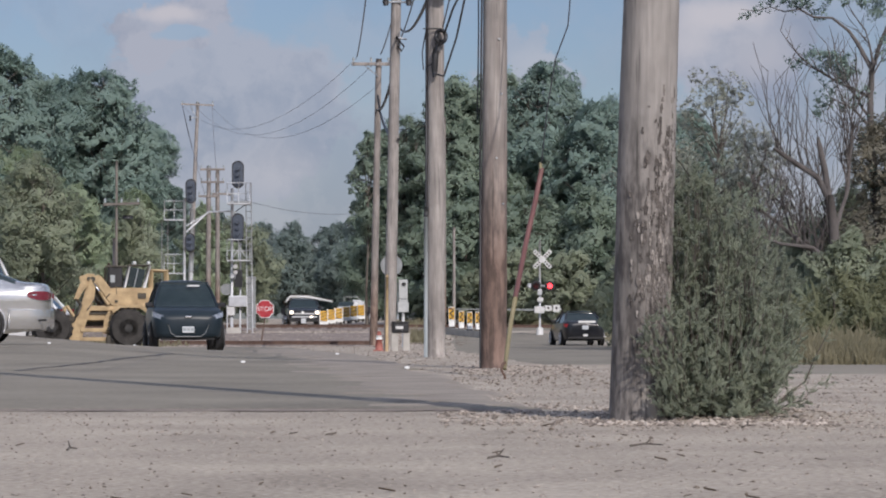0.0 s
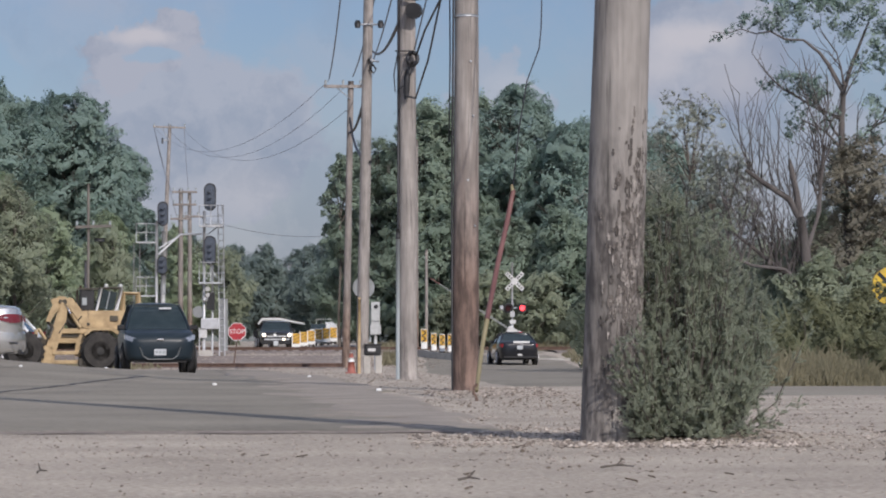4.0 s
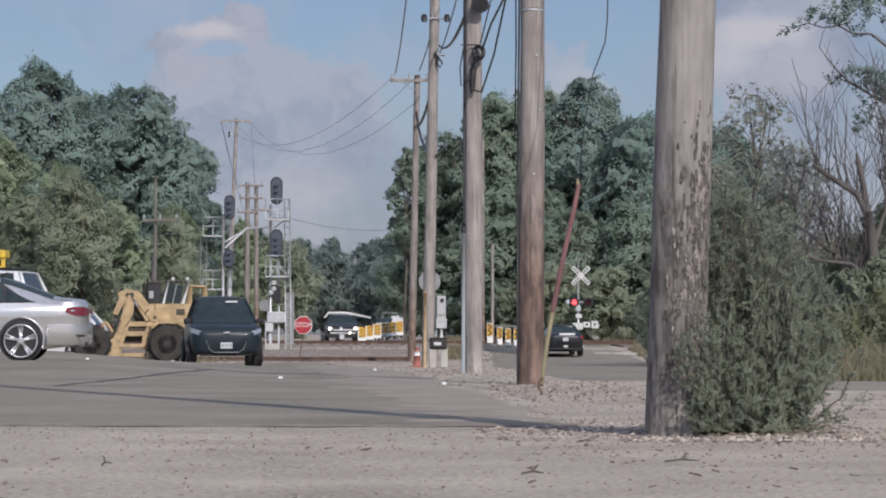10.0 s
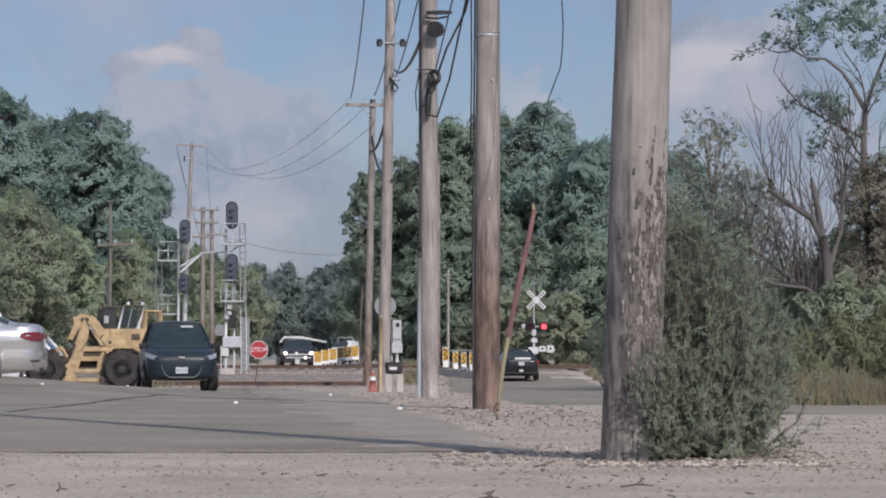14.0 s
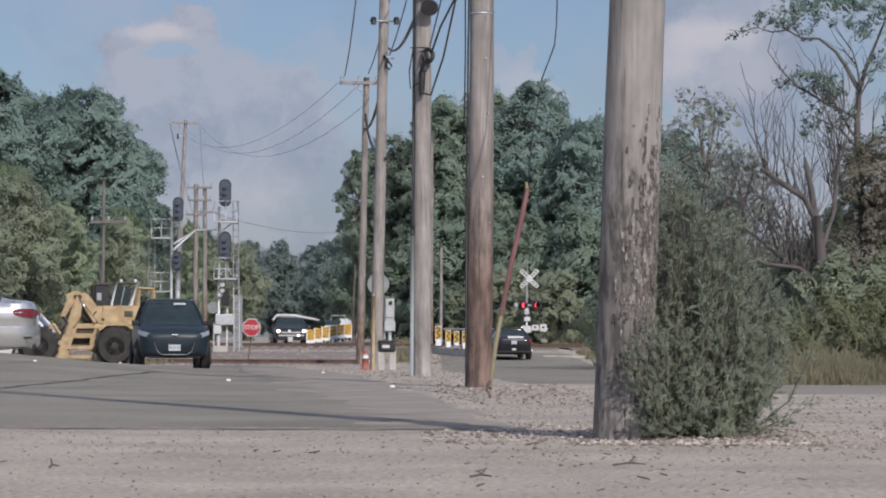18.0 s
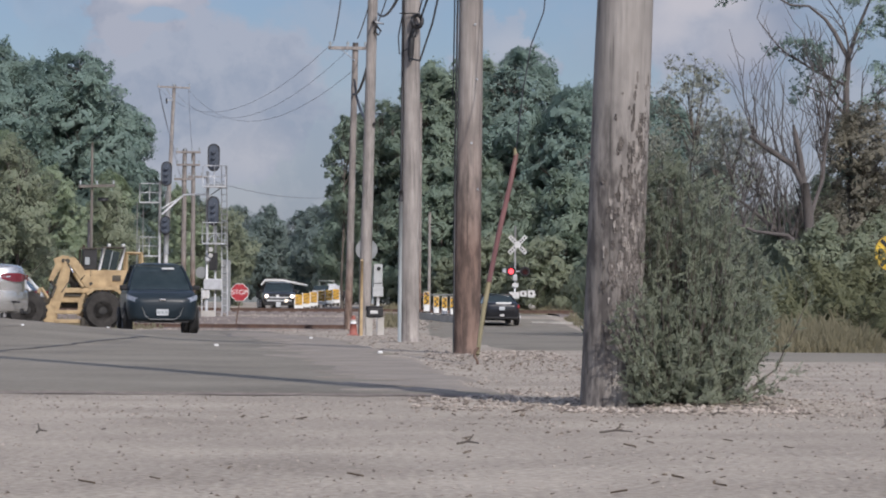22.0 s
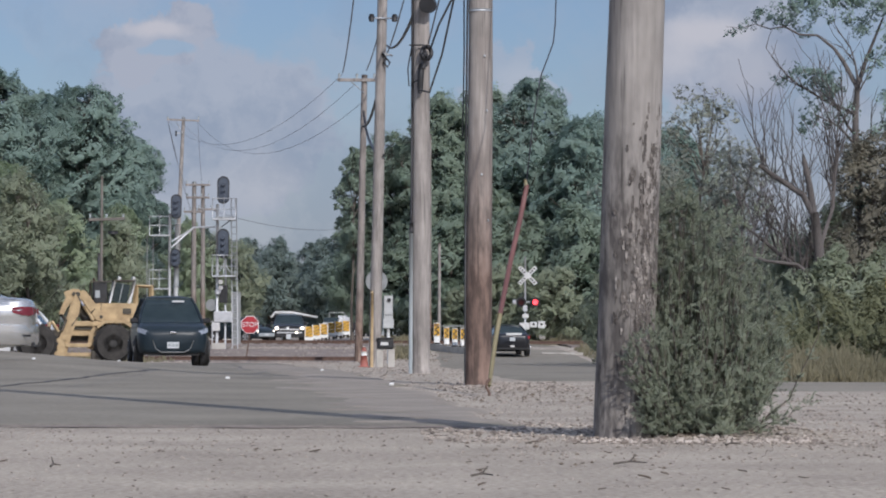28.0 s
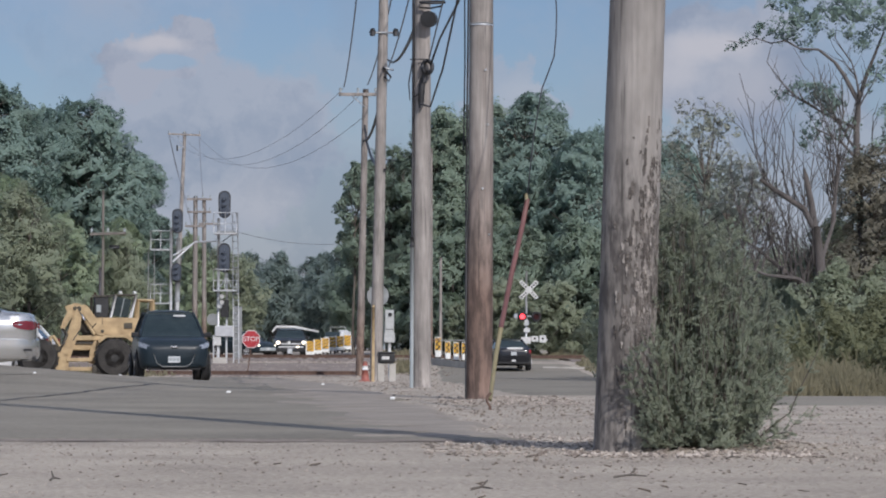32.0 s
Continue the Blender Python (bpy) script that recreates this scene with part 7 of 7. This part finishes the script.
def leaning_tree():
    """A tall tree with crooked limbs whose thin crown hangs into view over the dead one."""
    rng = random.Random(5)
    root = thing("tree", "tall tree with crooked dark limbs and thin crown", "tree", pose(13.35, 76, gz(13, 76)), "trees")
    spine = [(0, 0, -0.2), (-0.25, 0, 2.0), (-0.5, 0, 3.8), (-0.66, 0, 5.9), (-0.66, 0, 7.0), (-0.6, 0, 7.85)]
    part("trunk", tube(spine, [0.17, 0.14, 0.12, 0.1, 0.085, 0.06], 9), "dead_bark", root)
    ends = []
    for z, d, ln in ((6.3, (-0.8, 0, 0.75), 1.7), (6.9, (-1, 0, 0.5), 2.0), (6.0, (0.8, 0, 0.8), 2.0), (7.1, (0.2, 0, 1), 1.7), (5.0, (0.7, 0, 0.7), 1.4), (5.4, (-0.7, 0.2, 0.45), 0.9), (4.6, (-0.8, 0, 0.3), 0.8)):
        bm = bmesh.new()
        branch(bm, rng, Vector((-0.6, 0, z)), Vector(d).normalized(), ln, 0.05, 2)
        part("limb", bm, "dead_bark", root)
        for u in (0.7, 1.0, 1.2):
            ends.append((d[0] * ln * u, rng.uniform(-0.5, 0.5), z + d[2] * ln * u, rng.uniform(0.22, 0.4)))
    part("limb", tube([(-0.62, 0, 7.7), (-1.0, 0, 8.4), (-1.25, 0, 8.75), (-1.7, 0, 9.1), (-2.2, 0, 9.12), (-2.6, 0, 9.34), (-3.0, 0, 9.27), (-3.4, 0, 9.4), (-3.8, 0, 9.28), (-4.2, 0, 9.33)], [0.07, 0.06, 0.045, 0.035, 0.03, 0.026, 0.02, 0.016, 0.012, 0.006], 6), "dead_bark", root)
    part("limb", tube([(-0.6, 0, 7.75), (-0.35, 0, 8.5), (0.1, 0, 9.6)], [0.065, 0.05, 0.025], 7), "dead_bark", root)
    part("limb", tube([(-0.66, 0, 6.1), (-1.1, 0, 6.6), (-1.9, 0, 7.0)], [0.05, 0.035, 0.015], 6), "dead_bark", root)
    ends += [(-2.1, 0, 7.0, 0.3), (-1.75, 0, 7.5, 0.33), (-1.35, 0, 6.9, 0.3), (-1.95, 0, 6.6, 0.25), (-1.45, 0, 7.8, 0.3), (0.05, 0, 6.4, 0.4), (0.2, 0, 7.2, 0.4), (-4.2, 0, 9.3, 0.13), (-3.8, 0, 9.38, 0.18), (-3.4, 0, 9.6, 0.3), (-2.9, 0, 9.75, 0.36), (-2.3, 0, 9.8, 0.4), (-1.7, 0, 9.85, 0.45), (-1.0, 0, 9.9, 0.5), (-2.1, 0, 9.35, 0.22), (-0.3, 0, 9.6, 0.5), (1.0, 0, 8.0, 0.5), (-2.6, 0, 10.3, 0.5), (-1.9, 0, 10.5, 0.6), (-1.1, 0, 10.6, 0.65), (-0.2, 0, 10.5, 0.7), (0.6, 0, 10.0, 0.7), (-0.3, 0, 8.4, 0.35), (-1.2, 0, 7.9, 0.3), (-0.7, 0, 6.3, 0.3), (-0.9, 0, 5.8, 0.3)]
    link("crown", leaf_mesh("crown", ends, 26000, 0.038, 77, 14, 0.25), "leaf", root)
    return root


leaning_tree()


# ------------------------------------------------------------ the juniper by the pole
def juniper():
    """Many fine stems that fan up beside the pole and out over the gravel; each carries short feathery sprays of needles."""
    rng = random.Random(3)
    root = thing("juniper_bush", "shaggy dark green juniper bush against a utility pole", "bush", pose(1.9, 16.98, 0.03))
    npr = np.random.default_rng(8)
    base, along = [], []
    for group in range(6):
        bm = bmesh.new()
        for k in range(60):
            z = 1.4 * rng.uniform(0.02, 1.0) ** 1.25
            right = 0.08 + 0.86 * z if z < 0.5 else 0.51 if z < 0.75 else 0.51 - 0.95 * (z - 0.75)
            left = -0.42 + 0.1 * z if z < 0.6 else -0.36 + 0.05 * (z - 0.6)
            end = Vector((left + (right - left) * rng.uniform(0, 1), rng.uniform(-0.42, 0.42) * (1 - 0.45 * z), z))
            if rng.random() < 0.14:
                end += Vector((rng.uniform(0.0, 0.22), 0, rng.uniform(0.0, 0.2)))
            if rng.random() < 0.05:
                end = Vector((rng.uniform(-0.5, -0.28), rng.uniform(-0.5, -0.36), rng.uniform(0.06, 0.62)))
            if rng.random() < 0.004:
                end = Vector((rng.uniform(0.3, 0.6), rng.uniform(-0.4, 0.2), rng.uniform(0.04, 0.3)))
            foot = Vector((end.x * 0.45 - 0.03, end.y * 0.4 + 0.05, 0.0))
            side = Vector((end.x - foot.x, end.y - foot.y, 0)) * 0.4
            pts = [foot]
            for i in range(1, 7):
                u = i / 6
                p = foot.lerp(end, u) + side * math.sin(math.pi * u) * 0.6
                pts.append(p + Vector((rng.uniform(-0.02, 0.02), rng.uniform(-0.02, 0.02), rng.uniform(-0.02, 0.02))))
            pts.append(pts[-1] + Vector((rng.uniform(-0.05, 0.09), rng.uniform(-0.05, 0.05), rng.uniform(0.02, 0.1))))
            tube(pts, [0.006, 0.005, 0.004, 0.003, 0.003, 0.002, 0.002, 0.001], 4, bm, caps=False)
            for i in range(1, 8):
                base.append(pts[i])
                along.append((pts[i] - pts[i - 1]).normalized())
        part("stem", bm, "bark", root)
    # sprays: a short twig off the stem, feathered on all sides
    sprays, needles = 3, 42
    b0, a0 = np.repeat(np.array(base), sprays, 0), np.repeat(np.array(along), sprays, 0)
    way = 0.7 * a0 + 0.55 * npr.normal(size=b0.shape) + np.stack([0.5 * b0[:, 0], 0.9 * b0[:, 1], 0.25 + 0 * b0[:, 0]], 1)
    way /= np.linalg.norm(way, axis=1)[:, None]
    long = npr.uniform(0.035, 0.115, len(b0))
    b0 = b0 + 0.012 * npr.normal(size=b0.shape)
    pos = npr.random((len(b0), needles))
    b = (b0[:, None] + way[:, None] * (long[:, None] * pos)[..., None]).reshape(-1, 3)
    w = np.repeat(way, needles, 0)
    e = 0.9 * w + 0.62 * npr.normal(size=b.shape)
    ln = ((0.012 + 0.016 * npr.random(b.shape[0])) * (1.15 - 0.6 * pos.reshape(-1)))[:, None]
    keep = b[:, 2] > 0.012
    b, e, ln = b[keep], e[keep], ln[keep]
    e /= np.linalg.norm(e, axis=1)[:, None]
    out = np.stack([b[:, 0], b[:, 1] - 0.25, 0.5 * b[:, 2]], 1) * 1.2 + 0.5 * w[keep] + (0, 0, 0.3) + 0.1 * npr.normal(size=b.shape)
    out /= np.linalg.norm(out, axis=1)[:, None]
    s = np.cross(e, npr.normal(size=b.shape))
    s = s / np.linalg.norm(s, axis=1)[:, None] * 0.0021
    s *= np.sign((np.cross(s, e) * out).sum(1))[:, None]
    verts = np.stack([b - s, b + s, b + e * ln + 0.35 * s, b + e * ln - 0.35 * s], 1).reshape(-1, 3)
    me = bpy.data.meshes.new("foliage")
    me.from_pydata(verts.tolist(), [], np.arange(len(verts)).reshape(-1, 4).tolist())
    me.normals_split_custom_set_from_vertices(np.repeat(out, 4, 0).tolist())
    link("foliage", me, "juniper", root)
    return root


juniper()


# ------------------------------------------------------------ grass, stones and litter
def blades(name, label, rows, height, material="grass", width=0.012, seed=1):
    rng = np.random.default_rng(seed)
    verts = []
    for x0, x1, y0, y1, n in rows:
        for _ in range(n):
            x, y = rng.uniform(x0, x1), rng.uniform(y0, y1)
            tuft = noise.noise((x * 0.7, y * 0.35, height * 9)) + 0.5 * noise.noise((x * 2.3, y, 4.0))
            z, h = gz(x, y) - 0.02, height * (0.4 + 0.9 * rng.random()) * max(0.25, 0.75 + 1.3 * tuft)
            a = rng.uniform(0, 6.28)
            dx, dy = math.cos(a) * width * (1 + y / 60), math.sin(a) * width * (1 + y / 60)
            lx, ly = rng.normal(0, 0.34 * h, 2)
            verts += [(x - dx, y - dy, z), (x + dx, y + dy, z), (x + lx + dx * 0.2, y + ly, z + h), (x + lx - dx * 0.2, y + ly, z + h)]
    me = bpy.data.meshes.new(name)
    me.from_pydata(verts, [], [(4 * k, 4 * k + 1, 4 * k + 2, 4 * k + 3) for k in range(len(verts) // 4)])
    return tagged(link(name, me, material), label, "grass", kind="stuff")


blades("grass", "rough dry green grass on the verge", ((5.0, 9, 37.2, 44, 9000), (6.0, 12, 44, 58, 9000), (9, 22, 37.2, 44, 5000), (7.6, 16, 58, 84, 8000), (9.3, 20, 84, 140, 6000), (5.6, 13, 37.2, 43, 12000)), 0.3)
blades("grass", "low dry grass along the tracks", ((9.4, 30, 134, 143, 5000), (0.1, 1.7, 126, 142, 1200), (-1, 2.2, 165, 185, 2500), (-30, -9, 100, 118, 3000), (8, 20, 158, 176, 5000)), 0.3, width=0.02, seed=2)
blades("weeds", "tall green weeds beside the road", ((7.0, 9.2, 50, 60, 1600), (8.4, 11.8, 62, 68, 3200), (9.5, 14, 68, 74, 3000)), 0.8, "weed", 0.03, 4)


def stones(name, label, spots, seed, material="stone"):
    """Loose stones: lumpy little solids of eight faces."""
    rng = np.random.default_rng(seed)
    base = np.array([(1, 0, 0), (-1, 0, 0), (0, 1, 0), (0, -1, 0), (0, 0, 0.7), (0, 0, -0.7)], float)
    tris = [(0, 2, 4), (2, 1, 4), (1, 3, 4), (3, 0, 4), (2, 0, 5), (1, 2, 5), (3, 1, 5), (0, 3, 5)]
    verts, faces = [], []
    for x0, x1, y0, y1, n, s0, s1 in spots:
        for _ in range(n):
            x, y = rng.uniform(x0, x1), rng.uniform(y0, y1)
            s = s0 + (s1 - s0) * rng.random() ** 2.5
            a = rng.uniform(0, 6.28)
            p = base * s * rng.uniform(0.6, 1.25, (6, 3))
            c, q = math.cos(a), math.sin(a)
            p = np.stack([p[:, 0] * c - p[:, 1] * q, p[:, 0] * q + p[:, 1] * c, p[:, 2] * 0.8], 1) + (x, y, gz(x, y) + s * 0.2)
            k = len(verts)
            verts += p.tolist()
            faces += [(k + i, k + j, k + m) for i, j, m in tris]
    me = bpy.data.meshes.new(name)
    me.from_pydata(verts, [], faces)
    return tagged(link(name, me, material), label, "stones", kind="stuff")


stones("loose_stones", "loose pale gravel stones", ((-3.0, 3.2, 8.2, 14, 1800, 0.004, 0.011), (-3.6, 1.0, 14, 18.6, 1100, 0.005, 0.014), (0.6, 4.2, 14, 18.6, 1500, 0.004, 0.014), (1.2, 4.2, 15.6, 18.8, 1700, 0.005, 0.018), (1.05, 2.5, 16.1, 16.75, 500, 0.01, 0.034), (0.2, 2.6, 16.2, 20, 1800, 0.008, 0.026),
                                                     (0.2, 3.6, 19, 36, 2600, 0.006, 0.02), (2.8, 6, 18, 31, 1100, 0.006, 0.022), (0.6, 2.2, 31, 37, 700, 0.01, 0.035), (-0.8, 1.4, 37, 60, 700, 0.012, 0.03), (-16, 1.6, 121.5, 146, 4200, 0.03, 0.1), (-16, -1, 108, 118, 900, 0.03, 0.07), (-4, 1.5, 70, 108, 900, 0.015, 0.04), (-4, 1.2, 19, 30, 700, 0.005, 0.012), (-6, 0.5, 22, 60, 420, 0.01, 0.026)), 5)


stones("dark_grit", "scattered dark crumbs of dirt and cinder", ((-3.2, 4.0, 8.4, 18.4, 380, 0.003, 0.012), (0.4, 4.6, 13, 30, 500, 0.005, 0.02), (-5, 1.0, 20, 46, 260, 0.008, 0.024), (0.5, 2.2, 26, 34, 160, 0.01, 0.03), (-4, 3, 120, 142, 300, 0.04, 0.09)), 15, "litter")


def litter():
    rng = random.Random(9)
    for k in range(110):
        x, y = rng.uniform(-2.4, 3.6), rng.uniform(8.6, 16.5)
        root = thing("dead_leaf", "curled brown dead leaf lying on the gravel", "leaf", pose(x, y, gz(x, y) + 0.004, 0, 0, rng.uniform(0, 360)), "dead leaves")
        s = 0.009 + 0.018 * rng.random() ** 2
        bm = bmesh.new()
        cols = [[bm.verts.new((s * (i - 2) * 0.6, w * s * (1 - abs(i - 2) * 0.4) * 0.6, s * (0.1 * i + 0.25 * abs(w)))) for w in (-1, 0, 1)] for i in range(5)]
        for a, b in zip(cols, cols[1:]):
            for j in (0, 1):
                bm.faces.new((a[j], a[j + 1], b[j + 1], b[j]))
        part("blade", bm, "litter", root)
    for x, y, ln, turn in ((1.15, 13.4, 0.16, 4), (1.93, 15.75, 0.1, 30), (-1.55, 13.0, 0.07, 60), (0.4, 12.2, 0.1, -12), (2.6, 14.2, 0.08, 40), (3.4, 18.5, 0.14, 20)):
        root = thing("twig", "short dark broken twig on the gravel", "twig", pose(x, y, gz(x, y) + 0.012, 0, 0, turn), "twigs")
        part("stick", tube([(-ln / 2, 0, 0), (0, 0.01, 0.01), (ln / 2, -0.005, 0.004)], [0.006, 0.005, 0.003], 5), "bark", root)
        part("side_shoot", tube([(0, 0.01, 0.01), (ln * 0.2, 0.03, 0.04)], [0.005, 0.003], 4), "bark", root)
    for x, y in ((9.5, 131.5), (-2.2, 38), (-1.15, 47.5), (-5.6, 58), (0.02, 33.5), (-6.6, 52)):
        root = thing("paper_scrap", "crumpled white scrap of litter on the asphalt", "litter", pose(x, y, gz(x, y) + 0.03))
        part("scrap", box((0.06, 0.04, 0.035), turn=Matrix.Rotation(0.5, 4, "X"), bevel=0.015), "white", root)


litter()


# ------------------------------------------------------------ what moves
def motions():
    rows = []
    for t, y in SEDAN_Y:
        x = 7.42 - (y - 120.8) * 0.144
        rows.append((t, pose(x, y, gz(x, y) + 0.02, 0, 0, 95.5)))
    walk(SEDAN, rows)
    walk(WAITING, [(t, pose(x, 166.5, gz(x, 166.5) + 0.02, 0, 0, a)) for t, x, a in
                   ((0, -17.5, -4), (21.0, -17.5, -4), (21.8, -15.6, -6), (22.6, -10.9, -22), (23.0, -9.4, -36), (23.6, -8.8, -46), (32, -8.8, -46))])
    base = GATE.matrix_basis.translation.copy()
    walk(GATE, [(t, pose(base.x, base.y, base.z, 0, a, 0)) for t, a in
                ((0, 0.5), (1, 2), (2, 9), (2.5, 13.5), (3, 24), (3.5, 31), (4.2, 33), (5, 24), (5.5, 15.5), (6, 7), (6.5, 2), (7, 0), (32, 0))])
    # the two lamps take turns
    for k, lamp in enumerate(LAMPS):
        at = lamp.location.copy()
        rows, angle = [(0.0, 180.0 if k == 0 else 0.0)], 180.0 if k == 0 else 0.0
        for i in range(59):
            t = 0.18 + 0.541 * i
            if t < 31.7:
                rows.append((t - 0.07, angle))
                rows += [(t - 0.035, angle + 60), (t, angle + 120)]
                angle += 180
                rows.append((t + 0.035, angle))
        rows.append((32.0, angle))
        walk(lamp, [(t, pose(at.x, at.y, at.z, 0, 0, a)) for t, a in rows])


SEDAN_Y = ((0.0, 120.8), (1.0, 122.1), (2.0, 123.6), (3.0, 126.0), (3.5, 127.5), (4.5, 130.4), (5.5, 132.5), (6.0, 133.3), (6.5, 133.7), (7.2, 133.9), (32.0, 133.9))
motions()
